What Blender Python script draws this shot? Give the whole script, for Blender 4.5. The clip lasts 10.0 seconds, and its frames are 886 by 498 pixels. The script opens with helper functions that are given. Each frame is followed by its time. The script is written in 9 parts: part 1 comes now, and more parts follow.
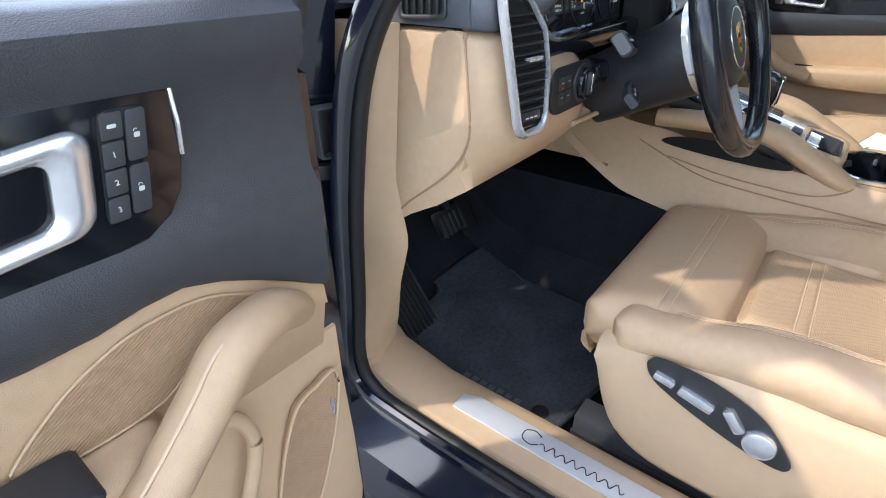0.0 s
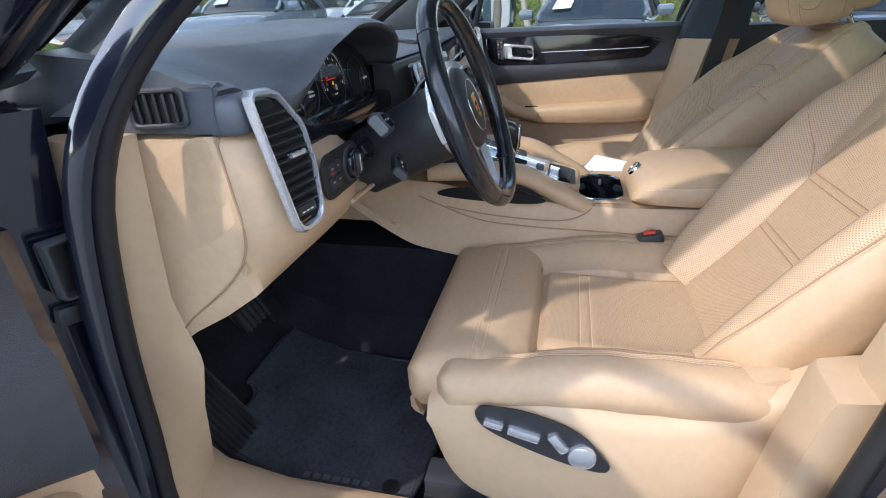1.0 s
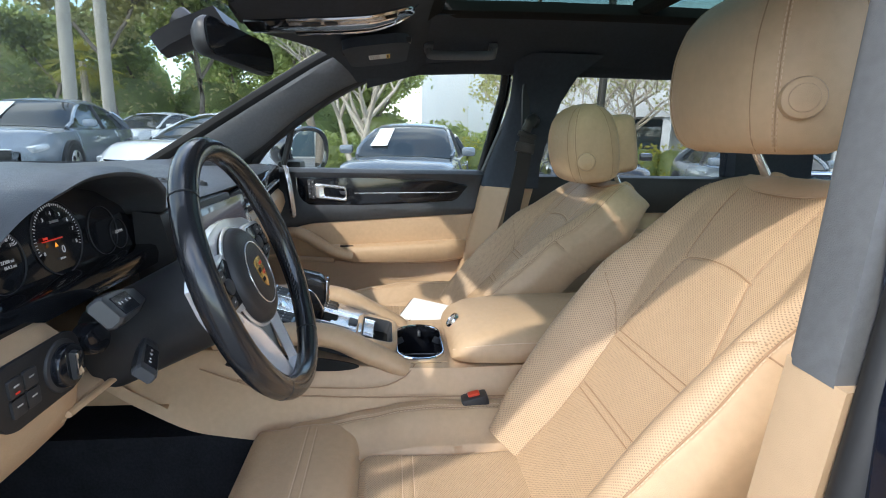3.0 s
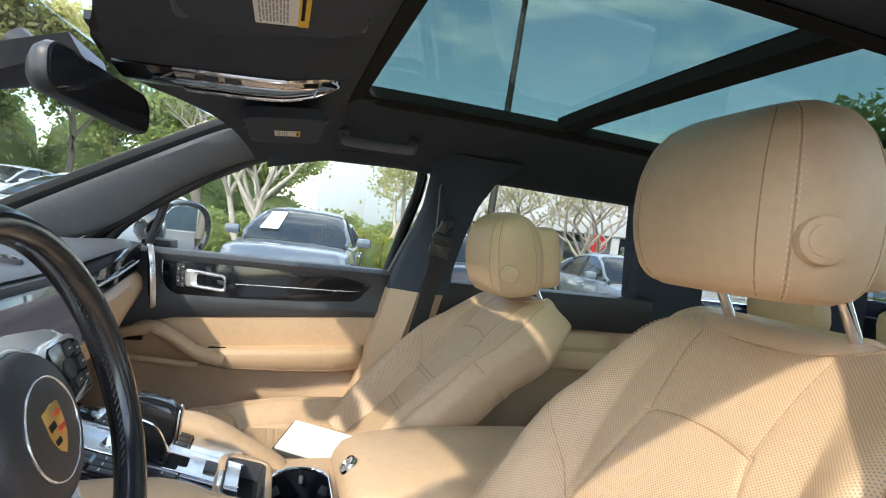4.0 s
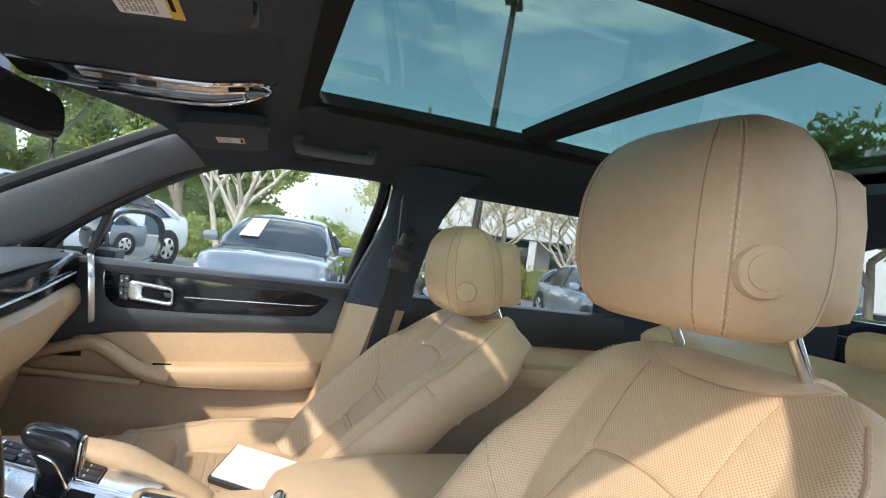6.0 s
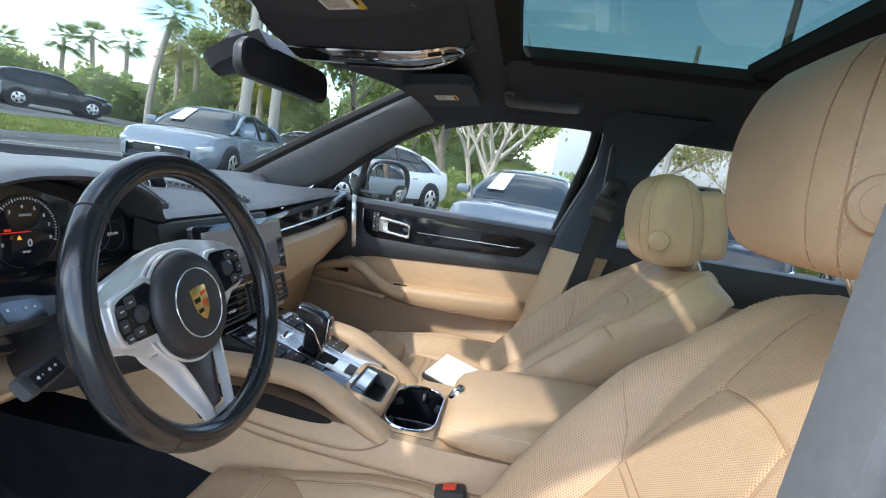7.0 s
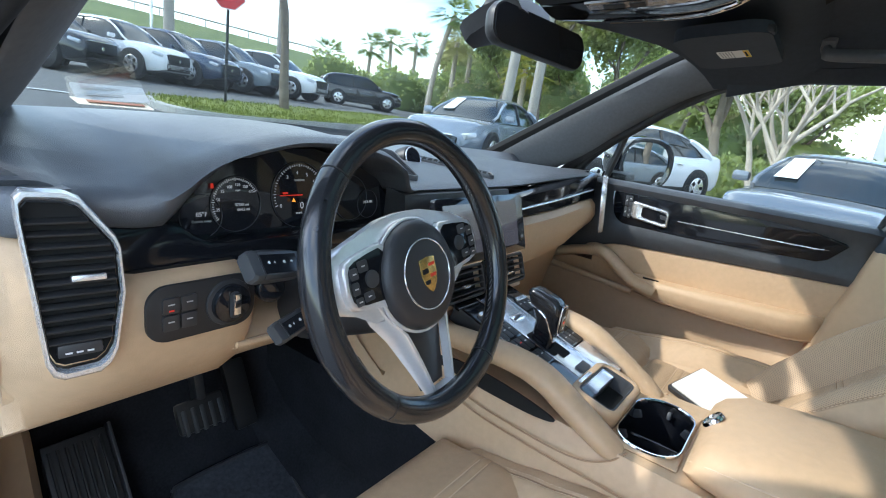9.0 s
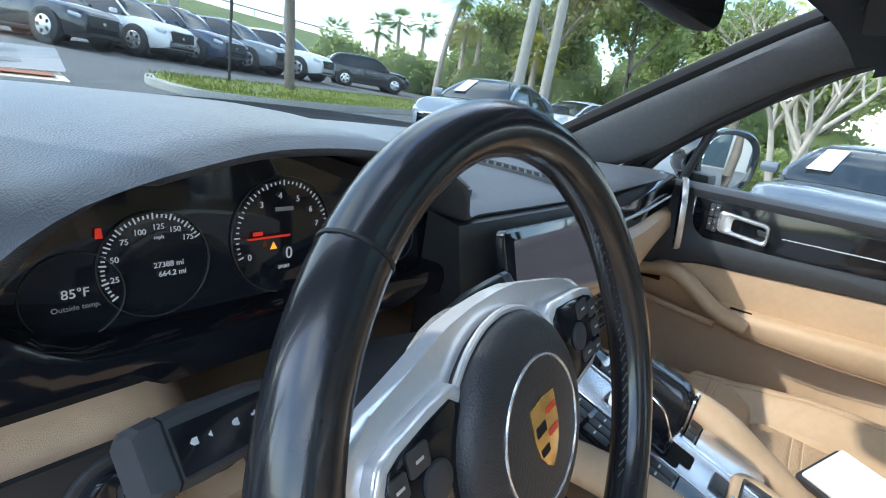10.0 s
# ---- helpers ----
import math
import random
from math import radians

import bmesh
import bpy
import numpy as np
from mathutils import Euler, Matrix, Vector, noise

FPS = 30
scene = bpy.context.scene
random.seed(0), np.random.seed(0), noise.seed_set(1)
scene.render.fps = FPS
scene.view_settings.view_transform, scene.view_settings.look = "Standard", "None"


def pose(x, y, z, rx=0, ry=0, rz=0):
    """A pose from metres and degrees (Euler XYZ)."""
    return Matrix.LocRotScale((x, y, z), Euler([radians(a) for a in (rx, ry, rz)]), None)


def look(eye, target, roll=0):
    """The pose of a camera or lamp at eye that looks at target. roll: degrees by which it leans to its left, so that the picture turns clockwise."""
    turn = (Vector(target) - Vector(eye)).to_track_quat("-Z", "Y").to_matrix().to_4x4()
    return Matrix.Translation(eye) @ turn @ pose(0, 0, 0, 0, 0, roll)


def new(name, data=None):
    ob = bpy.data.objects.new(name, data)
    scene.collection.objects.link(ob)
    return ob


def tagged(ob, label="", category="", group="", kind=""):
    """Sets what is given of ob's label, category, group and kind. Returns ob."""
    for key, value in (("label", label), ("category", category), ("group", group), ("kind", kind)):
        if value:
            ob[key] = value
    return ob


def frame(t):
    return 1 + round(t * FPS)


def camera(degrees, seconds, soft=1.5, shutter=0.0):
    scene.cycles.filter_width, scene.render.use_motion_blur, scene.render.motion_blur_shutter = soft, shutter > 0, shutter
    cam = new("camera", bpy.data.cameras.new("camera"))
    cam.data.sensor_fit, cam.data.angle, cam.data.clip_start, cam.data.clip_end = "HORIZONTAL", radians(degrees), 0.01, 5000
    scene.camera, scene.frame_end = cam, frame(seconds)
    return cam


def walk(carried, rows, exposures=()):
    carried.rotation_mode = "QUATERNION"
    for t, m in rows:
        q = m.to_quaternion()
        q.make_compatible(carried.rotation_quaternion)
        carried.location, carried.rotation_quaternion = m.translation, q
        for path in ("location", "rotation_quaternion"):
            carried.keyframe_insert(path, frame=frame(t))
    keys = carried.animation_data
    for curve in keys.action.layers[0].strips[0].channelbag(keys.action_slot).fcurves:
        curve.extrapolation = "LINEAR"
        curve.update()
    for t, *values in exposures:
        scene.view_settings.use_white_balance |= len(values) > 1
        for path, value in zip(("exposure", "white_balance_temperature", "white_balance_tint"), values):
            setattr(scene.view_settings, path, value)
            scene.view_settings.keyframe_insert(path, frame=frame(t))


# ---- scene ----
cam = camera(82.2, 10.0, 1.0)
PATH = [
    (0, (-1.213, 0.411, 1.136), (0.145, 1.48, 0.129), -0.6),
    (0.5, (-1.19, 0.424, 1.15), (0.421, 1.139, 0.205), -1.3),
    (1, (-1.175, 0.411, 1.173), (0.574, 0.858, 0.312), -2.9),
    (1.5, (-1.172, 0.409, 1.188), (0.651, 0.645, 0.401), -3.5),
    (2, (-1.161, 0.419, 1.195), (0.704, 0.495, 0.476), -3.3),
    (2.2, (-1.141, 0.42, 1.193), (0.744, 0.442, 0.525), -2.5),
    (3.3, (-0.956, 0.378, 1.205), (0.995, 0.065, 0.897), 3.0),
    (3.5, (-0.913, 0.387, 1.204), (1.032, -0.019, 0.982), 4.5),
    (4, (-0.824, 0.404, 1.212), (1.081, -0.205, 1.175), 7.0),
    (4.5, (-0.775, 0.394, 1.223), (1.074, -0.363, 1.308), 8.3),
    (5, (-0.763, 0.403, 1.233), (1.043, -0.445, 1.374), 8.6),
    (5.2, (-0.761, 0.398, 1.234), (1.043, -0.454, 1.37), 8.4),
    (6.3, (-0.825, 0.28, 1.234), (1.12, -0.179, 1.146), 7.6),
    (6.5, (-0.852, 0.254, 1.219), (1.125, -0.016, 1.08), 8.1),
    (7, (-0.904, 0.209, 1.227), (1.057, 0.464, 0.924), 9.0),
    (7.5, (-0.934, 0.161, 1.216), (0.902, 0.837, 0.802), 9.2),
    (8, (-0.894, 0.151, 1.214), (0.813, 1.085, 0.752), 8.6),
    (8.5, (-0.86, 0.168, 1.206), (0.755, 1.249, 0.735), 8.4),
    (9, (-0.819, 0.225, 1.206), (0.771, 1.331, 0.707), 8.2),
    (9.5, (-0.731, 0.342, 1.232), (0.887, 1.404, 0.729), 7.1),
    (10, (-0.608, 0.471, 1.194), (0.963, 1.575, 0.633), 9.1),
]
walk(cam, [(t, look(eye, target, roll)) for t, eye, target, roll in PATH], [(0, 2.28, 6520, 11), (1.0, 2.1, 6250, 12), (2.0, 2.0, 6250, 11), (3.5, 2.38, 6750, 8), (4.0, 2.56, 6900, 9), (5.0, 2.68, 7000, 8), (6.5, 2.50, 6500, 9), (7.5, 2.34, 6250, 8), (8.5, 2.45, 6200, 7), (9.0, 2.45, 6180, 6), (10, 2.48, 6120, 6)])

# ---------------- daylight ----------------
SUN_WAY = Vector((-1.0, 0.95, 1.18)).normalized()      # towards the sun
SUN_ELEV = math.asin(SUN_WAY.z)
SUN_TURN = math.atan2(SUN_WAY.x, SUN_WAY.y)
world = bpy.data.worlds.new("sky")
scene.world = world
world.use_nodes = True
wn, wl = world.node_tree.nodes, world.node_tree.links
wn.clear()
w_out = wn.new("ShaderNodeOutputWorld")
w_bg = wn.new("ShaderNodeBackground")
w_sky = wn.new("ShaderNodeTexSky")
w_sky.sky_type = "NISHITA"
w_sky.sun_disc = False
w_sky.sun_elevation = SUN_ELEV
w_sky.sun_rotation = SUN_TURN
w_sky.air_density, w_sky.dust_density, w_sky.ozone_density = 1.0, 0.6, 1.2
w_tc = wn.new("ShaderNodeTexCoord")
w_map = wn.new("ShaderNodeMapping")
w_map.inputs["Scale"].default_value = (1.0, 1.0, 3.2)
w_noise = wn.new("ShaderNodeTexNoise")
w_noise.inputs["Scale"].default_value = 1.5
w_noise.inputs["Detail"].default_value = 7.0
w_noise.inputs["Roughness"].default_value = 0.58
w_ramp = wn.new("ShaderNodeValToRGB")
w_ramp.color_ramp.elements[0].position, w_ramp.color_ramp.elements[1].position = 0.44, 0.72
w_mix = wn.new("ShaderNodeMix")
w_mix.data_type = "RGBA"
w_mix.inputs["B"].default_value = (7.4, 7.5, 7.6, 1)
wl.new(w_tc.outputs["Generated"], w_map.inputs["Vector"])
wl.new(w_map.outputs["Vector"], w_noise.inputs["Vector"])
wl.new(w_noise.outputs["Fac"], w_ramp.inputs["Fac"])
wl.new(w_ramp.outputs["Color"], w_mix.inputs["Factor"])
wl.new(w_sky.outputs["Color"], w_mix.inputs["A"])
wl.new(w_mix.outputs["Result"], w_bg.inputs["Color"])
w_bg.inputs["Strength"].default_value = 0.15
wl.new(w_bg.outputs["Background"], w_out.inputs["Surface"])
sun = new("sun", bpy.data.lights.new("sun", "SUN"))
sun.data.energy, sun.data.angle, sun.data.color = 0.78, radians(1.2), (1.0, 0.95, 0.87)
sun.matrix_world = look(SUN_WAY * 30, (0, 0, 0))

# ---------------- materials ----------------
def mat(name, rgb, rough=0.5, metal=0.0, bump=0.0, bscale=300.0, vary=0.0, vscale=8.0, spec=0.5, coat=0.0, kind="noise",
        perf=0.0, perf_pitch=0.0055, tint=None, emit=None, power=1.0, stretch=None, per_piece=0.0, rvary=0.0, sheen=0.0):
    """A surface: base colour with broad and fine variation, relief, gloss."""
    m = bpy.data.materials.new(name)
    m.use_nodes = True
    nt = m.node_tree
    n, l = nt.nodes, nt.links
    b = n["Principled BSDF"]
    b.inputs["Base Color"].default_value = (*rgb, 1)
    b.inputs["Roughness"].default_value = rough
    b.inputs["Metallic"].default_value = metal
    b.inputs["Specular IOR Level"].default_value = spec
    b.inputs["Coat Weight"].default_value = coat
    b.inputs["Coat Roughness"].default_value = 0.04
    if sheen:
        b.inputs["Sheen Weight"].default_value = sheen
    tc = n.new("ShaderNodeTexCoord")
    src = tc.outputs["Object"]
    if stretch:
        mp = n.new("ShaderNodeMapping")
        mp.inputs["Scale"].default_value = stretch
        l.new(src, mp.inputs["Vector"])
        src = mp.outputs["Vector"]
    col = None
    if vary > 0:
        big, small = n.new("ShaderNodeTexNoise"), n.new("ShaderNodeTexNoise")
        big.inputs["Scale"].default_value, big.inputs["Detail"].default_value = vscale, 5
        small.inputs["Scale"].default_value, small.inputs["Detail"].default_value = vscale * 14, 3
        add = n.new("ShaderNodeMath")
        add.operation = "ADD"
        l.new(big.outputs["Fac"], add.inputs[0])
        l.new(small.outputs["Fac"], add.inputs[1])
        l.new(src, big.inputs["Vector"])
        l.new(src, small.inputs["Vector"])
        rng = n.new("ShaderNodeMapRange")
        rng.inputs["From Min"].default_value, rng.inputs["From Max"].default_value = 0.65, 1.35
        l.new(add.outputs[0], rng.inputs["Value"])
        mx = n.new("ShaderNodeMix")
        mx.data_type = "RGBA"
        lo = tuple(c * (1 - vary) for c in rgb)
        hi = tint if tint else tuple(min(1, c * (1 + vary)) for c in rgb)
        mx.inputs["A"].default_value, mx.inputs["B"].default_value = (*lo, 1), (*hi, 1)
        l.new(rng.outputs["Result"], mx.inputs["Factor"])
        col = mx.outputs["Result"]
        if rvary:
            rr = n.new("ShaderNodeMapRange")
            rr.inputs["To Min"].default_value, rr.inputs["To Max"].default_value = max(0, rough - rvary), min(1, rough + rvary)
            l.new(big.outputs["Fac"], rr.inputs["Value"])
            rr.inputs["From Min"].default_value, rr.inputs["From Max"].default_value = 0.3, 0.7
            l.new(rr.outputs["Result"], b.inputs["Roughness"])
    if per_piece:
        oi = n.new("ShaderNodeObjectInfo")
        hsv = n.new("ShaderNodeHueSaturation")
        rg = n.new("ShaderNodeMapRange")
        rg.inputs["To Min"].default_value, rg.inputs["To Max"].default_value = 1 - per_piece, 1 + per_piece
        l.new(oi.outputs["Random"], rg.inputs["Value"])
        l.new(rg.outputs["Result"], hsv.inputs["Value"])
        if col:
            l.new(col, hsv.inputs["Color"])
        else:
            hsv.inputs["Color"].default_value = (*rgb, 1)
        col = hsv.outputs["Color"]
    hgt = None
    if bump > 0:
        if kind == "voronoi":
            tx = n.new("ShaderNodeTexVoronoi")
            tx.inputs["Scale"].default_value = bscale
            hgt = tx.outputs["Distance"]
        else:
            tx = n.new("ShaderNodeTexNoise")
            tx.inputs["Scale"].default_value, tx.inputs["Detail"].default_value = bscale, 4
            hgt = tx.outputs["Fac"]
        l.new(src, tx.inputs["Vector"])
    bp = None
    if hgt:
        bp = n.new("ShaderNodeBump")
        bp.inputs["Strength"].default_value = bump
        bp.inputs["Distance"].default_value = 0.0006
        l.new(hgt, bp.inputs["Height"])
    if perf > 0:
        uv = n.new("ShaderNodeUVMap")
        vo = n.new("ShaderNodeTexVoronoi")
        vo.voronoi_dimensions = "2D"
        vo.inputs["Randomness"].default_value = 0.0
        vo.inputs["Scale"].default_value = 1.0 / perf_pitch
        rot = n.new("ShaderNodeMapping")
        rot.inputs["Rotation"].default_value = (0, 0, radians(45))
        l.new(uv.outputs["UV"], rot.inputs["Vector"])
        l.new(rot.outputs["Vector"], vo.inputs["Vector"])
        ls = n.new("ShaderNodeMapRange")
        ls.inputs["From Min"].default_value, ls.inputs["From Max"].default_value = 0.18, 0.30
        l.new(vo.outputs["Distance"], ls.inputs["Value"])
        pm = n.new("ShaderNodeMix")
        pm.data_type = "RGBA"
        pm.inputs["A"].default_value = (*[c * (1 - perf) for c in rgb], 1)
        if col:
            l.new(col, pm.inputs["B"])
        else:
            pm.inputs["B"].default_value = (*rgb, 1)
        l.new(ls.outputs["Result"], pm.inputs["Factor"])
        col = pm.outputs["Result"]
        b2 = n.new("ShaderNodeBump")
        b2.inputs["Strength"].default_value, b2.inputs["Distance"].default_value = 0.6, 0.0008
        l.new(ls.outputs["Result"], b2.inputs["Height"])
        if bp:
            l.new(bp.outputs["Normal"], b2.inputs["Normal"])
        bp = b2
    if col:
        l.new(col, b.inputs["Base Color"])
    if bp:
        l.new(bp.outputs["Normal"], b.inputs["Normal"])
    if emit:
        b.inputs["Emission Color"].default_value = (*emit, 1)
        b.inputs["Emission Strength"].default_value = power
    return m


def glass(name, rgb, gloss=0.9, rough=0.0):
    """A thin pane: tinted, see-through, with a Fresnel gloss."""
    m = bpy.data.materials.new(name)
    m.use_nodes = True
    n, l = m.node_tree.nodes, m.node_tree.links
    n.clear()
    o, mx, tr, gl, fr = [n.new("ShaderNode" + k) for k in ("OutputMaterial", "MixShader", "BsdfTransparent", "BsdfGlossy", "LayerWeight")]
    pw, ad = n.new("ShaderNodeMath"), n.new("ShaderNodeMath")
    pw.operation, pw.inputs[1].default_value = "POWER", 4.0
    ad.operation, ad.inputs[1].default_value, ad.inputs[2].default_value = "MULTIPLY_ADD", 0.45, 0.02
    tr.inputs["Color"].default_value = (*rgb, 1)
    gl.inputs["Color"].default_value = (gloss, gloss, gloss, 1)
    gl.inputs["Roughness"].default_value = rough
    l.new(fr.outputs["Facing"], pw.inputs[0])
    l.new(pw.outputs[0], ad.inputs[0])
    l.new(ad.outputs[0], mx.inputs["Fac"])
    l.new(tr.outputs["BSDF"], mx.inputs[1])
    l.new(gl.outputs["BSDF"], mx.inputs[2])
    l.new(mx.outputs["Shader"], o.inputs["Surface"])
    return m


TAN = (0.545, 0.375, 0.230)
M_LEATHER = mat("tan_leather", TAN, 0.42, bump=0.4, bscale=1400, vary=0.07, vscale=6, kind="voronoi", rvary=0.08)
M_PERF = mat("tan_perforated_leather", TAN, 0.45, bump=0.25, bscale=900, vary=0.06, vscale=6, kind="voronoi", perf=0.48, perf_pitch=0.0028)
M_TANPL = mat("tan_soft_plastic", (0.55, 0.387, 0.243), 0.5, bump=0.3, bscale=1100, vary=0.05, vscale=4, kind="voronoi")
M_TANRIB = mat("tan_ribbed_speaker_cloth", (0.40, 0.255, 0.15), 0.65, bump=0.3, bscale=600, vary=0.10, vscale=9)
M_STITCH = mat("tan_thread", (0.68, 0.51, 0.35), 0.7, bump=0.3, bscale=900)
# leather tone darkened: crease shade put into the colour of thin seam lines
M_SEAM = mat("seam_shadow_brown", (0.37, 0.235, 0.138), 0.8)
M_BLACKPAD = mat("black_soft_plastic", (0.082, 0.088, 0.099), 0.36, spec=0.6, bump=0.5, bscale=800, vary=0.15, vscale=5, kind="voronoi", rvary=0.06)
# same plastic as the dashboard top, its colour darkened for shade on the doors
M_PADSHADE = mat("black_soft_plastic_shaded", (0.050, 0.053, 0.060), 0.42, bump=0.5, bscale=800, vary=0.15, vscale=5, kind="voronoi", rvary=0.06)
M_BLACKPL = mat("black_plastic", (0.026, 0.026, 0.028), 0.45, bump=0.15, bscale=900, vary=0.15, vscale=10)
M_DARKGREY = mat("dark_grey_plastic", (0.040, 0.042, 0.047), 0.5, bump=0.3, bscale=900, vary=0.1)
M_GLOSS = mat("gloss_black_lacquer", (0.009, 0.010, 0.013), 0.09, spec=0.38, coat=0.15)
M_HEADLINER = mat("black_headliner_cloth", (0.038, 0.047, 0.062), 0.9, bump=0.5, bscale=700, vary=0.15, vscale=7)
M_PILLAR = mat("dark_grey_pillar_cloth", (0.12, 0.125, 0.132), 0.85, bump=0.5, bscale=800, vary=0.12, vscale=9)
M_CARPET = mat("black_carpet", (0.022, 0.023, 0.027), 0.95, bump=1.0, bscale=600, vary=0.3, vscale=14, spec=0.1)
M_MAT = mat("black_velour", (0.066, 0.070, 0.082), 0.95, bump=1.0, bscale=900, vary=0.35, vscale=9, spec=0.1)
M_RUBBER = mat("black_rubber", (0.014, 0.014, 0.015), 0.55, bump=0.2, bscale=300, vary=0.15)
M_CHROME = mat("chrome", (0.78, 0.78, 0.80), 0.10, 1.0, vary=0.03, vscale=30)
M_SPOKE = mat("polished_spoke_metal", (0.84, 0.85, 0.87), 0.22, 0.55, vary=0.04, vscale=20)
M_SATIN = mat("satin_aluminium", (0.74, 0.75, 0.77), 0.27, 0.75, bump=0.05, bscale=600, vary=0.05, vscale=20)
M_PLATE = mat("brushed_plate", (0.62, 0.63, 0.65), 0.42, 0.35, bump=0.1, bscale=500, vary=0.05, vscale=20, stretch=(20, 1, 20))
M_STEEL = mat("zinc_steel", (0.45, 0.45, 0.44), 0.38, 1.0, bump=0.2, bscale=200, vary=0.15, vscale=40)
M_PAINT = mat("black_blue_car_paint", (0.006, 0.008, 0.016), 0.12, coat=1.0, vary=0.1, vscale=3)
M_WHEEL = mat("black_wheel_leather", (0.015, 0.016, 0.019), 0.21, coat=0.25, bump=0.06, bscale=1500, vary=0.12, vscale=5, kind="voronoi", rvary=0.04)
M_SCREEN = mat("dark_glass_screen", (0.012, 0.013, 0.017), 0.05, coat=0.3)
M_LCD = mat("lit_screen_grey", (0.022, 0.022, 0.028), 0.07, emit=(0.32, 0.31, 0.38), power=0.035)
M_PAPER = mat("white_paper", (0.80, 0.80, 0.77), 0.75, vary=0.03, vscale=20)
M_YELLOW = mat("yellow_label", (0.75, 0.50, 0.05), 0.6)
# matt black for print and trim, and for shade painted into gaps, slots, wells
M_MATTBLACK = mat("matt_black_and_gap_shade", (0.018, 0.018, 0.018), 0.8, spec=0.12)
M_GREYINK = mat("grey_ink", (0.35, 0.35, 0.34), 0.6)
M_RED = mat("red_plastic", (0.62, 0.05, 0.02), 0.4)
M_REDLIT = mat("lit_red_mark", (0.5, 0.02, 0.01), 0.5, emit=(1.0, 0.05, 0.02), power=0.06)
M_AMBER = mat("lit_amber_mark", (0.6, 0.25, 0.02), 0.5, emit=(1.0, 0.35, 0.03), power=0.2)
M_WHITELIT = mat("lit_white_mark", (0.25, 0.25, 0.26), 0.5, emit=(0.85, 0.88, 0.95), power=0.05)
M_MARK = mat("white_print", (0.62, 0.62, 0.62), 0.5)
M_GOLD = mat("gold_enamel", (0.75, 0.48, 0.16), 0.25, 0.8)
M_MIRROR = mat("mirror_glass", (0.86, 0.88, 0.90), 0.01, 1.0)
M_DARKMIRROR = mat("dimmed_mirror_glass", (0.020, 0.022, 0.026), 0.02, 0.0)
M_PANE = glass("clear_window_glass", (0.78, 0.81, 0.80))
M_SCREENPANE = glass("laminated_windscreen_glass", (0.69, 0.725, 0.725))
M_TINTPANE = glass("tinted_window_glass", (0.66, 0.68, 0.68))
M_ROOFPANE = glass("green_tinted_roof_glass", (0.29, 0.36, 0.325))
M_ALCANTARA = mat("padded_wheel_hub_leather", (0.026, 0.027, 0.031), 0.42, bump=0.4, bscale=800, vary=0.1, kind="voronoi")

# ---------------- building tools ----------------
V = Vector


def thing(name, at, label, category, group="", kind=""):
    e = new(name)
    e.empty_display_size = 0.05
    e.location = at
    return tagged(e, label, category, group, kind)


def finish(bm, name, material, sharp=38.0):
    bmesh.ops.recalc_face_normals(bm, faces=bm.faces[:])
    me = bpy.data.meshes.new(name)
    bm.to_mesh(me)
    bm.free()
    me.materials.append(material)
    me.polygons.foreach_set("use_smooth", [True] * len(me.polygons))
    me.set_sharp_from_angle(angle=radians(sharp))
    return me


def part(name, bm, material, parent=None, label="", sharp=38.0):
    """Links a bmesh as one mesh object under a thing or a part."""
    ob = new(name, finish(bm, name, material, sharp))
    if parent is not None:
        ob.parent = parent
        m = Matrix.Translation(parent.location)
        if parent.parent is not None:
            m = Matrix.Translation(parent.parent.location) @ parent.matrix_parent_inverse @ m
        ob.matrix_parent_inverse = m.inverted()
    if label:
        tagged(ob, label)
    return ob


def solid(name, bm, material, label, category="", group="", kind="", sharp=38.0):
    """A thing of one mesh."""
    return tagged(part(name, bm, material, None, "", sharp), label, category, group, kind)


def box(c, size, bevel=0.004, turn=(0, 0, 0), seg=2, bm=None):
    b = bm or bmesh.new()
    r = bmesh.ops.create_cube(b, size=1.0)
    vs = r["verts"]
    bmesh.ops.scale(b, vec=size, verts=vs)
    if bevel > 0:
        es = list({e for v in vs for e in v.link_edges})
        g = bmesh.ops.bevel(b, geom=es, offset=min(bevel, min(size) * 0.45), segments=seg, affect="EDGES", profile=0.6)
        vs = list({v for f in g["faces"] for v in f.verts} | {v for v in vs if v.is_valid})
    m = pose(*c, *turn)
    bmesh.ops.transform(b, matrix=m, verts=vs)
    return b


def curve_pts(pts, n=8, closed=False):
    """Catmull-Rom through the points."""
    p = [V(q) for q in pts]
    k = len(p)
    out = []
    rng = range(k if closed else k - 1)
    for i in rng:
        if closed:
            a, b, c, d = p[(i - 1) % k], p[i], p[(i + 1) % k], p[(i + 2) % k]
        else:
            a, b, c, d = p[max(i - 1, 0)], p[i], p[i + 1], p[min(i + 2, k - 1)]
        for j in range(n):
            t = j / n
            out.append(0.5 * ((2 * b) + (c - a) * t + (2 * a - 5 * b + 4 * c - d) * t * t + (3 * b - a - 3 * c + d) * t ** 3))
    if not closed:
        out.append(p[-1].copy())
    return out


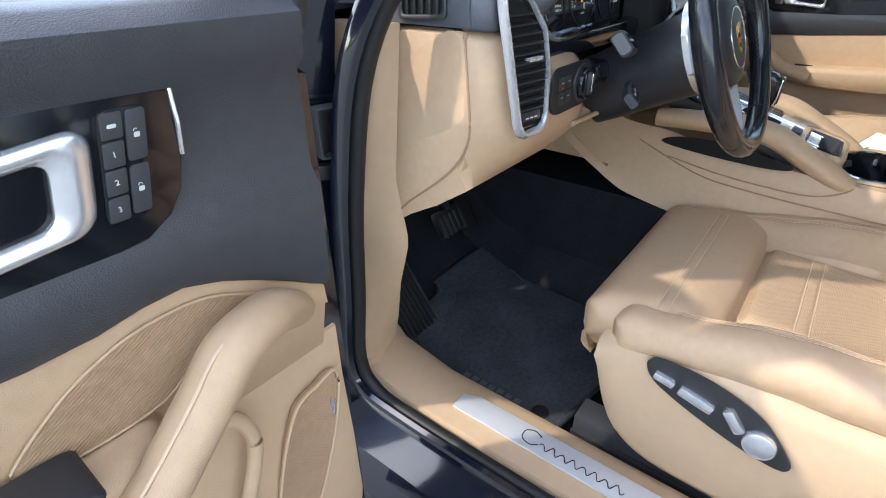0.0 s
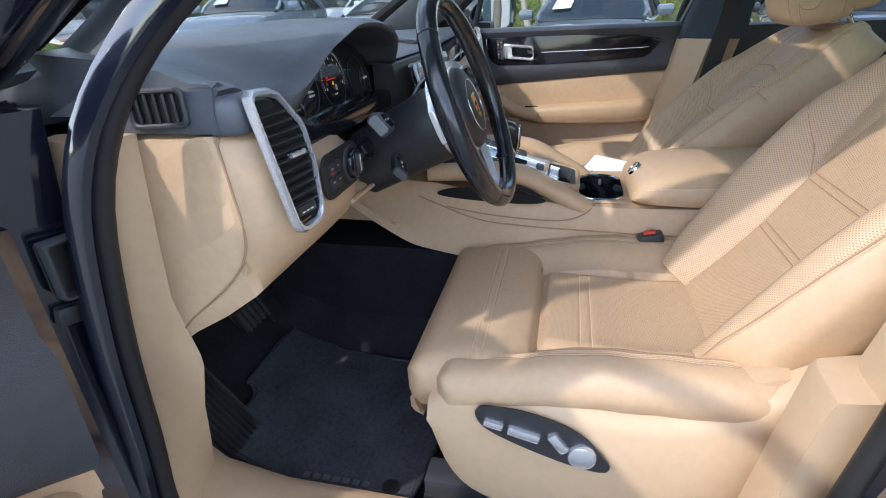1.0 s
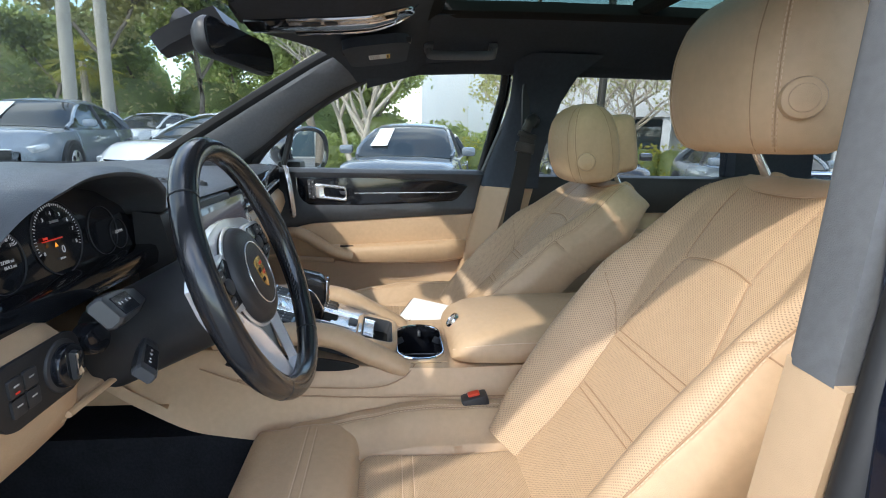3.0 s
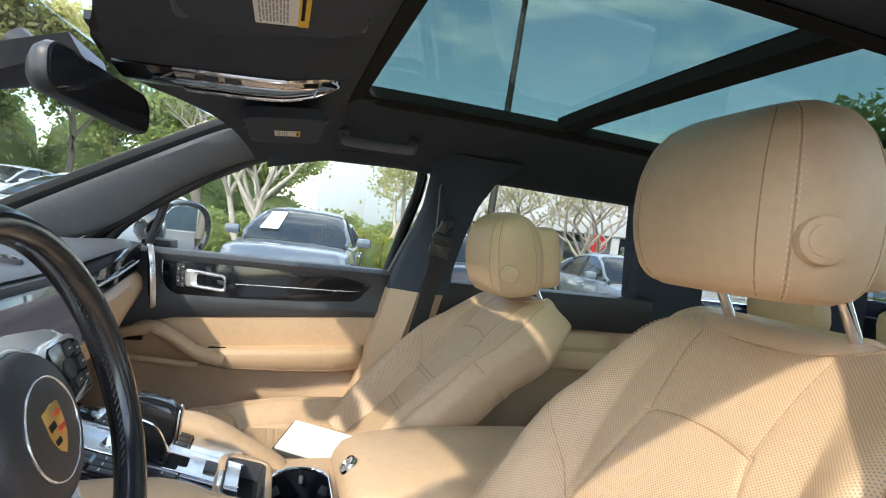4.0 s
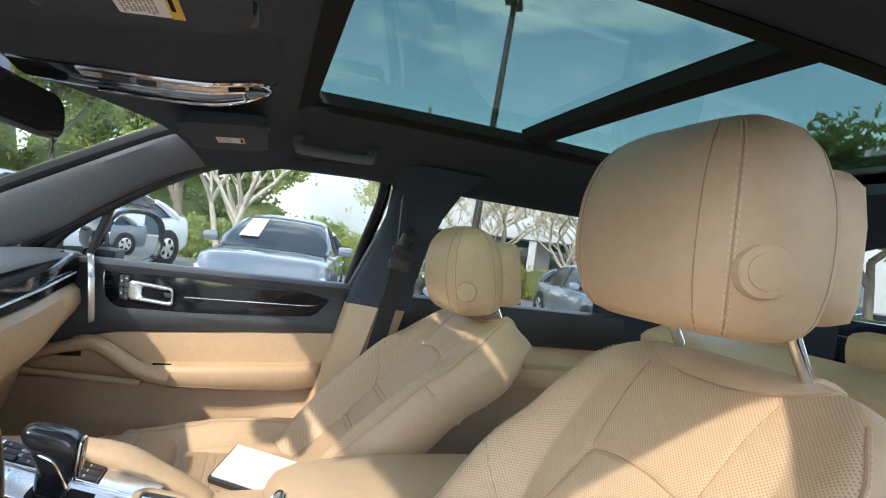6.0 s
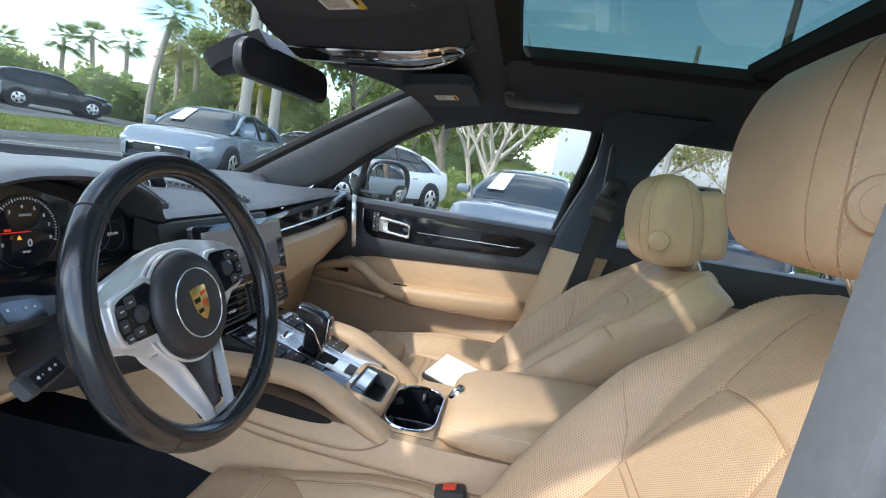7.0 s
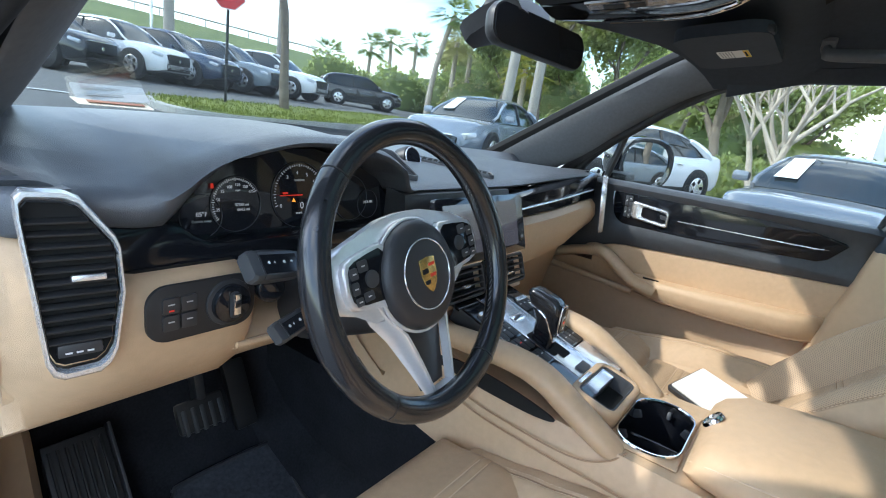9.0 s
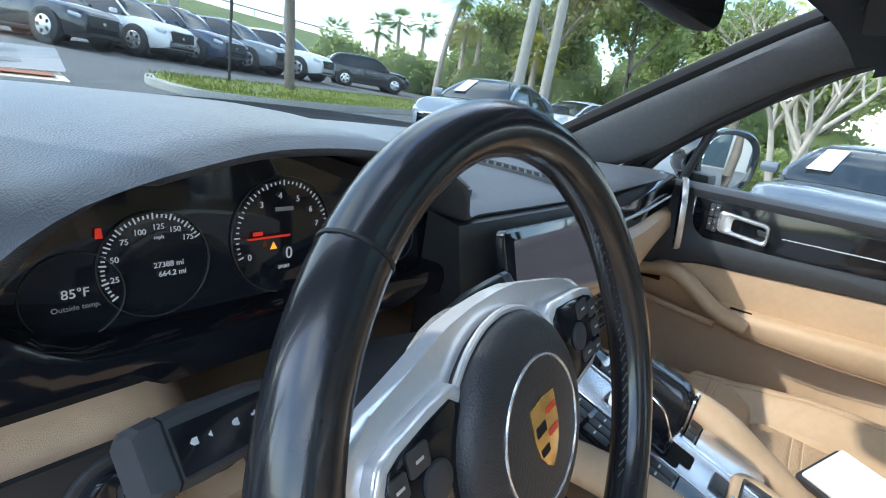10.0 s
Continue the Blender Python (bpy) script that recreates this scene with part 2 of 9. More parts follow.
def loft(rings, closed=True, caps=True, bm=None, wrap=False, uv=False):
    """Skin over rings of equal length. closed: the rings close; wrap: the last ring joins the first."""
    b = bm or bmesh.new()
    lay = b.loops.layers.uv.verify() if uv else None
    grid = [[b.verts.new(p) for p in r] for r in rings]
    k = len(grid[0])
    if uv:
        uu, vv = {}, {}
        acc = [0.0]
        for i in range(1, len(rings)):
            acc.append(acc[-1] + (V(rings[i][k // 4]) - V(rings[i - 1][k // 4])).length)
        for i, r in enumerate(rings):
            s = [0.0]
            for j in range(1, k):
                s.append(s[-1] + (V(r[j]) - V(r[j - 1])).length)
            mid = s[k // 2] if not closed else 0
            for j in range(k):
                uu[(i, j)] = (s[j] - mid, acc[i])
    n = len(grid)
    for i in range(n if wrap else n - 1):
        a, c = grid[i], grid[(i + 1) % n]
        for j in range(k if closed else k - 1):
            q = (a[j], a[(j + 1) % k], c[(j + 1) % k], c[j])
            if len(set(q)) == 4:
                f = b.faces.new(q)
                if uv:
                    for lp, key in zip(f.loops, ((i, j), (i, (j + 1) % k), ((i + 1) % n, (j + 1) % k), ((i + 1) % n, j))):
                        lp[lay].uv = uu[key]
    if caps and closed and not wrap:
        b.faces.new(grid[0][::-1])
        b.faces.new(grid[-1])
    return b


def tube(pts, r, n=10, closed=False, squash=1.0, up=(0, 0, 1), bm=None, caps=True):
    """A round (or oval) bar along a line; r may be a list."""
    p = [V(q) for q in pts]
    k = len(p)
    rr = list(r) if isinstance(r, (list, tuple)) else [r] * k
    rings = []
    for i in range(k):
        if closed:
            d = p[(i + 1) % k] - p[i - 1]
        else:
            d = p[min(i + 1, k - 1)] - p[max(i - 1, 0)]
        d.normalize()
        s = d.cross(V(up))
        if s.length < 1e-4:
            s = d.cross(V((0, 1, 0)))
        s.normalize()
        t = s.cross(d).normalized()
        rings.append([p[i] + s * (rr[i] * math.cos(a)) + t * (rr[i] * squash * math.sin(a)) for a in [2 * math.pi * j / n for j in range(n)]])
    return loft(rings, True, caps and not closed, bm, wrap=closed)


def slab(poly, origin, u, v, depth, bevel=0.0, bm=None, seg=2):
    """A flat outline in the plane (origin, u, v), thick along u x v by depth, its face edge rounded."""
    b = bm or bmesh.new()
    o, u, v = V(origin), V(u).normalized(), V(v).normalized()
    w = u.cross(v)
    lo = [b.verts.new(o + u * x + v * y) for x, y in poly]
    hi = [b.verts.new(o + u * x + v * y + w * depth) for x, y in poly]
    k = len(poly)
    b.faces.new(lo[::-1])
    top = b.faces.new(hi)
    for i in range(k):
        b.faces.new((lo[i], lo[(i + 1) % k], hi[(i + 1) % k], hi[i]))
    if bevel > 0:
        bmesh.ops.bevel(b, geom=list(top.edges), offset=bevel, segments=seg, affect="EDGES", profile=0.6)
    return b


def rounded(w, h, r, n=4, cx=0.0, cy=0.0):
    """A rounded rectangle as an outline."""
    out = []
    for sx, sy, a0 in ((1, 1, 0), (-1, 1, 90), (-1, -1, 180), (1, -1, 270)):
        for j in range(n + 1):
            a = radians(a0 + 90 * j / n)
            out.append((cx + sx * (w / 2 - r) + r * math.cos(a), cy + sy * (h / 2 - r) + r * math.sin(a)))
    return out


def disc(c, normal, r, h, n=28, bevel=0.0, bm=None, hole=0.0):
    """A disc or ring, h thick along its normal."""
    b = bm or bmesh.new()
    nrm = V(normal).normalized()
    s = nrm.orthogonal().normalized()
    t = nrm.cross(s)
    c = V(c)

    def ring(q, z):
        return [c + nrm * z + (s * math.cos(2 * math.pi * j / n) + t * math.sin(2 * math.pi * j / n)) * q for j in range(n)]
    be = bevel
    if hole > 0:
        return loft([ring(hole, 0), ring(r, 0), ring(r, h - be), ring(r - be, h), ring(hole + be, h), ring(hole, h - be)], True, False, b, wrap=True)
    prof = [ring(r, 0), ring(r, h - be)] + ([ring(r - be * 0.3, h - be * 0.3), ring(r - be, h)] if be else [ring(r, h)])
    return loft(prof, True, True, b)


def frame_ring(outer, inner, origin, u, v, depth, bm=None):
    """A flat frame between two outlines of equal length."""
    o, u, v = V(origin), V(u).normalized(), V(v).normalized()
    w = u.cross(v)

    def at(q, z):
        return [o + u * x + v * y + w * z for x, y in q]
    mid = [((a[0] * 0.7 + c[0] * 0.3), (a[1] * 0.7 + c[1] * 0.3)) for a, c in zip(outer, inner)]
    mid2 = [((a[0] * 0.3 + c[0] * 0.7), (a[1] * 0.3 + c[1] * 0.7)) for a, c in zip(outer, inner)]
    return loft([at(outer, 0), at(outer, depth * 0.6), at(mid, depth), at(mid2, depth), at(inner, depth * 0.6), at(inner, 0)], True, False, bm, wrap=True)


def scaled(poly, k, cx=None, cy=None):
    cx = sum(p[0] for p in poly) / len(poly) if cx is None else cx
    cy = sum(p[1] for p in poly) / len(poly) if cy is None else cy
    return [(cx + (x - cx) * k, cy + (y - cy) * k) for x, y in poly]


def step(a, b, t):
    t = max(0.0, min(1.0, (t - a) / (b - a)))
    return t * t * (3 - 2 * t)


def lerp_rows(rows, t):
    """Linear lookup in rows of (key, values...)."""
    if t <= rows[0][0]:
        return rows[0][1:]
    for a, b in zip(rows, rows[1:]):
        if t <= b[0]:
            k = (t - a[0]) / (b[0] - a[0])
            return tuple(p + (q - p) * k for p, q in zip(a[1:], b[1:]))
    return rows[-1][1:]


def words(text, size, m, material, parent, name="lettering", label=""):
    """Flat raised lettering in the built-in font, as a mesh."""
    c = bpy.data.curves.new(name, "FONT")
    c.body, c.size, c.extrude, c.align_x, c.align_y = text, size, 0.0003, "CENTER", "CENTER"
    o = bpy.data.objects.new(name, c)
    me = bpy.data.meshes.new_from_object(o)
    bpy.data.objects.remove(o)
    me.transform(m)
    me.materials.clear()
    me.materials.append(material)
    ob = new(name, me)
    if parent is not None:
        ob.parent = parent
        mm = Matrix.Translation(parent.location)
        if parent.parent is not None:
            mm = Matrix.Translation(parent.parent.location) @ parent.matrix_parent_inverse @ mm
        ob.matrix_parent_inverse = mm.inverted()
    return tagged(ob, label) if label else ob


def basis(origin, u, v):
    """The matrix whose x, y, z axes are u, v, u x v."""
    u, v = V(u).normalized(), V(v).normalized()
    w = u.cross(v).normalized()
    v = w.cross(u)
    m = Matrix((u, v, w)).transposed().to_4x4()
    m.translation = V(origin)
    return m


def soft_rows(rows, t):
    """Smooth lookup in rows of (key, values...)."""
    for i in range(len(rows) - 1):
        if t <= rows[i + 1][0] or i == len(rows) - 2:
            k = (t - rows[i][0]) / (rows[i + 1][0] - rows[i][0])
            g = [rows[max(0, min(len(rows) - 1, j))][1:] for j in (i - 1, i, i + 1, i + 2)]
            return tuple(0.5 * (2 * b + (c - a) * k + (2 * a - 5 * b + 4 * c - d) * k * k + (d - a + 3 * (b - c)) * k ** 3) for a, b, c, d in zip(*g))

# ---------------- ground ----------------
SLOPE = 0.05


def gz(x, y):
    """Height of the sloping parking lot, which rises towards the car's front."""
    return SLOPE * max(-8.0, min(60.0, y)) if y > 0 else SLOPE * 0.35 * max(-60.0, y)


def ground_sheet(name, xs, ys, lift, material, label, kind="structure", cat="ground"):
    b = bmesh.new()
    g = [[b.verts.new((x, y, gz(x, y) + lift)) for x in xs] for y in ys]
    for i in range(len(ys) - 1):
        for j in range(len(xs) - 1):
            b.faces.new((g[i][j], g[i][j + 1], g[i + 1][j + 1], g[i + 1][j]))
    return solid(name, b, material, label, cat, kind=kind)


M_ASPHALT = mat("worn_asphalt", (0.15, 0.149, 0.145), 0.9, bump=0.9, bscale=90, vary=0.22, vscale=0.7)
ground_sheet("ground", [-400, -120, -40, -15, -8, -4, 0, 4, 8, 15, 25, 40, 60, 120, 400], [-400, -120, -60, -30, -15, -8, -4, 0, 4, 8, 12, 16, 20, 26, 34, 45, 60, 120, 400], 0.0, M_ASPHALT,
             "grey worn asphalt of a sloping car park")

# ---------------- the car: roof, pillars, sills ----------------
FLOOR_Z = 0.355


def strip(rows, thick, name, material, parent, label="", n=5, out=(0, 0, 1)):
    """A band between pairs of points (a, b), bulged outward, with thickness."""
    rings = []
    o = V(out)
    A = curve_pts([r[0] for r in rows], n)
    B = curve_pts([r[1] for r in rows], n)
    for a, c in zip(A, B):
        w = (c - a)
        m = (a + c) / 2 + o * thick
        q = [a, a + w * 0.12 + o * thick * 0.75, m, c - w * 0.12 + o * thick * 0.75, c, c - o * thick * 0.4, (a + c) / 2 - o * thick * 0.3, a - o * thick * 0.4]
        rings.append(q)
    return part(name, loft(rings), material, parent, label)


car = thing("car_body", (0, 0, 0), "black-blue SUV body shell with panoramic glass roof, its driver door open", "car")

# headliner with the opening for the roof glass: side bands, front band, cross bar
ceiling_bm = bmesh.new()


def ceil_band(x0, x1, ys, zf, n=8):
    rings = []
    for y in ys:
        top = [(x0 + (x1 - x0) * i / n, y, zf(x0 + (x1 - x0) * i / n, y)) for i in range(n + 1)]
        bot = [(x, y, z + 0.025) for x, y, z in reversed(top)]
        rings.append([*top, *bot])
    loft(rings, bm=ceiling_bm)


def roof_z(x, y):
    crown = 1.515 - 0.012 * ((y + 0.35) / 0.9) ** 2 * 1.6
    a = abs(x)
    side = 0.0 if a < 0.33 else (0.10 - 0.055 * (step(0.05, -0.12, y) if x < 0 else 0)) * ((a - 0.33) / 0.31) ** 1.7
    frontfall = soft_rows([(-3.0, 0.0), (0.272, 0.0), (0.30, 0.018), (0.34, 0.040), (0.42, 0.060), (0.50, 0.072), (0.60, 0.084), (0.72, 0.094)], y)[0] if y > 0.272 else 0.0
    return crown - side - frontfall * (1 - 0.35 * step(0.3, 0.6, a))


YS = [-1.75, -1.3, -0.9, -0.6, -0.3, -0.1, 0.1, 0.2, 0.285]
ceil_band(0.335, 0.64, YS, roof_z)
ceil_band(-0.64, -0.368, YS, roof_z)
front = [0.272, 0.285, 0.30, 0.32, 0.35, 0.40, 0.48, 0.56, 0.63, 0.70]
rings = []
for y in front:
    top = []
    for i in range(25):
        x = -0.62 + 1.24 * i / 24
        edge = lerp_rows([(0.0, 0.66), (0.12, 0.645), (0.24, 0.60), (0.41, 0.56), (0.52, 0.525), (0.62, 0.49)], abs(x))[0]
        yy = 0.272 + (y - 0.272) * (edge - 0.272) / 0.428
        top.append((x, yy, roof_z(x, yy)))
    rings.append([*top, *[(x, yy, z + 0.025) for x, yy, z in reversed(top)]])
loft(rings, bm=ceiling_bm)
ceil_band(-0.36, 0.35, [-1.75, -1.4, -1.0], lambda x, y: roof_z(x, y) - 0.004, 8)
ceiling = solid("ceiling", ceiling_bm, M_HEADLINER, "black cloth headliner round a panoramic roof", "ceiling", kind="structure")

roof_win = thing("roof_window", (0, 0, 1.53), "green-tinted panoramic glass roof in two panes with black surrounds", "sunroof", kind="structure")
for y0, y1 in ((-0.246, 0.262), (-0.985, -0.280)):
    ys = [y0 + (y1 - y0) * i / 6 for i in range(7)]
    xs = [-0.40 + 0.80 * i / 8 for i in range(9)]
    rings = []
    for y in ys:
        a = [(x, y, roof_z(0, y) + 0.042 - 0.05 * x * x) for x in xs]
        rings.append([*a, *[(x, yy, z + 0.005) for x, yy, z in reversed(a)]])
    part("pane", loft(rings), M_ROOFPANE, roof_win, "green-tinted roof glass")
rb = []
for x in [-0.38 + 0.73 * i / 10 for i in range(11)]:
    z = roof_z(0, -0.26) - 0.03 * x * x
    rb.append([(x, -0.290, z + 0.046), (x, -0.289, z + 0.020), (x, -0.282, z + 0.012), (x, -0.246, z + 0.012), (x, -0.238, z + 0.020), (x, -0.236, z + 0.046)])
part("cross_bar", loft(rb), M_MATTBLACK, roof_win, "black cross bar between the panes")
for x, sgn in ((0.335, 1), (-0.368, -1)):
    rr = []
    for y in [-0.99, -0.6, -0.3, -0.05, 0.1, 0.272]:
        z = roof_z(x, y)
        rr.append([(x + sgn * 0.030, y, roof_z(x + sgn * 0.030, y) - 0.002), (x + sgn * 0.004, y, z - 0.0035), (x - sgn * 0.012, y, z + 0.004), (x - sgn * 0.012, y, z + 0.014), (x - sgn * 0.004, y, z + 0.03), (x + sgn * 0.01, y, z + 0.03)])
    part("rail", loft(rr), M_MATTBLACK, roof_win, "black roof glass rail")
rr = []
for x in [-0.375 + 0.715 * i / 8 for i in range(9)]:
    z = roof_z(x, 0.272)
    rr.append([(x, 0.296, roof_z(x, 0.296) - 0.003), (x, 0.280, roof_z(x, 0.280) - 0.0035), (x, 0.262, z + 0.002), (x, 0.258, z + 0.02), (x, 0.28, z + 0.034)])
part("front_rail", loft(rr), M_MATTBLACK, roof_win, "black roof glass rail")

# outer roof skin, bonnet, wings, tail
sk = []
for y in [-1.95, -1.7, -1.2, -0.6, 0.0, 0.3, 0.45, 0.56]:
    z = 1.572 - 0.03 * ((y + 0.4) / 1.2) ** 2 - (0.10 * ((y - 0.28) / 0.42) ** 1.3 if y > 0.28 else 0)
    a = [(x, y, z - 0.07 * (abs(x) / 0.66) ** 4) for x in [-0.66, -0.6, -0.5, -0.42]]
    c = [(-x, yy, zz) for x, yy, zz in reversed(a)]
    sk.append((a, c))
for idx, nm in ((0, "left"), (1, "right")):
    part("roof_rail", loft([[*s[idx], *[(x, y, z - 0.012) for x, y, z in reversed(s[idx])]] for s in sk]), M_PAINT, car, "black painted roof edge")
for y0, y1 in ((0.30, 0.64), (-1.95, -0.99)):
    ys = [y0 + (y1 - y0) * i / 5 for i in range(6)]
    rings = []
    for y in ys:
        z = 1.572 - 0.03 * ((y + 0.4) / 1.2) ** 2 - (0.10 * ((y - 0.28) / 0.42) ** 1.3 if y > 0.28 else 0)
        a = [(x, y, z - 0.07 * (abs(x) / 0.66) ** 4) for x in [-0.42 + 0.84 * i / 8 for i in range(9)]]
        rings.append([*a, *[(x, yy, zz - 0.012) for x, yy, zz in reversed(a)]])
    part("roof_panel", loft(rings), M_PAINT, car, "black painted roof panel")

hood = []
for y in [1.42, 1.7, 2.0, 2.3, 2.5, 2.62]:
    top = 1.05 - 0.10 * ((y - 1.4) / 1.2) ** 2
    hw = 0.80 - 0.06 * ((y - 1.4) / 1.2) ** 2
    a = [(hw * k, y, top - 0.10 * abs(k) ** 3) for k in [-1, -0.8, -0.5, -0.2, 0, 0.2, 0.5, 0.8, 1]]
    hood.append([*a, *[(x, yy, z - 0.03) for x, yy, z in reversed(a)]])
part("bonnet", loft(hood), M_PAINT, car, "glossy black bonnet")
for sx in (-1, 1):
    w = []
    for y in [1.02, 1.3, 1.6, 2.0, 2.4, 2.62]:
        hw = 0.93 - 0.10 * max(0, (y - 1.9) / 0.8) ** 2
        w.append([(sx * 0.79, y, 0.97), (sx * (hw - 0.02), y, 0.93), (sx * hw, y, 0.75), (sx * (hw - 0.015), y, 0.62), (sx * (hw - 0.06), y, 0.60), (sx * 0.77, y, 0.9)])
    part("front_wing", loft(w), M_PAINT, car, "glossy black front wing")
part("front_bumper", box((0, 2.68, 0.62), (1.72, 0.22, 0.52), 0.09), M_PAINT, car)
part("tailgate", box((0, -2.02, 0.86), (1.56, 0.14, 0.66), 0.06), M_PAINT, car)
part("rear_bumper", box((0, -2.10, 0.50), (1.74, 0.20, 0.32), 0.08), M_PAINT, car)
for sx in (-1, 1):
    part("rear_side_panel", box((sx * 0.90, -1.52, 0.82), (0.10, 1.02, 0.56), 0.04), M_PAINT, car)
for sx in (-1, 1):
    rd = []
    for y in (-0.02, -0.05, -0.3, -0.6, -0.9, -1.01):
        k = 0.015 if y in (-0.02, -1.01) else 0.0
        rd.append([(sx * (0.80 - k), y, 1.075), (sx * (0.845 - k), y, 1.07), (sx * (0.885 - k), y, 0.98), (sx * (0.925 - k), y, 0.80), (sx * (0.915 - k), y, 0.56), (sx * (0.90 - k), y, 0.40), (sx * 0.85, y, 0.40), (sx * 0.86, y, 0.80)])
    part("rear_door_skin", loft(rd), M_PAINT, car, "glossy black rear door shell", 50)
part("underbody", box((0, 0.2, 0.30), (1.5, 4.2, 0.06), 0.02), M_BLACKPL, car)
for sx in (-1, 1):
    for y in (1.95, -1.25):
        t = part("tyre", disc((sx * 0.72, y, 0.37), (sx, 0, 0), 0.37, 0.24, 36, 0.05), M_RUBBER, car)
        part("rim", disc((sx * 0.955, y, 0.37), (sx, 0, 0), 0.26, 0.015, 30, 0.01), M_SATIN, t)

# floor, sills, footwell
floor_rows = []
for x in [-0.66, -0.605, -0.42, -0.19, -0.155, -0.13, -0.12, 0.12, 0.13, 0.155, 0.19, 0.42, 0.605, 0.66]:
    tun = 0.12 * step(0.185, 0.13, abs(x))
    side = 0.08 * step(0.605, 0.66, abs(x))
    prof = [(-1.2, FLOOR_Z + 0.02), (-0.2, FLOOR_Z + tun + side), (0.4, FLOOR_Z + tun + side), (0.95, FLOOR_Z + tun + side), (1.08, FLOOR_Z + 0.05 + tun), (1.2, FLOOR_Z + 0.16 + tun), (1.33, FLOOR_Z + 0.42), (1.36, 0.9), (1.36, 1.05)]
    floor_rows.append([*[(x, y, z) for y, z in prof], *[(x, y + 0.02, z - 0.03) for y, z in reversed(prof)]])
solid("floor", loft(floor_rows), M_CARPET, "black carpet of the car floor and footwells", "floor", kind="structure")

for sx in (-1, 1):
    sill = []
    for y, dz in ((1.13, 0.26), (1.06, 0.10), (0.98, 0.025), (0.86, 0.0), (0.6, 0.0), (0.3, 0.0), (0.16, 0.02), (-0.9, 0.02)):
        z = 0.435 + dz
        sill.append([(sx * 0.60, y, z - 0.07), (sx * 0.615, y, z - 0.012), (sx * 0.635, y, z), (sx * 0.70, y, z + 0.004), (sx * 0.735, y, z + 0.002), (sx * 0.748, y, z - 0.02), (sx * 0.74, y, z - 0.08), (sx * 0.62, y, z - 0.10)])
    part("sill_trim", loft(sill), M_TANPL, car, "tan plastic sill trim")
    roc = []
    for y in (1.16, 1.0, 0.8, 0.4, 0.0, -0.9):
        z = 0.43
        roc.append([(sx * 0.745, y, z + 0.0), (sx * 0.80, y, z - 0.03), (sx * 0.835, y, z - 0.045), (sx * 0.865, y, z - 0.10), (sx * 0.87, y, z - 0.17), (sx * 0.74, y, z - 0.17)])
    part("rocker", loft(roc), M_PAINT, car, "glossy black door sill")
    part("rocker_cover", box((sx * 0.875, 0.1, 0.275), (0.05, 2.2, 0.08), 0.02), M_RUBBER, car, "grey plastic step cover with worn film")

# tread plate on the driver's sill: lettering as plain strokes
plate = thing("sill_plate", (-0.69, 0.56, 0.442), "brushed aluminium tread plate with engraved dark script strokes", "sill plate")
part("plate", slab([(-0.022, -0.26), (0.024, -0.26), (0.024, 0.205), (0.012, 0.235), (-0.022, 0.235)], (-0.680, 0.56, 0.4395), (1, 0, 0), (0, 1, 0), 0.004, 0.0015), M_PLATE, plate)
stroke = curve_pts([(-0.669, 0.636, 0.4444), (-0.664, 0.650, 0.4444), (-0.672, 0.664, 0.4444), (-0.688, 0.662, 0.4444), (-0.693, 0.646, 0.4444), (-0.686, 0.634, 0.4444)], 6)
part("stroke", tube(stroke, 0.0008, 5), M_MATTBLACK, plate)
wave = [(-0.684 + 0.0065 * math.sin(i * 0.55) * (1.0 if i % 23 > 6 else 0.6), 0.632 - 0.00155 * i, 0.4444) for i in range(92)]
part("stroke", tube(wave, 0.0007, 5), M_MATTBLACK, plate)

# door-opening seals: black rubber round the openings
SEAL_L = [(-0.775, 0.14, 0.72), (-0.765, 0.10, 0.98), (-0.735, 0.05, 1.22), (-0.70, 0.02, 1.37), (-0.67, 0.05, 1.425), (-0.655, 0.25, 1.432), (-0.665, 0.48, 1.385), (-0.695, 0.65, 1.27),
          (-0.735, 0.80, 1.155), (-0.765, 0.875, 1.03), (-0.775, 0.91, 0.85), (-0.77, 0.935, 0.66), (-0.765, 0.955, 0.52), (-0.762, 0.93, 0.455), (-0.76, 0.84, 0.435), (-0.76, 0.5, 0.435), (-0.762, 0.26, 0.445), (-0.772, 0.17, 0.53)]
for sx in (1, -1):
    part("door_seal", tube(curve_pts([(-sx * x, y, z) for x, y, z in SEAL_L], 5, True), 0.0125, 10, True, up=(1, 0, 0)), M_RUBBER, car, "black rubber door seal")
    fl = curve_pts([(-sx * (x - 0.018), y + (0.012 if y > 0.5 else -0.012), z) for x, y, z in SEAL_L], 5, True)
    part("door_flange", tube(fl, 0.016, 8, True, squash=0.6, up=(1, 0, 0)), M_PAINT, car, "glossy black door frame")

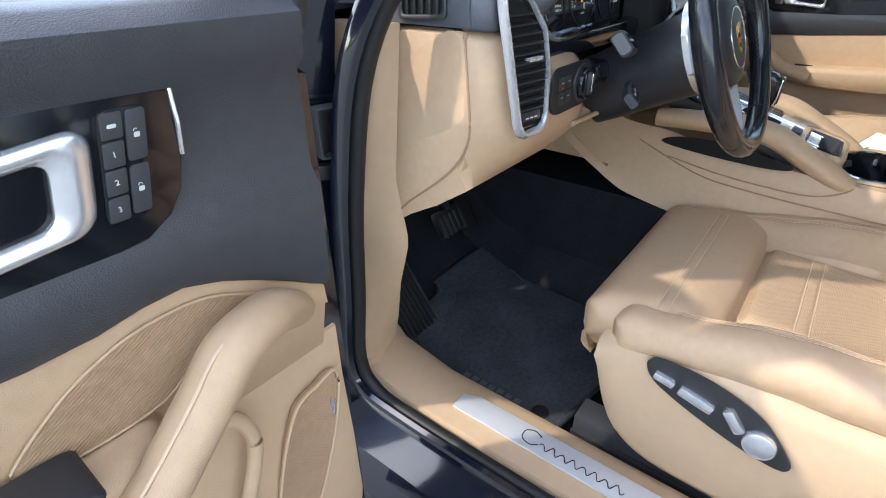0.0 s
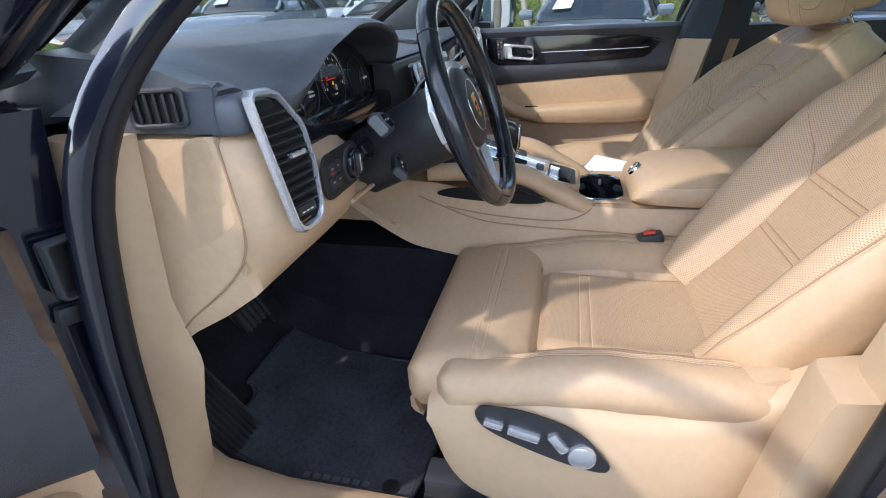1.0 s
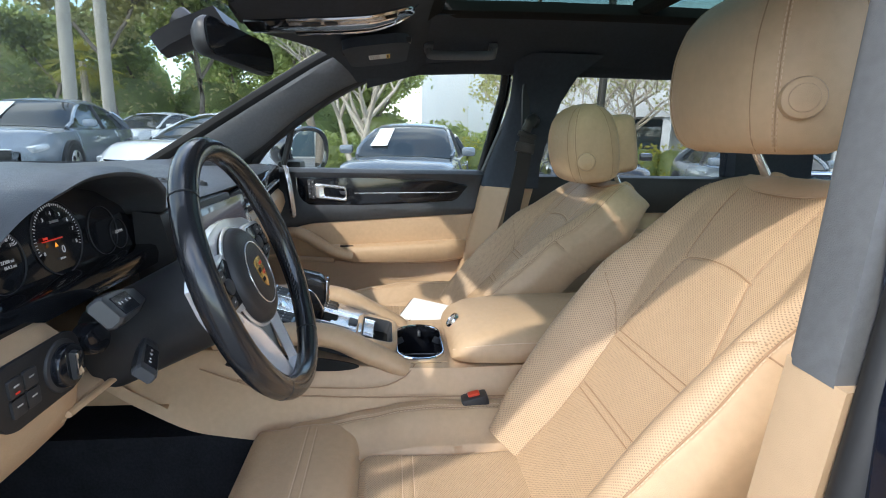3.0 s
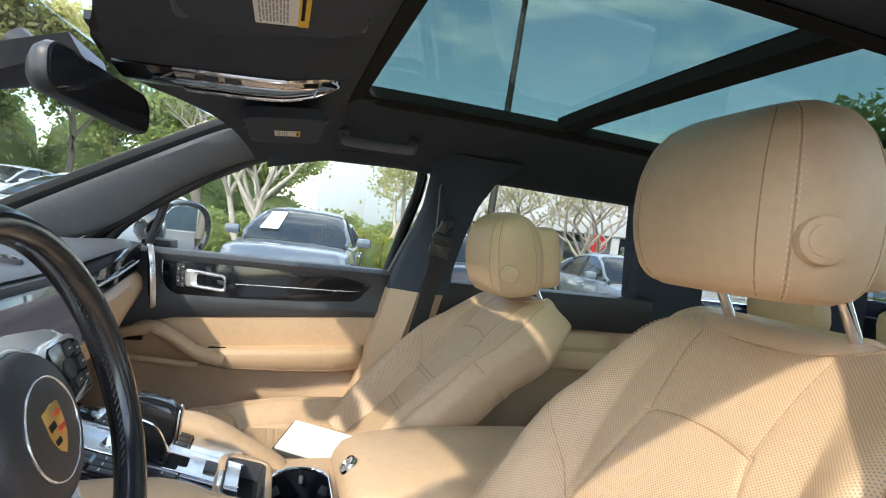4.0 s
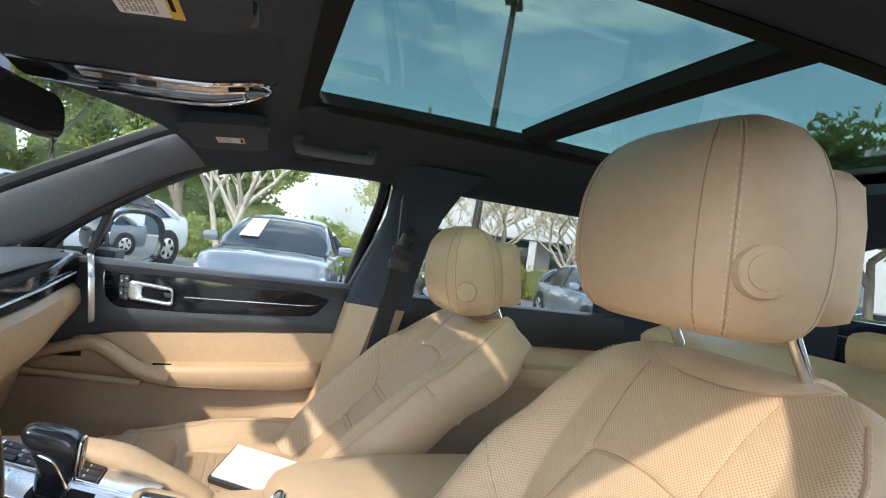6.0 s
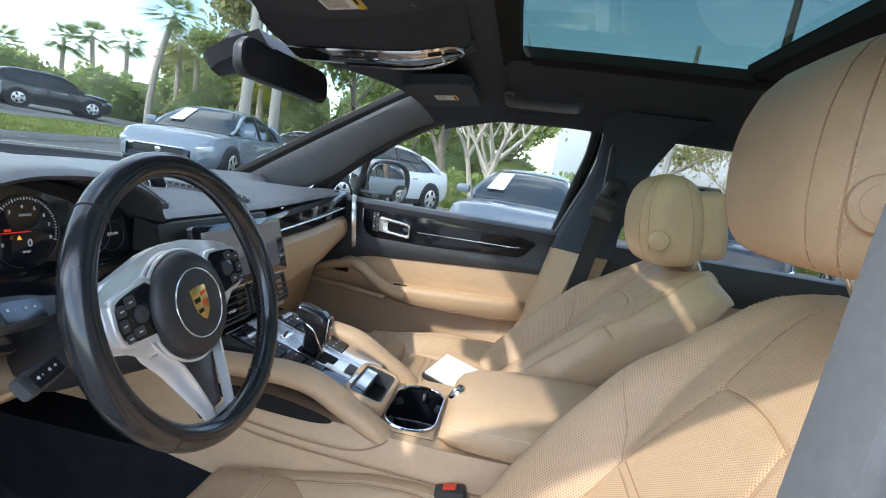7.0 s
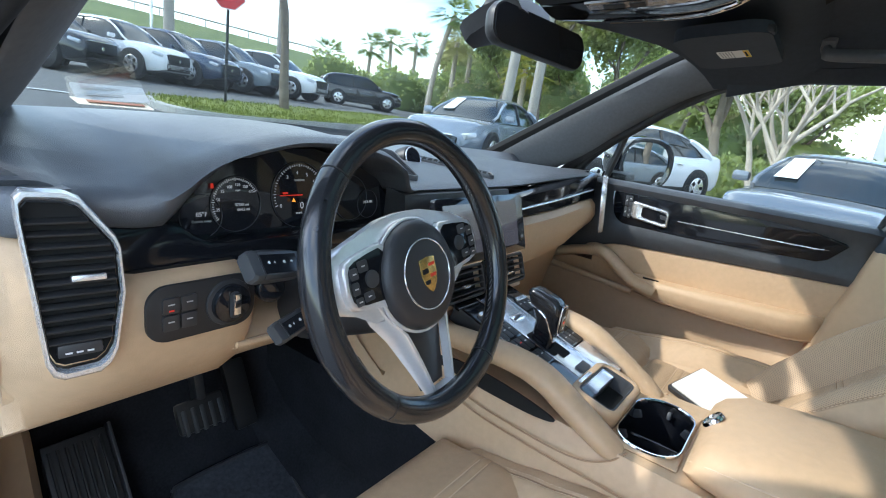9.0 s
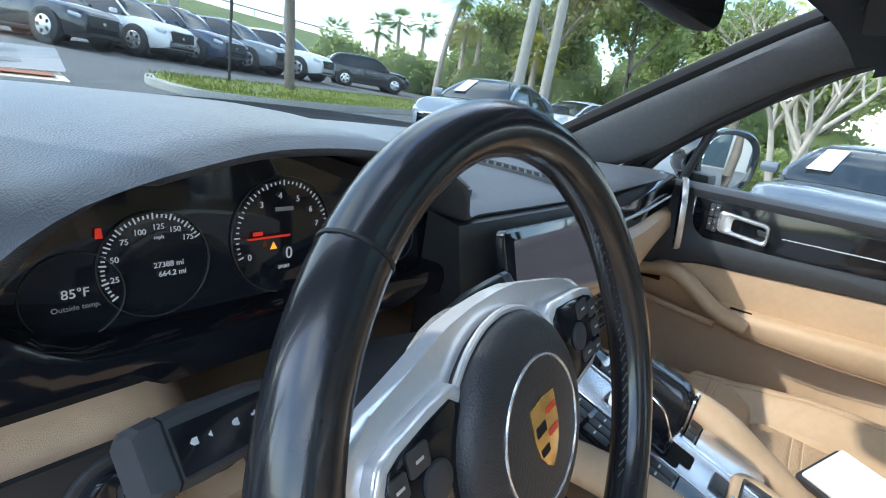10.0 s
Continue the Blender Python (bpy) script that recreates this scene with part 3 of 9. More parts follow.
# A-pillars inside, door frames, B-pillars
for sx in (-1, 1):
    strip([((sx * 0.645, 1.145, 1.070), (sx * 0.715, 0.93, 1.085)), ((sx * 0.622, 0.985, 1.172), (sx * 0.698, 0.82, 1.150)), ((sx * 0.606, 0.785, 1.295), (sx * 0.680, 0.67, 1.265)), ((sx * 0.588, 0.575, 1.420), (sx * 0.655, 0.50, 1.365)), ((sx * 0.53, 0.43, 1.465), (sx * 0.645, 0.32, 1.408))],
          0.018, "a_pillar_trim", M_PILLAR, car, "dark grey cloth windscreen pillar trim", out=(-sx * 0.7, -0.5, 0.3))
    # outer pillar skin
    part("a_pillar_skin", tube(curve_pts([(sx * 0.79, 1.18, 1.03), (sx * 0.745, 0.97, 1.17), (sx * 0.705, 0.74, 1.33), (sx * 0.665, 0.50, 1.45), (sx * 0.66, 0.2, 1.50), (sx * 0.65, -0.1, 1.54), (sx * 0.65, -0.3, 1.555), (sx * 0.65, -0.6, 1.55), (sx * 0.67, -1.2, 1.48), (sx * 0.72, -1.6, 1.36)], 6), 0.042, 10, squash=0.8), M_PAINT, car, "glossy black roof pillar")
    part("windscreen_edge", tube(curve_pts([(sx * 0.700, 1.17, 1.085), (sx * 0.668, 0.995, 1.186), (sx * 0.648, 0.795, 1.308), (sx * 0.628, 0.585, 1.430), (sx * 0.60, 0.47, 1.475)], 6), 0.030, 10, squash=0.8), M_MATTBLACK, car, "black painted windscreen edge")
    # B-pillar: tan below, dark cloth above, painted outer post
    lo = []
    if sx < 0:
        low_rows = ((0.205, 0.02, 0.672, 0.42), (0.188, 0.02, 0.672, 0.55), (0.168, 0.015, 0.672, 0.70), (0.150, 0.0, 0.670, 0.815), (0.146, 0.0, 0.672, 0.824), (0.112, 0.0, 0.676, 0.828), (0.104, -0.01, 0.680, 0.88), (0.087, -0.02, 0.681, 1.046))
    else:
        low_rows = ((0.205, 0.03, 0.690, 0.42), (0.190, 0.025, 0.690, 0.55), (0.168, 0.02, 0.685, 0.68), (0.130, 0.01, 0.672, 0.83), (0.100, 0.0, 0.664, 0.95), (0.078, -0.09, 0.658, 1.049))
    for y0, y1, x, z in low_rows:
        turn = 0.052 if sx > 0 else 0.02
        lo.append([(sx * 0.742, y0 + 0.005, z), (sx * (x + 0.02), y0 + 0.003, z), (sx * x, y0 - 0.003, z), (sx * (x - turn), y0 - 0.072, z), (sx * (x - turn + 0.006), y0 - 0.078, z), (sx * (x - turn + 0.03), y0 - 0.16, z), (sx * 0.735, y0 - 0.17, z)])
    part("b_pillar_lower_trim", loft(lo), M_TANPL, car, "tan plastic lower pillar trim")
    up = []
    if sx < 0:
        up_rows = ((0.088, -0.06, 0.682, 1.044), (0.082, -0.065, 0.680, 1.12), (0.070, -0.10, 0.672, 1.22), (0.054, -0.11, 0.659, 1.32), (0.035, -0.12, 0.636, 1.405), (0.04, -0.12, 0.605, 1.455))
    else:
        up_rows = ((0.080, -0.10, 0.660, 1.047), (0.058, -0.10, 0.655, 1.12), (0.022, -0.12, 0.645, 1.22), (-0.002, -0.15, 0.632, 1.32), (-0.006, -0.19, 0.612, 1.395), (0.02, -0.26, 0.585, 1.455))
    for y0, y1, x, z in up_rows:
        turn = 0.050 if sx > 0 else 0.018
        up.append([(sx * (x + 0.05), y0 + 0.004, z), (sx * (x + 0.012), y0 + 0.002, z), (sx * x, y0 - 0.006, z), (sx * (x - turn), y0 - 0.072, z), (sx * (x - turn), y1 + 0.01, z), (sx * (x + 0.05), y1, z)])
    # same trim on both sides; the far one's darker colour stands in for shade
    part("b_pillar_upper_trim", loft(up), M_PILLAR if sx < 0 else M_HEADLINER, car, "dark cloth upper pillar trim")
    post = []
    for y0, y1, x, z in ((0.21, -0.02, 0.86, 0.40), (0.18, -0.02, 0.87, 0.60), (0.14, -0.03, 0.865, 0.85), (0.075, -0.08, 0.845, 1.05), (0.0, -0.12, 0.79, 1.25), (-0.065, -0.16, 0.72, 1.43)) if sx > 0 else ((0.21, -0.02, 0.86, 0.40), (0.17, -0.02, 0.87, 0.60), (0.12, -0.03, 0.865, 0.85), (0.10, -0.04, 0.845, 1.05), (0.06, -0.07, 0.79, 1.25), (0.03, -0.10, 0.72, 1.43)):
        post.append([(sx * (x - 0.085), y0 - 0.005, z), (sx * (x - 0.03), y0, z), (sx * x, y0 - 0.03, z), (sx * x, y1, z), (sx * (x - 0.085), y1, z)])
    part("b_pillar_skin", loft(post), M_PAINT, car, "glossy black door post")
    # rear door trim, frame and rear pillars
    part("rear_door_trim", box((sx * 0.735, -0.48, 0.71), (0.05, 0.84, 0.50), 0.02), M_TANPL, car, "tan rear door trim")
    # pad in a darker plastic: the shade behind the seats is in its colour
    part("rear_door_pad", box((sx * 0.725, -0.48, 1.02), (0.075, 0.86, 0.13), 0.025), M_BLACKPL, car, "black rear door upper pad")
    part("rear_door_armrest", box((sx * 0.70, -0.52, 0.86), (0.09, 0.55, 0.07), 0.025), M_LEATHER, car)
    c = []
    for y0, y1, x, z in ((-0.86, -1.8, 0.72, 0.5), (-0.86, -1.8, 0.735, 0.95), (-0.83, -1.15, 0.725, 1.09), (-0.80, -1.12, 0.70, 1.25), (-0.76, -1.06, 0.655, 1.40), (-0.70, -1.0, 0.60, 1.46)):
        c.append([(sx * (x + 0.06), y0, z), (sx * x, y0 - 0.02, z), (sx * (x - 0.01), (y0 + y1) / 2, z), (sx * x, y1, z), (sx * (x + 0.06), y1, z)])
    part("c_pillar_trim", loft(c), M_HEADLINER, car, "black rear pillar trim")
    d = []
    for y0, y1, x, z in ((-1.70, -1.95, 0.72, 0.95), (-1.66, -1.92, 0.70, 1.15), (-1.58, -1.84, 0.66, 1.35), (-1.48, -1.76, 0.60, 1.46)):
        d.append([(sx * (x + 0.08), y0, z), (sx * x, y0, z), (sx * (x - 0.10), y1 + 0.06, z), (sx * (x - 0.06), y1, z), (sx * (x + 0.08), y1, z)])
    part("rear_pillar", loft(d), M_HEADLINER, car, "black rear corner pillar")
    # roof side rail above the doors
    rl = []
    for y in [0.46, 0.3, 0.1, -0.1, -0.4, -0.8, -1.2, -1.6]:
        k = roof_z(sx * 0.6, y)
        hi = step(0.08, -0.05, y) if sx < 0 else 0.0
        e = 0.05 * max(0, (y - 0.2) / 0.3) ** 1.5 - 0.055 * hi
        rl.append([(sx * 0.60, y, k + 0.004), (sx * 0.625, y, k - 0.018 - e * 0.3), (sx * (0.65 - 0.02 * hi), y, 1.405 - e), (sx * (0.67 - 0.03 * hi), y, 1.405 - e), (sx * (0.69 - 0.04 * hi), y, 1.44 - e), (sx * (0.64 - 0.01 * hi), y, k + 0.04)])
    part("roof_side_rail", loft(rl), M_HEADLINER, car, "black cloth roof side rail")

# windscreen, side and rear glass
def pane(name, quad, material, parent, bulge=(0, 0, 0), n=8, label=""):
    a, b, c, d = [V(q) for q in quad]
    rings = []
    for i in range(n + 1):
        t = i / n
        p, q = a.lerp(d, t), b.lerp(c, t)
        row = []
        for j in range(n + 1):
            s = j / n
            row.append(p.lerp(q, s) + V(bulge) * (4 * s * (1 - s)))
        nrm = (q - p).cross(d - a).normalized() * 0.004
        rings.append([*row, *[r + nrm for r in reversed(row)]])
    o = part(name, loft(rings), material, parent, label)
    o.visible_shadow = False
    return o


win = thing("windscreen", (0, 1.0, 1.1), "clear raked windscreen glass", "windscreen", kind="structure")
pane("pane", ((-0.70, 1.24, 1.075), (0.70, 1.24, 1.075), (0.59, 0.60, 1.452), (-0.59, 0.60, 1.452)), M_SCREENPANE, win, (0, 0.17, 0.03), 12, "clear windscreen glass")
cowl = []
for i in range(25):
    q = i / 24
    x, y, z = -0.70 + 1.40 * q, 1.24 + 0.68 * q * (1 - q), 0.12 * q * (1 - q)
    cowl.append([(x, y - 0.045, 1.06), (x, y - 0.045, 1.098 + z * 0.5), (x, y - 0.02, 1.108 + z * 0.8), (x, y - 0.004, 1.104 + z * 0.8), (x, y - 0.004, 1.06)])
part("cowl_edge", loft(cowl), M_RUBBER, car, "black rubber edge at the windscreen base")
rw = thing("rear_window", (0, -1.8, 1.1), "tinted rear window glass", "window", kind="structure")
pane("pane", ((-0.66, -2.0, 1.10), (0.66, -2.0, 1.10), (0.56, -1.78, 1.46), (-0.56, -1.78, 1.46)), M_TINTPANE, rw)
bm = box((0, -1.97, 1.06), (1.4, 0.1, 0.10), 0.02)
part("rear_shelf_edge", bm, M_HEADLINER, car)
for sx in (-1, 1):
    sw = thing("side_window", (sx * 0.72, -0.5, 1.1), "tinted rear side window glass", "window", kind="structure")
    pane("pane", ((sx * 0.77, -0.10, 1.075), (sx * 0.77, -0.84, 1.075), (sx * 0.675, -0.78, 1.425), (sx * 0.675, -0.14, 1.425)), M_TINTPANE, sw)
    pane("quarter_pane", ((sx * 0.765, -1.14, 1.10), (sx * 0.75, -1.70, 1.12), (sx * 0.67, -1.52, 1.41), (sx * 0.675, -1.06, 1.42)), M_TINTPANE, sw)

for sx in (-1, 1):
    part("footwell_side", box((sx * 0.735, 1.20, 0.72), (0.03, 0.40, 0.76), 0.01), M_CARPET, car, "black carpeted footwell side")
    part("bulkhead_side", box((sx * 0.68, 1.20, 1.03), (0.14, 0.36, 0.06), 0.01), M_BLACKPL, car)

# tan trim on the foot of the windscreen pillars
for sx in (-1, 1):
    kt = []
    for xo, yo, xi, yi, z in ((0.748, 0.905, 0.705, 0.875, 1.062), (0.752, 0.925, 0.708, 0.885, 0.95), (0.752, 0.945, 0.708, 0.895, 0.85), (0.75, 0.955, 0.705, 0.88, 0.76), (0.748, 0.962, 0.70, 0.885, 0.735), (0.746, 0.975, 0.69, 0.915, 0.65), (0.744, 0.985, 0.665, 0.95, 0.55), (0.742, 0.975, 0.64, 0.985, 0.47), (0.74, 0.93, 0.625, 1.0, 0.43)):
        kt.append([(sx * xo, yo, z), (sx * (xo * 0.6 + xi * 0.4), yo * 0.6 + yi * 0.4 - 0.012, z), (sx * xi, yi, z), (sx * (xi - 0.01), yi + 0.03, z), (sx * (xi + 0.01), yi + 0.10, z), (sx * xo, yo + 0.06, z)])
    part("pillar_foot_trim", loft(kt), M_TANPL, car, "tan plastic trim at the foot of the pillar")

# door striker, hinge cover, sticker on the driver's door post and front jamb
jamb = []
for y, x0, x1, z in ((0.98, -0.765, -0.90, 0.40), (0.975, -0.765, -0.91, 0.70), (0.965, -0.765, -0.90, 0.95), (0.955, -0.765, -0.875, 1.02), (0.94, -0.765, -0.86, 1.10)):
    jamb.append([(x0, y - 0.02, z), (x1, y + 0.03, z), (x1 + 0.01, y + 0.10, z), (x0 + 0.01, y + 0.10, z)])
part("front_door_jamb", loft(jamb), M_PAINT, car, "glossy black front door jamb")
jc = thing("hinge_cover", (-0.782, 0.94, 0.93), "black plastic recessed cover on the door jamb", "cover")
part("cover", frame_ring(rounded(0.052, 0.070, 0.006), rounded(0.042, 0.060, 0.005), (-0.782, 0.936, 0.935), (-0.96, 0.28, 0), (0, 0, 1), -0.016), M_DARKGREY, jc)
part("recess", slab(rounded(0.046, 0.064, 0.005), (-0.782, 0.946, 0.935), (-0.96, 0.28, 0), (0, 0, 1), -0.006), M_BLACKPL, jc)
part("bolt", disc((-0.779, 0.943, 0.874), (-0.2, -1, 0), 0.008, 0.012, 12, 0.003), M_STEEL, jc)
part("bracket", box((-0.787, 0.950, 0.874), (0.045, 0.016, 0.022), 0.004, (0, 10, -14)), M_BLACKPL, jc)
st = thing("door_striker", (-0.83, 0.113, 0.85), "zinc steel door striker loop on the door post", "striker")
part("base", slab(rounded(0.050, 0.058, 0.014), (-0.802, 0.113, 0.846), (0.2, 1, 0), (0, 0, 1), -0.012, 0.0), M_STEEL, st)
part("loop", tube(curve_pts([(-0.81, 0.126, 0.865), (-0.838, 0.146, 0.867), (-0.858, 0.150, 0.858), (-0.858, 0.147, 0.838), (-0.838, 0.142, 0.828), (-0.81, 0.122, 0.828)], 5), 0.0045, 8), M_STEEL, st)
for z in (0.868, 0.828):
    part("screw", disc((-0.812, 0.103, z), (-1, 0, 0), 0.008, 0.006, 14, 0.002), M_STEEL, st)
sk = thing("sticker", (-0.80, 0.12, 0.96), "white paper sticker with black capital letters on the door post", "sticker")
SKU, SKV = V((-1, -0.22, 0)).normalized(), V((0.12, -0.18, 1)).normalized()
SKU = (SKU - SKV * SKU.dot(SKV)).normalized()
SKO = V((-0.842, 0.1055, 0.962))
SKN = SKU.cross(SKV)
SKN = SKN if SKN.y > 0 else -SKN
skd = 1 if (SKU.cross(SKV)).dot(SKN) > 0 else -1
part("sheet", slab(rounded(0.040, 0.052, 0.004), SKO, SKU, SKV, 0.0012 * skd), M_PAPER, sk)
for tx, v, z in (("NE", 0.016, 0.010), ("PM D", 0.008, 0.007)):
    words(tx, z, basis(SKO + SKN * 0.0018 - SKU * 0.006 * skd + SKV * v, SKU * skd, SKV), M_MATTBLACK, sk, "lettering")
for i in range(3):
    part("print_bar", slab(rounded(0.026, 0.0014, 0.0003, 1), SKO + SKN * 0.0016 + SKV * (-0.006 - 0.006 * i), SKU, SKV, 0.0004 * skd), M_GREYINK, sk)

# ---------------- dashboard ----------------
dash = thing("dashboard", (0, 1.0, 0.85), "black and tan dashboard with instrument hood and tan lower pads", "dashboard")
HOOD = [(-0.62, 1.100, 0.0), (-0.585, 1.110, 0.25), (-0.55, 1.128, 0.7), (-0.50, 1.150, 1.0), (-0.44, 1.163, 1.0), (-0.36, 1.163, 1.0), (-0.29, 1.150, 1.0), (-0.24, 1.130, 0.8), (-0.20, 1.108, 0.35), (-0.16, 1.095, 0.0)]
pad = []
for i in range(141):
    x = -0.70 + 1.40 * i / 140
    h, k = soft_rows(HOOD, x) if -0.62 < x < -0.16 else lerp_rows(HOOD, x)
    k = max(0.0, k)
    lipz = 1.092 + 0.018 * step(0.1, 0.6, x) + 0.013 * step(-0.50, -0.62, x) + 0.008 * step(-0.63, -0.68, x)
    h = h if k > 0 else lipz
    h = lipz + (h - lipz) * step(0.0, 0.8, k)
    lipy = 0.748 - 0.045 * k + 0.015 * step(-0.54, -0.64, x)
    far = 1.30 - 0.24 * (abs(x) / 0.70) ** 2
    t = 1.112 + 0.044 * step(0.05, -0.32, x)
    t = t - (0.022 if x > 0 else 0.008) * step(0.45, 0.70, abs(x))
    # beside the instruments the pad rolls down to the gloss panel
    drop = lerp_rows([(-0.67, 0.0), (-0.645, 1.0), (-0.570, 1.0), (-0.556, 0.62), (-0.542, 0.30), (-0.525, 0.10), (-0.505, 0.0)], x)[0]
    skirt = step(-0.525, -0.575, x) * step(-0.665, -0.645, x)
    zb = h - 0.014 + (1.056 - h + 0.014) * drop
    roll = 0.012 * skirt
    back = max(lipy, 0.750 - 0.02 * (1 - drop)) if drop > 0 else lipy
    prof = [(far, 1.105), (far - 0.08, 1.125), (1.0, t), (0.90, t * 0.6 + h * 0.4 + 0.004), (0.83, t * 0.25 + h * 0.75 + 0.004), (lipy + 0.035 + roll, h), (lipy + 0.010 + roll * 0.5, h - 0.002 - roll * 0.5), (lipy, h - 0.008 - roll),
            (lipy * 0.65 + back * 0.35 + 0.001, (h - 0.008 - roll) * 0.5 + (zb + 0.003) * 0.5), (back + 0.003, zb + 0.002), (back + 0.008, zb), (back + 0.04, zb - 0.002), (0.86, zb - 0.006), (far, 1.06)]
    pad.append([(x, y, z) for y, z in prof])
part("top_pad", loft(pad), M_BLACKPAD, dash, "grained black soft dashboard top", 60)

cowl = []
for i in range(15):
    x = -0.74 + 1.48 * i / 14
    far = 1.30 - 0.24 * (min(0.70, abs(x)) / 0.70) ** 2
    cowl.append([(x, far - 0.03, 1.098), (x, far + 0.01, 1.094), (x, 1.40, 1.082), (x, 1.40, 1.062), (x, far - 0.03, 1.062)])
part("windscreen_foot_panel", loft(cowl), M_BLACKPL, dash, "black panel along the foot of the windscreen")

# cavity of the instrument cluster
part("cluster_bezel", loft([[(x, 0.748, 1.02), (x, 0.772, 1.012), (x, 0.86, 1.01), (x, 0.845, lerp_rows(HOOD, x)[0] - 0.006), (x, 0.835, lerp_rows(HOOD, x)[0] - 0.014), (x, 0.788, 1.02)] for x in [-0.60 + 0.45 * i / 12 for i in range(13)]]), M_BLACKPL, dash, "matt black instrument surround")
CL_U, CL_V = V((1, 0, 0)), V((0, 0.13, 0.99)).normalized()
CL_O = V((-0.372, 0.787, 1.070))
part("cluster_glass", slab([(-0.176, -0.052), (0.176, -0.052), (0.180, -0.01), (0.155, 0.025), (0.10, 0.052), (0.03, 0.068), (-0.03, 0.068), (-0.10, 0.052), (-0.155, 0.025), (-0.180, -0.01)], CL_O, CL_U, CL_V, -0.006), M_SCREEN, dash, "black glass instrument panel")


def cl(u, v, lift=0.0015):
    return CL_O + CL_U * u + CL_V * v + CL_U.cross(CL_V) * lift


CLN = CL_U.cross(CL_V)
for u, v, r in ((-0.140, -0.014, 0.026), (-0.095, -0.002, 0.034), (0.0, 0.006, 0.045), (0.095, -0.002, 0.034), (0.131, -0.013, 0.022)):
    part("dial_ring", disc(cl(u, v, 0.0006), CLN, r, 0.0018, 48, 0.0004, hole=r - 0.0007), M_DARKGREY, dash, "thin dial ring")
tick = finish(box((0, 0, 0), (0.0009, 0.004, 0.0006), 0), "tick", M_WHITELIT)
for u, v, r, a0, a1, n in ((-0.095, -0.002, 0.0305, 215, 30, 36), (0.0, 0.006, 0.040, 200, -20, 40)):
    for i in range(n + 1):
        a = radians(a0 + (a1 - a0) * i / n)
        o = new("tick", tick)
        o.parent = dash
        o.matrix_parent_inverse = Matrix.Translation(dash.location).inverted()
        o.matrix_basis = basis(cl(u + r * math.cos(a), v + r * math.sin(a)), CL_U, CL_V) @ pose(0, 0, 0, 0, 0, math.degrees(a) - 90) @ Matrix.Diagonal((1, 1.0 if i % 4 == 0 else 0.55, 1, 1))
for txt, size, u, v, mt in (("85°F", 0.0075, -0.140, -0.012, M_WHITELIT), ("Outside temp.", 0.0042, -0.140, -0.020, M_GREYINK), ("27388 mi", 0.0050, -0.088, -0.003, M_WHITELIT), ("664.2 mi", 0.0050, -0.086, -0.009, M_WHITELIT),
                            ("25", 0.005, -0.1195, -0.008, M_WHITELIT), ("50", 0.005, -0.119, 0.004, M_WHITELIT), ("75", 0.005, -0.113, 0.014, M_WHITELIT), ("100", 0.005, -0.104, 0.019, M_WHITELIT), ("125", 0.005, -0.093, 0.0215, M_WHITELIT), ("150", 0.005, -0.083, 0.019, M_WHITELIT), ("175", 0.005, -0.075, 0.013, M_WHITELIT),
                            ("3", 0.0065, -0.020, 0.030, M_WHITELIT), ("4", 0.0065, -0.004, 0.036, M_WHITELIT), ("5", 0.0065, 0.012, 0.033, M_WHITELIT), ("6", 0.0065, 0.024, 0.024, M_WHITELIT), ("7", 0.0065, 0.030, 0.012, M_WHITELIT), ("8", 0.0065, 0.031, -0.004, M_WHITELIT), ("0", 0.0065, -0.031, -0.008, M_WHITELIT),
                            ("0", 0.013, 0.003, -0.009, M_WHITELIT), ("SPORT", 0.0035, -0.002, -0.019, M_WHITELIT), ("2:03 PM", 0.006, 0.131, -0.010, M_WHITELIT), ("mph", 0.0035, -0.093, 0.015, M_WHITELIT)):
    words(txt, size, basis(cl(u, v, 0.002), CL_U, CL_V), mt, dash, "dial_figure")
part("needle", slab([(-0.034, -0.0006), (0.002, -0.0008), (0.002, 0.0008), (-0.034, 0.0006)], cl(0, 0.006, 0.004), CL_U, CL_V, 0.0012), M_REDLIT, dash, "red rev counter needle")
part("warning_bar", slab([(-0.004, -0.0014), (0.004, -0.0014), (0.004, 0.0014), (-0.004, 0.0014)], cl(-0.024, 0.009, 0.002), CL_U, CL_V, 0.0006), M_REDLIT, dash, "red warning mark")
part("warning_triangle", slab([(-0.003, -0.0025), (0.003, -0.0025), (0, 0.003)], cl(-0.013, -0.0005, 0.005), CL_U, CL_V, 0.0006), M_AMBER, dash, "amber warning triangle")
part("belt_light", slab([(-0.002, -0.003), (0.002, -0.003), (0.0015, 0.003), (-0.0015, 0.003)], cl(-0.126, 0.021, 0.002), CL_U, CL_V, 0.0006), M_REDLIT, dash, "red belt warning light")
part("display_bar", slab([(-0.008, -0.0015), (0.008, -0.0015), (0.008, 0.0015), (-0.008, 0.0015)], cl(0, 0.026, 0.001), CL_U, CL_V, 0.0008), M_GREYINK, dash)

# black lower band under the cluster, between vent and wheel column
part("cluster_lower_band", loft([[(x, 0.80, zt - 0.002), (x, yt + 0.008, zt), (x, yt, zt - 0.003), (x, 0.747, 1.020), (x, 0.750, 1.004), (x, 0.80, 0.99)] for x, zt, yt in ((-0.632, 1.060, 0.766), (-0.60, 1.060, 0.764), (-0.565, 1.060, 0.760), (-0.550, 1.056, 0.758), (-0.535, 1.044, 0.755), (-0.52, 1.036, 0.752), (-0.5, 1.034, 0.750), (-0.4, 1.034, 0.750), (-0.3, 1.034, 0.750), (-0.2, 1.034, 0.750), (-0.16, 1.034, 0.750))]), M_GLOSS, dash, "gloss black band under the instruments")

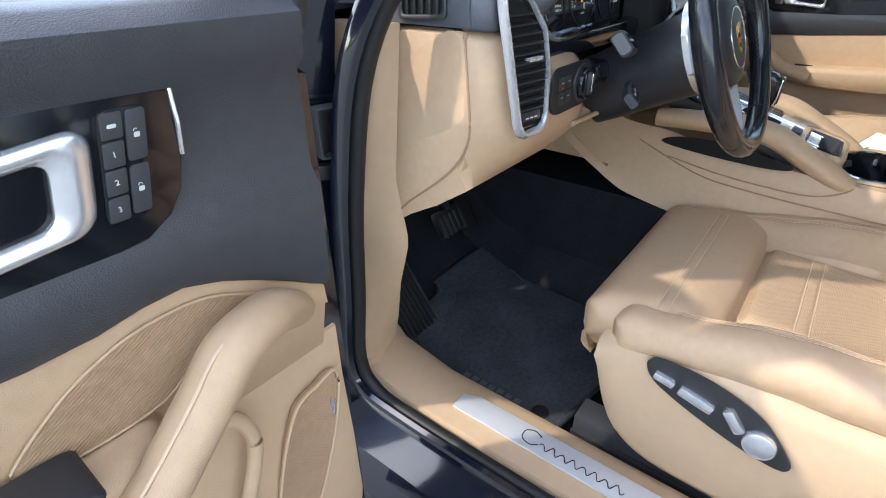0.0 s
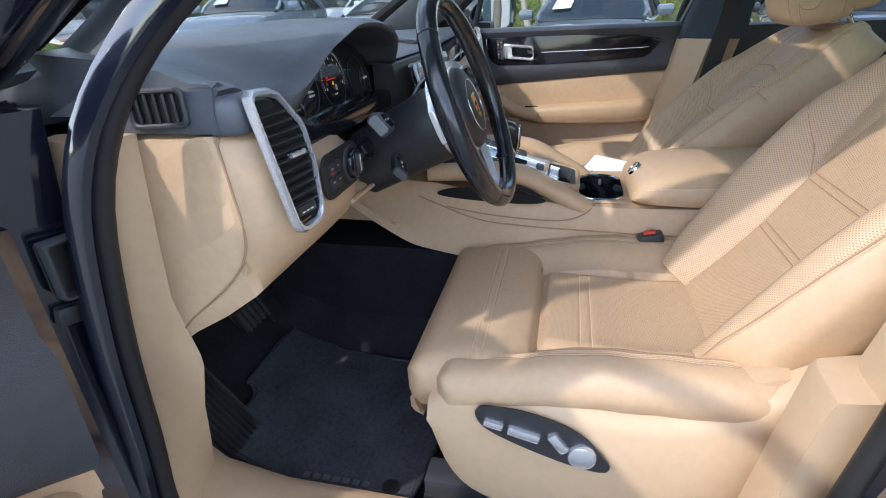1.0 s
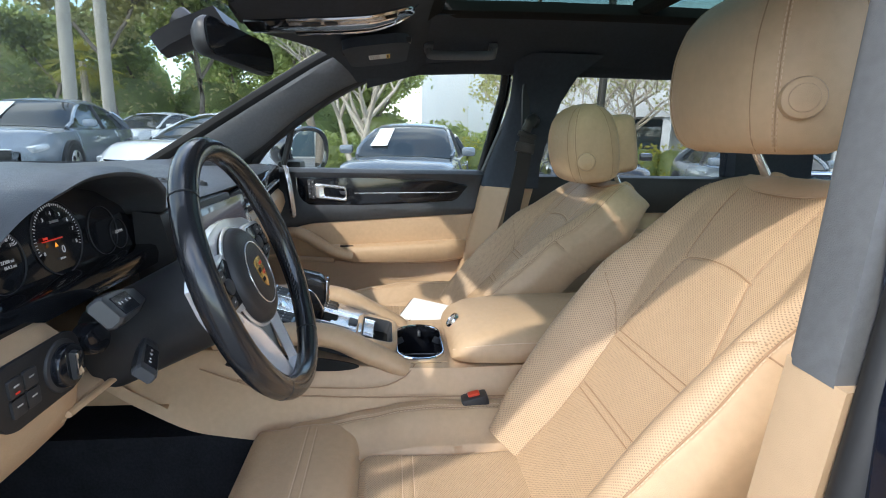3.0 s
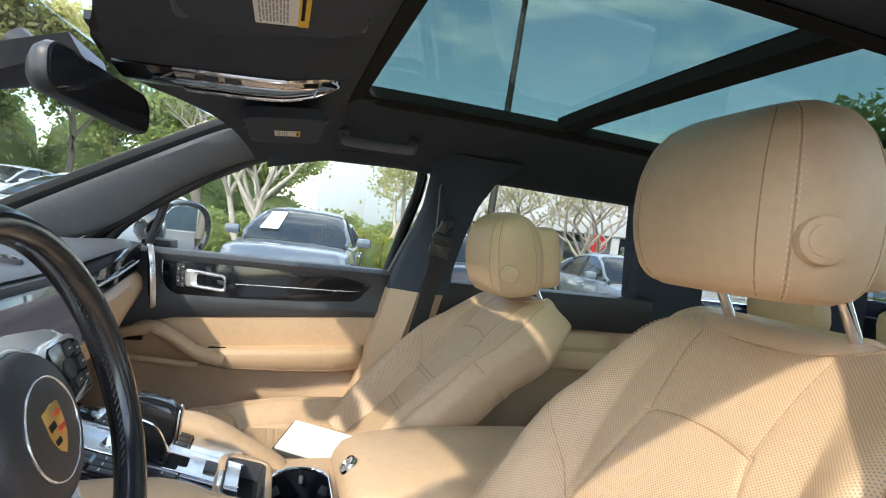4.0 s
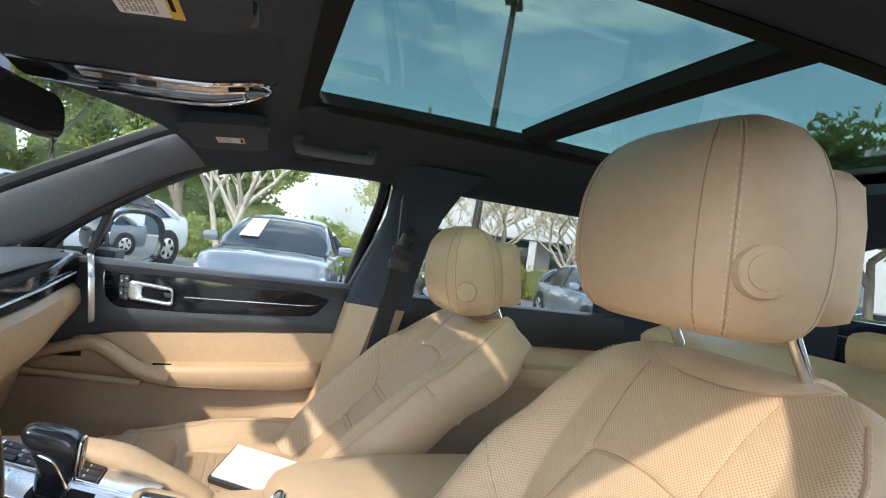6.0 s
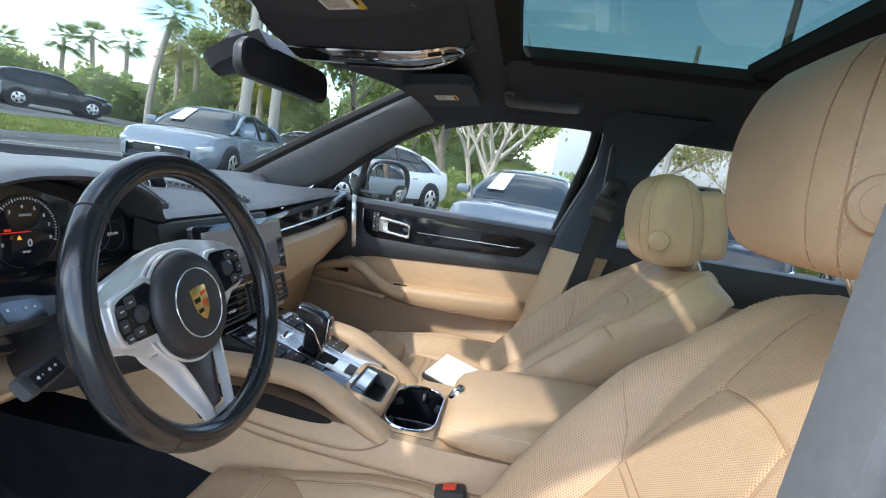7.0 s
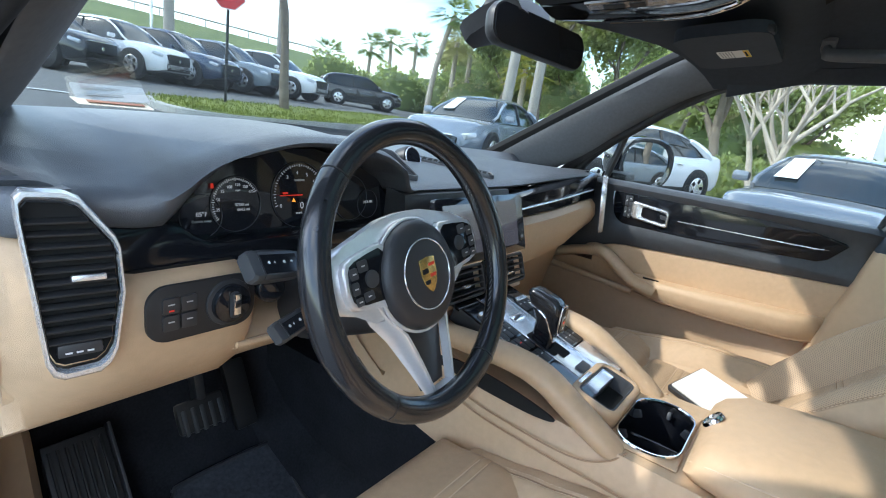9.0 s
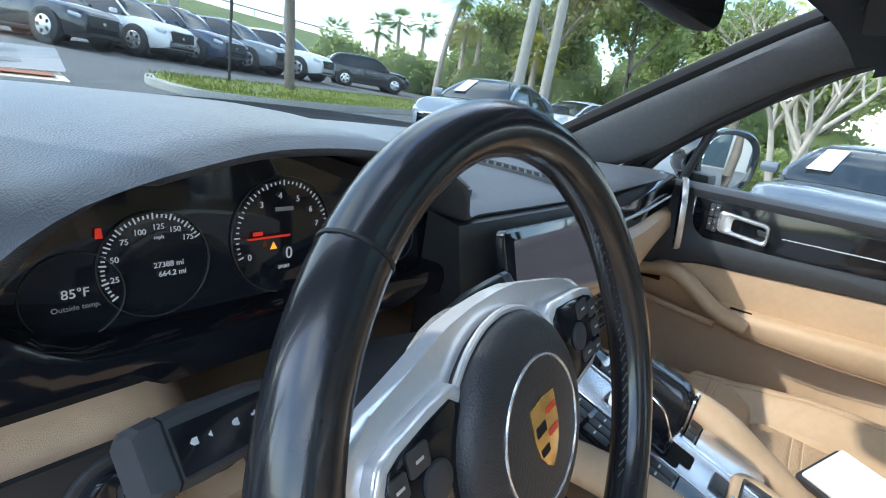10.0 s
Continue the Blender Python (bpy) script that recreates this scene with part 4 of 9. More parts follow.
# tan fascia left of the column, flowing into the knee panel
fas = []
for x in [-0.7065, -0.705, -0.702, -0.698, -0.693, -0.687, -0.68, -0.67, -0.66, -0.645, -0.63, -0.615, -0.60, -0.56, -0.52, -0.49, -0.472, -0.463]:
    e = 0.052 * max(0, (-0.612 - x) / 0.094) ** 2.3
    r = step(-0.485, -0.463, x) * 0.03
    top = 1.058 - 0.047 * step(-0.64, -0.61, x) - r * 0.6
    prof = [(0.80, top), (0.738 + e + r, top), (0.724 + e + r, top - 0.012), (0.718 + e + r, 0.985), (0.714 + e + r, 0.95), (0.718 + e + r, 0.925), (0.735 + e + r, 0.895 + r * .4), (0.77 + r, 0.862), (0.82, 0.828), (0.87, 0.800), (0.89, 0.786), (0.905, 0.79), (0.91, 0.82), (0.91, 1.0)]
    fas.append([(x, y, z) for y, z in prof])
part("fascia", loft(fas), M_LEATHER, dash, "tan leather fascia beside the wheel", 50)
part("fascia_seam", tube(curve_pts([(-0.7055, 0.776, 1.056), (-0.7062, 0.770, 1.0), (-0.7065, 0.766, 0.95), (-0.707, 0.771, 0.92), (-0.7078, 0.788, 0.893), (-0.7082, 0.82, 0.862), (-0.7075, 0.87, 0.822), (-0.7065, 0.892, 0.80)], 6), 0.0016, 6), M_SEAM, dash, "dark line painted as the shade in a seam")
cap = []
for y, z0, z1 in curve_pts([(0.775, 0.890, 1.058), (0.782, 0.876, 1.058), (0.80, 0.853, 1.058), (0.83, 0.829, 1.058), (0.87, 0.803, 1.058), (0.895, 0.790, 1.058), (0.925, 0.79, 1.058)], 6):
    cap.append([(-0.694, y, z0), (-0.704, y, z0 + 0.01), (-0.707, y, (z0 + z1) / 2), (-0.704, y, z1 - 0.005), (-0.69, y, z1), (-0.68, y, (z0 + z1) / 2)])
part("end_panel", loft(cap), M_TANPL, dash, "tan plastic dashboard end panel")
endb = []
for y in (0.768, 0.80, 0.86, 0.925):
    endb.append([(-0.690, y, 1.0605), (-0.706, y, 1.0615), (-0.708, y, 1.085), (-0.703, y, 1.108), (-0.69, y, 1.113), (-0.67, y, 1.10)])
part("end_black_panel", loft(endb), M_BLACKPAD, dash, "grained black end panel")
corner = []
for z, o_ in ((1.0585, -0.002), (1.062, 0.0), (1.080, 0.001), (1.092, -0.001), (1.099, -0.006)):
    corner.append([(-0.706 - o_, 0.778, z), (-0.705 - o_, 0.764 - o_, z), (-0.700 - o_ * 0.6, 0.752 - o_, z), (-0.692, 0.745 - o_, z), (-0.672, 0.744 - o_, z), (-0.65, 0.75, z), (-0.65, 0.80, z), (-0.68, 0.80, z)])
part("end_corner", loft(corner), M_BLACKPAD, dash, "grained black leather corner piece", 60)
part("demister_frame", frame_ring(rounded(0.074, 0.042, 0.008), rounded(0.062, 0.031, 0.006), (-0.7085, 0.835, 1.089), (0, -1, 0.05), (0.02, 0, 1), 0.004), M_DARKGREY, dash, "side demister vent frame")
part("demister_back", slab(rounded(0.062, 0.033, 0.006), (-0.7070, 0.835, 1.089), (0, -1, 0.05), (0.02, 0, 1), 0.001), M_MATTBLACK, dash)
for i in range(5):
    part("demister_slat", box((-0.709, 0.858 - i * 0.0115, 1.089), (0.006, 0.003, 0.031), 0.001, (0, 0, 25)), M_BLACKPL, dash)

# lower knee panel under the column and towards the console
kn = []
for x in [-0.50, -0.463, -0.40, -0.30, -0.22, -0.17, -0.14]:
    d = 0.012 * step(-0.35, -0.15, x)
    kn.append([(x, 0.80, 0.93), (x, 0.745, 0.925 - d), (x, 0.728, 0.915 - d), (x, 0.728, 0.905 - d), (x, 0.745, 0.89 - d), (x, 0.78, 0.868 - d), (x, 0.83, 0.835 - d), (x, 0.87, 0.825), (x, 0.92, 0.86), (x, 0.92, 0.93)])
part("knee_panel", loft(kn), M_TANPL, dash, "tan knee panel under the steering column")
part("knee_lip", tube([(-0.50, 0.722, 0.913), (-0.40, 0.719, 0.911), (-0.30, 0.719, 0.907), (-0.2, 0.72, 0.900)], 0.004, 8), M_LEATHER, dash)

# chrome framed side vents
VENT = [(-0.036, 0.074), (-0.031, 0.080), (-0.005, 0.079), (0.006, 0.074), (0.030, 0.040), (0.033, 0.030), (0.034, -0.010), (0.024, -0.062), (0.018, -0.073), (0.010, -0.079), (-0.016, -0.080), (-0.023, -0.076), (-0.027, -0.066), (-0.036, 0.060)]


def vent(origin, u, v, flip, name, label, tab=True):
    t = thing(name, origin, label, "air vent")
    q = [(x * flip, y) for x, y in VENT]
    if flip < 0:
        q = q[::-1]
    w = V(u).normalized().cross(V(v).normalized())
    part("frame", frame_ring(scaled(q, 1.05), scaled(q, 0.925), V(origin) + w * 0.001, u, v, 0.013), M_SATIN, t, "satin chrome vent frame")
    part("well", slab(scaled(q, 0.9), V(origin) + w * 0.0015, u, v, 0.001), M_MATTBLACK, t, "dark vent well")
    wl = [[V(origin) + V(u).normalized() * a + V(v).normalized() * b + w * d for a, b in scaled(q, 0.92)] for d in (0.001, 0.009)]
    part("well_wall", loft(wl, caps=False), M_BLACKPL, t)
    for i in range(11):
        b = 0.056 - i * 0.0105
        xs = []
        qq = scaled(q, 0.89)
        for (a0, b0), (a1, b1) in zip(qq, qq[1:] + qq[:1]):
            if (b0 - b) * (b1 - b) < 0:
                xs.append(a0 + (a1 - a0) * (b - b0) / (b1 - b0))
        if len(xs) >= 2:
            xa, xb = min(xs), max(xs)
            c = V(origin) + V(u).normalized() * ((xa + xb) / 2) + V(v).normalized() * b + w * 0.0065
            sl = box((0, 0, 0), (xb - xa, 0.0022, 0.0095), 0.0008)
            bmesh.ops.transform(sl, matrix=basis(c, u, v) @ pose(0, 0, 0, 24), verts=sl.verts[:])
            part("slat", sl, M_RUBBER, t)
    if tab:
        tb = box((0, 0, 0), (0.026, 0.0055, 0.008), 0.0015)
        bmesh.ops.transform(tb, matrix=basis(V(origin) + V(u).normalized() * 0.008 * flip + V(v).normalized() * 0.006 + w * 0.011, u, v), verts=tb.verts[:])
        part("tab", tb, M_SATIN, t, "satin chrome vent tab")
        wh = box((0, 0, 0), (0.034, 0.012, 0.010), 0.003)
        bmesh.ops.transform(wh, matrix=basis(V(origin) - V(u).normalized() * 0.003 * flip - V(v).normalized() * 0.058 + w * 0.006, u, v), verts=wh.verts[:])
        part("thumb_wheel", wh, M_BLACKPL, t)
        for i in range(3):
            mk = box((0, 0, 0), (0.005, 0.0015, 0.0006), 0)
            bmesh.ops.transform(mk, matrix=basis(V(origin) + V(u).normalized() * (-0.012 + 0.008 * i) * flip - V(v).normalized() * 0.060 + w * 0.0112, u, v), verts=mk.verts[:])
            part("mark", mk, M_MARK, t)
    return t


vent((-0.658, 0.724, 1.020), (1, -0.16, 0), (0, 0.16, 1), 1, "side_air_vent", "satin chrome framed air vent at the driver's dashboard end")
vent((0.672, 0.722, 1.022), (0.95, 0.30, 0), (0, 0.12, 1), -1, "side_air_vent", "satin chrome framed air vent with black slats beside the passenger door")

# light switch panel
LU, LV = V((1, 0.0, 0)), V((0, 0.02, 1)).normalized()
LO = V((-0.548, 0.7105, 0.978))
lsw = thing("light_switch_panel", LO, "black light switch panel with four keys and a round chrome-tipped knob", "switch panel")
part("panel", slab([(x + 0.0, y + 0.0) for x, y in rounded(0.118, 0.060, 0.020, 6)], LO - LU.cross(LV) * 0.001, LU, LV, 0.004, 0.0015), M_RUBBER, lsw)
for i in range(2):
    for j in range(2):
        bm = slab(rounded(0.0165, 0.0165, 0.002), LO + LU * (-0.036 + 0.0185 * i) + LV * (0.009 - 0.0185 * j) + LU.cross(LV) * 0.003, LU, LV, 0.0025, 0.0006)
        k = part("key", bm, M_BLACKPL, lsw)
        part("mark", slab([(-0.0032, -0.0007), (0.0032, -0.0007), (0.0032, 0.0007), (-0.0032, 0.0007)], LO + LU * (-0.036 + 0.0185 * i) + LV * (0.0105 - 0.0185 * j) + LU.cross(LV) * 0.0056, LU, LV, 0.0004), M_GREYINK, k)
part("lit_mark", slab([(-0.0025, -0.0008), (0.0025, -0.0008), (0.0025, 0.0008), (-0.0025, 0.0008)], LO + LU * -0.036 + LV * 0.004 + LU.cross(LV) * 0.0056, LU, LV, 0.0004), M_REDLIT, lsw)
kn_o = LO + LU * 0.027
LW = LU.cross(LV)
part("knob_base", disc(kn_o + LW * 0.002, LW, 0.0262, 0.004, 40, 0.002), M_BLACKPL, lsw)
part("knob_ring", disc(kn_o + LW * 0.004, LW, 0.0215, 0.010, 40, 0.003), M_GLOSS, lsw)
part("knob_grip", box(kn_o + LW * 0.014, (0.010, 0.011, 0.030), 0.004), M_BLACKPL, lsw)
part("knob_tip", box(kn_o + LW * 0.0200 + LV * 0.002, (0.0085, 0.003, 0.024), 0.0014), M_CHROME, lsw)

# passenger side: gloss strip, chrome line, tan pad, glove box
st_rows, pad_rows, low_rows, blk = [], [], [], []
for i in range(17):
    x = 0.128 + 0.53 * i / 16
    k = (x - 0.138) / (0.56 - 0.138)
    z1 = 1.066 + 0.034 * k
    z2 = 1.014 + 0.017 * k
    z3 = 0.885 + 0.030 * k + 0.022 * max(0, k - 0.75) / 0.4
    yb = 0.725 + 0.020 * step(0.3, 0.66, x)
    st_rows.append([(x, yb + 0.03, z1 + 0.004), (x, yb + 0.004, z1), (x, yb - 0.002, z1 - 0.004), (x, yb - 0.002, z2 + 0.004), (x, yb + 0.004, z2), (x, yb + 0.03, z2 - 0.004)])
    m = (z2 + z3) / 2
    pad_rows.append([(x, yb + 0.03, z2 - 0.001), (x, yb + 0.002, z2 - 0.001), (x, yb - 0.012, z2 - 0.014), (x, yb - 0.018, m), (x, yb - 0.008, z3 + 0.018), (x, yb + 0.014, z3), (x, yb + 0.05, z3 - 0.004), (x, yb + 0.05, m)])
    low_rows.append([(x, yb + 0.045, z3 + 0.01), (x, yb + 0.035, z3 - 0.01), (x, yb + 0.07, z3 - 0.06), (x, yb + 0.11, 0.72), (x, yb + 0.19, 0.62), (x, yb + 0.23, 0.64), (x, yb + 0.23, 0.9)])
part("trim_strip", loft(st_rows), M_GLOSS, dash, "gloss black trim strip")
part("trim_line", tube([(0.135, 0.720, 1.036), (0.4, 0.724, 1.051), (0.63, 0.738, 1.064)], 0.0028, 8), M_SATIN, dash, "thin chrome line")
part("passenger_pad", loft(pad_rows), M_LEATHER, dash, "tan leather passenger pad")
part("glove_box", loft(low_rows), M_TANPL, dash, "tan glove box front")

# centre: screen, centre vents
SU, SV = V((1, 0, 0)), V((0, 0.30, 1)).normalized()
scr = thing("centre_screen", (0, 0.71, 1.0), "wide dark glass touch screen in the dashboard", "screen")
part("glass", slab(rounded(0.30, 0.118, 0.008), (-0.012, 0.706, 1.016), SU, SV, 0.010, 0.002), M_SCREEN, scr, "dark reflective screen glass")
part("display", slab(rounded(0.25, 0.09, 0.002), V((-0.018, 0.706, 1.018)) + SU.cross(SV) * 0.0101, SU, SV, 0.0005), M_LCD, scr, "dim grey display area")
part("housing", loft([[(x, 0.78, 1.085), (x, 0.74, 1.078), (x, 0.712, 0.955), (x, 0.78, 0.94)] for x in (-0.205, -0.17, 0.0, 0.13)]), M_BLACKPL, scr)
for cx in (-0.085, 0.075):
    cv = thing("centre_air_vent", (cx, 0.69, 0.92), "centre dashboard air vent with black slats and chrome tabs", "air vent", "centre vents")
    part("frame", frame_ring(rounded(0.15, 0.062, 0.010), rounded(0.136, 0.048, 0.006), (cx, 0.690, 0.922), (1, 0, 0), (0, 0.35, 1), 0.008), M_BLACKPL, cv)
    part("chrome_top", box((cx, 0.700, 0.953), (0.15, 0.012, 0.004), 0.0015), M_SATIN, cv)
    part("well", slab(rounded(0.14, 0.05, 0.006), (cx, 0.705, 0.920), (1, 0, 0), (0, 0.35, 1), 0.001), M_MATTBLACK, cv)
    for i in range(4):
        part("slat", box((cx, 0.689 + 0.0042 * (i - 1.5), 0.922 + 0.0115 * (i - 1.5)), (0.135, 0.016, 0.0026), 0.0008, (-15, 0, 0)), M_BLACKPL, cv)
    part("tab", box((cx + 0.01, 0.680, 0.919), (0.022, 0.006, 0.005), 0.0015), M_SATIN, cv)
part("centre_surround", loft([[(x, 0.76, 0.945), (x, 0.715, 0.945), (x, 0.700, 0.89), (x, 0.69, 0.876), (x, 0.76, 0.87)] for x in (-0.175, -0.16, 0, 0.15, 0.165)]), M_TANPL, dash, "tan surround below the screen")

# dashboard top: clock, vents, speaker grille
ck = thing("dash_clock", (0.0, 0.92, 1.10), "round clock in a black pod on the dashboard top", "clock")
part("pod", disc((0.0, 0.93, 1.105), (0, -0.93, 0.36), 0.027, 0.03, 32, 0.006), M_BLACKPL, ck)
part("face", disc((0.0, 0.9015, 1.1165), (0, -0.93, 0.36), 0.021, 0.001, 32), M_SCREEN, ck)
part("ring", disc((0.0, 0.902, 1.116), (0, -0.93, 0.36), 0.0235, 0.002, 32, 0.0006, hole=0.021), M_SATIN, ck)
for sd in (-1, 1):
    (_, ya, za), (_, yb, zb) = pad[round((sd * 0.098 + 0.70) * 100)][3:5]
    lean_ = (za - zb) / (ya - yb)
    vo = V((sd * 0.098, 0.865, zb + lean_ * (0.865 - yb)))
    vu, vv = V((-sd * 0.52, 0.854, 0.854 * lean_)), V((-0.854 * sd, -0.52, -0.52 * lean_))
    vn = vu.cross(vv).normalized()
    vn = vn if vn.z > 0 else -vn
    tv = thing("top_air_vent", vo, "slotted black vent in the dashboard top", "air vent", "top vents")
    lie = rounded(0.170, 0.042, 0.012, 4)
    flat = 1 if vu.cross(vv).z > 0 else -1
    part("tray", slab(lie, vo - vn * 0.010, vu, vv, 0.0125 * flat), M_MATTBLACK, tv)
    part("edge", frame_ring(scaled(lie, 1.06, 0, 0), scaled(lie, 0.97, 0, 0), vo - vn * 0.008, vu, vv, 0.0125 * flat), M_BLACKPAD, tv, "grained black slot edge")
    for i in range(13):
        c = vo + vu.normalized() * (-0.074 + 0.0123 * i) + vn * 0.003
        part("slat", tube([c - vv.normalized() * 0.018, c + vv.normalized() * 0.018], 0.0020, 6), M_DARKGREY, tv)
sg = thing("dash_speaker_grille", (-0.52, 1.055, 1.14), "perforated black speaker grille on the dashboard top", "speaker grille")
part("grille", slab(rounded(0.15, 0.085, 0.03), (-0.525, 1.055, 1.138), (1, 0.2, 0), (-0.2, 1, -0.1), 0.006, 0.002), mat("grille_mesh", (0.035, 0.036, 0.04), 0.6, bump=1.0, bscale=350, kind="voronoi", vary=0.2), sg)

for i in range(17):
    part("slot", box((-0.588 + 0.0078 * i, 1.055 + 0.0016 * i, 1.1447), (0.003, 0.062 if 2 < i < 14 else 0.045, 0.0012), 0.0003, (-6, 0, 11)), M_MATTBLACK, sg)

# sheet of paper standing behind the windscreen
ps = thing("stock_card", (-0.40, 1.20, 1.15), "white stock card with mirrored print leaning on the windscreen base", "card")
part("sheet", slab(rounded(0.115, 0.040, 0.003), (-0.437, 1.215, 1.166), (1, 0.06, 0.04), (0, 0.8, 0.6), 0.0008), mat("thin_grey_white_paper", (0.50, 0.50, 0.49), 0.75, vary=0.04, vscale=20), ps)
part("lower_sheet", slab(rounded(0.12, 0.040, 0.003), (-0.443, 1.19, 1.151), (1, 0.12, 0.0), (0, 0.95, 0.2), 0.0008), mat("cream_paper", (0.66, 0.60, 0.48), 0.8, vary=0.05, vscale=20), ps)
for i in range(2):
    part("print_bar", slab([(-0.042, -0.003), (0.042, -0.003), (0.042, 0.003), (-0.042, 0.003)], V((-0.437, 1.215, 1.166)) + V((0, 0.8, 0.6)) * (0.009 - 0.016 * i) + V((0, -0.6, 0.8)) * 0.001, (1, 0.1, 0.02), (0, 0.8, 0.6), 0.0005), M_GREYINK, ps)
part("print_bar", slab([(-0.045, -0.006), (0.045, -0.006), (0.045, 0.006), (-0.045, 0.006)], V((-0.44, 1.186, 1.1525)), (1, 0.12, 0.0), (0, 0.95, 0.2), 0.0006), mat("red_brown_ink", (0.35, 0.16, 0.10), 0.7), ps)

# ---------------- steering wheel and column ----------------
TI = radians(20)
WN = V((0, -math.cos(TI), math.sin(TI)))
WU, WV = V((1, 0, 0)), V((0, math.sin(TI), math.cos(TI)))
WC = V((-0.374, 0.556, 1.038))


def wp(u, v, w=0.0):
    return WC + WU * u + WV * v + WN * w


wheel = thing("steering_wheel", WC, "black leather three-spoke steering wheel with silver spokes and round hub", "steering wheel")
RM = 0.1555
rim = tube([wp(RM * math.cos(a), RM * math.sin(a)) for a in [2 * math.pi * i / 72 for i in range(72)]], [0.0146 + 0.0014 * max(0, math.cos(2 * (2 * math.pi * i / 72) - 0.6)) for i in range(72)], 14, True, up=WN)
M_THREAD = mat("grey_wheel_thread", (0.045, 0.045, 0.048), 0.45)
part("rim", rim, M_WHEEL, wheel, "black leather rim with worn stitching")
for a in (42, 137, 235, 305):
    a = radians(a)
    c = wp(RM * math.cos(a), RM * math.sin(a))
    d = (WV * math.cos(a) - WU * math.sin(a)).normalized()
    part("rim_joint", disc(c - d * 0.0007, d, 0.0150, 0.0014, 24), M_RUBBER, wheel)
for a0, a1 in ((-38, 40), (139, 218)):
    for i in range(26):
        a = radians(a0 + (a1 - a0) * i / 25)
        c = wp((RM - 0.0153) * math.cos(a), (RM - 0.0153) * math.sin(a))
        d = (WV * math.cos(a) - WU * math.sin(a)).normalized()
        part("stitch", tube([c - d * 0.0032 - WN * 0.0018, c + d * 0.0032 + WN * 0.0018], 0.0006, 5), M_THREAD, wheel)
# the wheel is turned a little to the left: hub and spokes lie in this turned plane
WT = radians(7)
SU, SV = WU * math.cos(WT) + WV * math.sin(WT), WV * math.cos(WT) - WU * math.sin(WT)
HC = wp(0.003, -0.007, -0.017)


def sp(a, b, w=0.0):
    return HC + SU * a + SV * b + WN * (w + 0.017)


hub = []
for rr, w in ((0.014, -0.020), (0.060, -0.020), (0.0632, -0.012), (0.0640, 0.002), (0.0636, 0.009), (0.0615, 0.0145), (0.057, 0.0185), (0.050, 0.0212), (0.040, 0.0228), (0.025, 0.0238), (0.006, 0.0242)):
    hub.append([HC + SU * (rr * math.cos(t)) + SV * (rr * math.sin(t)) + WN * (w - 0.004) for t in [2 * math.pi * j / 48 for j in range(48)]])
part("hub", loft(hub), M_ALCANTARA, wheel, "round black hub pad")
part("hub_ring", tube([HC + SU * (0.0405 * math.cos(t)) + SV * (0.0405 * math.sin(t)) + WN * 0.0188 for t in [2 * math.pi * j / 48 for j in range(48)]], 0.0010, 6, True), M_SATIN, wheel, "thin silver ring")
part("hub_collar", tube([HC + SU * (0.0655 * math.cos(t)) + SV * (0.0655 * math.sin(t)) + WN * 0.002 for t in [2 * math.pi * j / 60 for j in range(60)]], 0.0022, 8, True), M_SPOKE, wheel, "silver collar round the hub pad")
SH = [(-0.0125, 0.016), (0, 0.0175), (0.0125, 0.016), (0.0125, 0.0), (0.010, -0.009), (0.005, -0.016), (0, -0.0195), (-0.005, -0.016), (-0.010, -0.009), (-0.0125, 0.0)]
crest = part("badge", slab(scaled(SH, 1.12, 0, 0), HC + WN * 0.0192, SU, SV, 0.0016, 0.0005), M_GOLD, wheel, "gold shield-shaped badge")
for q in ([(-0.0105, 0.001), (-0.001, 0.001), (-0.001, 0.006), (-0.0105, 0.006)], [(0.001, 0.0075), (0.0105, 0.0075), (0.0105, 0.0105), (0.001, 0.0105)], [(0.001, -0.004), (0.0095, -0.004), (0.0105, -0.0005), (0.001, -0.0005)], [(-0.0085, -0.010), (-0.001, -0.010), (-0.001, -0.006), (-0.0095, -0.006)]):
    part("badge_field", slab(scaled(q, 1.12, 0, 0), HC + WN * 0.0208, SU, SV, 0.0004), M_RED if q[0][0] > 0 else M_MATTBLACK, crest)


def spoke(poly, w0, h, name, material, label="", bevel=0.003):
    return part(name, slab(poly, sp(0, 0, w0), SU, SV, h, bevel, seg=3), material, wheel, label)


def mirrored(half):
    """An outline from its half on the plus side, listed from the top downwards."""
    return [(-x, y) for x, y in half] + [(x, y) for x, y in half[::-1]]


def arm(sx, poly):
    p = [(sx * x, y) for x, y in poly]
    return p if sum(a[0] * b[1] - b[0] * a[1] for a, b in zip(p, p[1:] + p[:1])) > 0 else p[::-1]


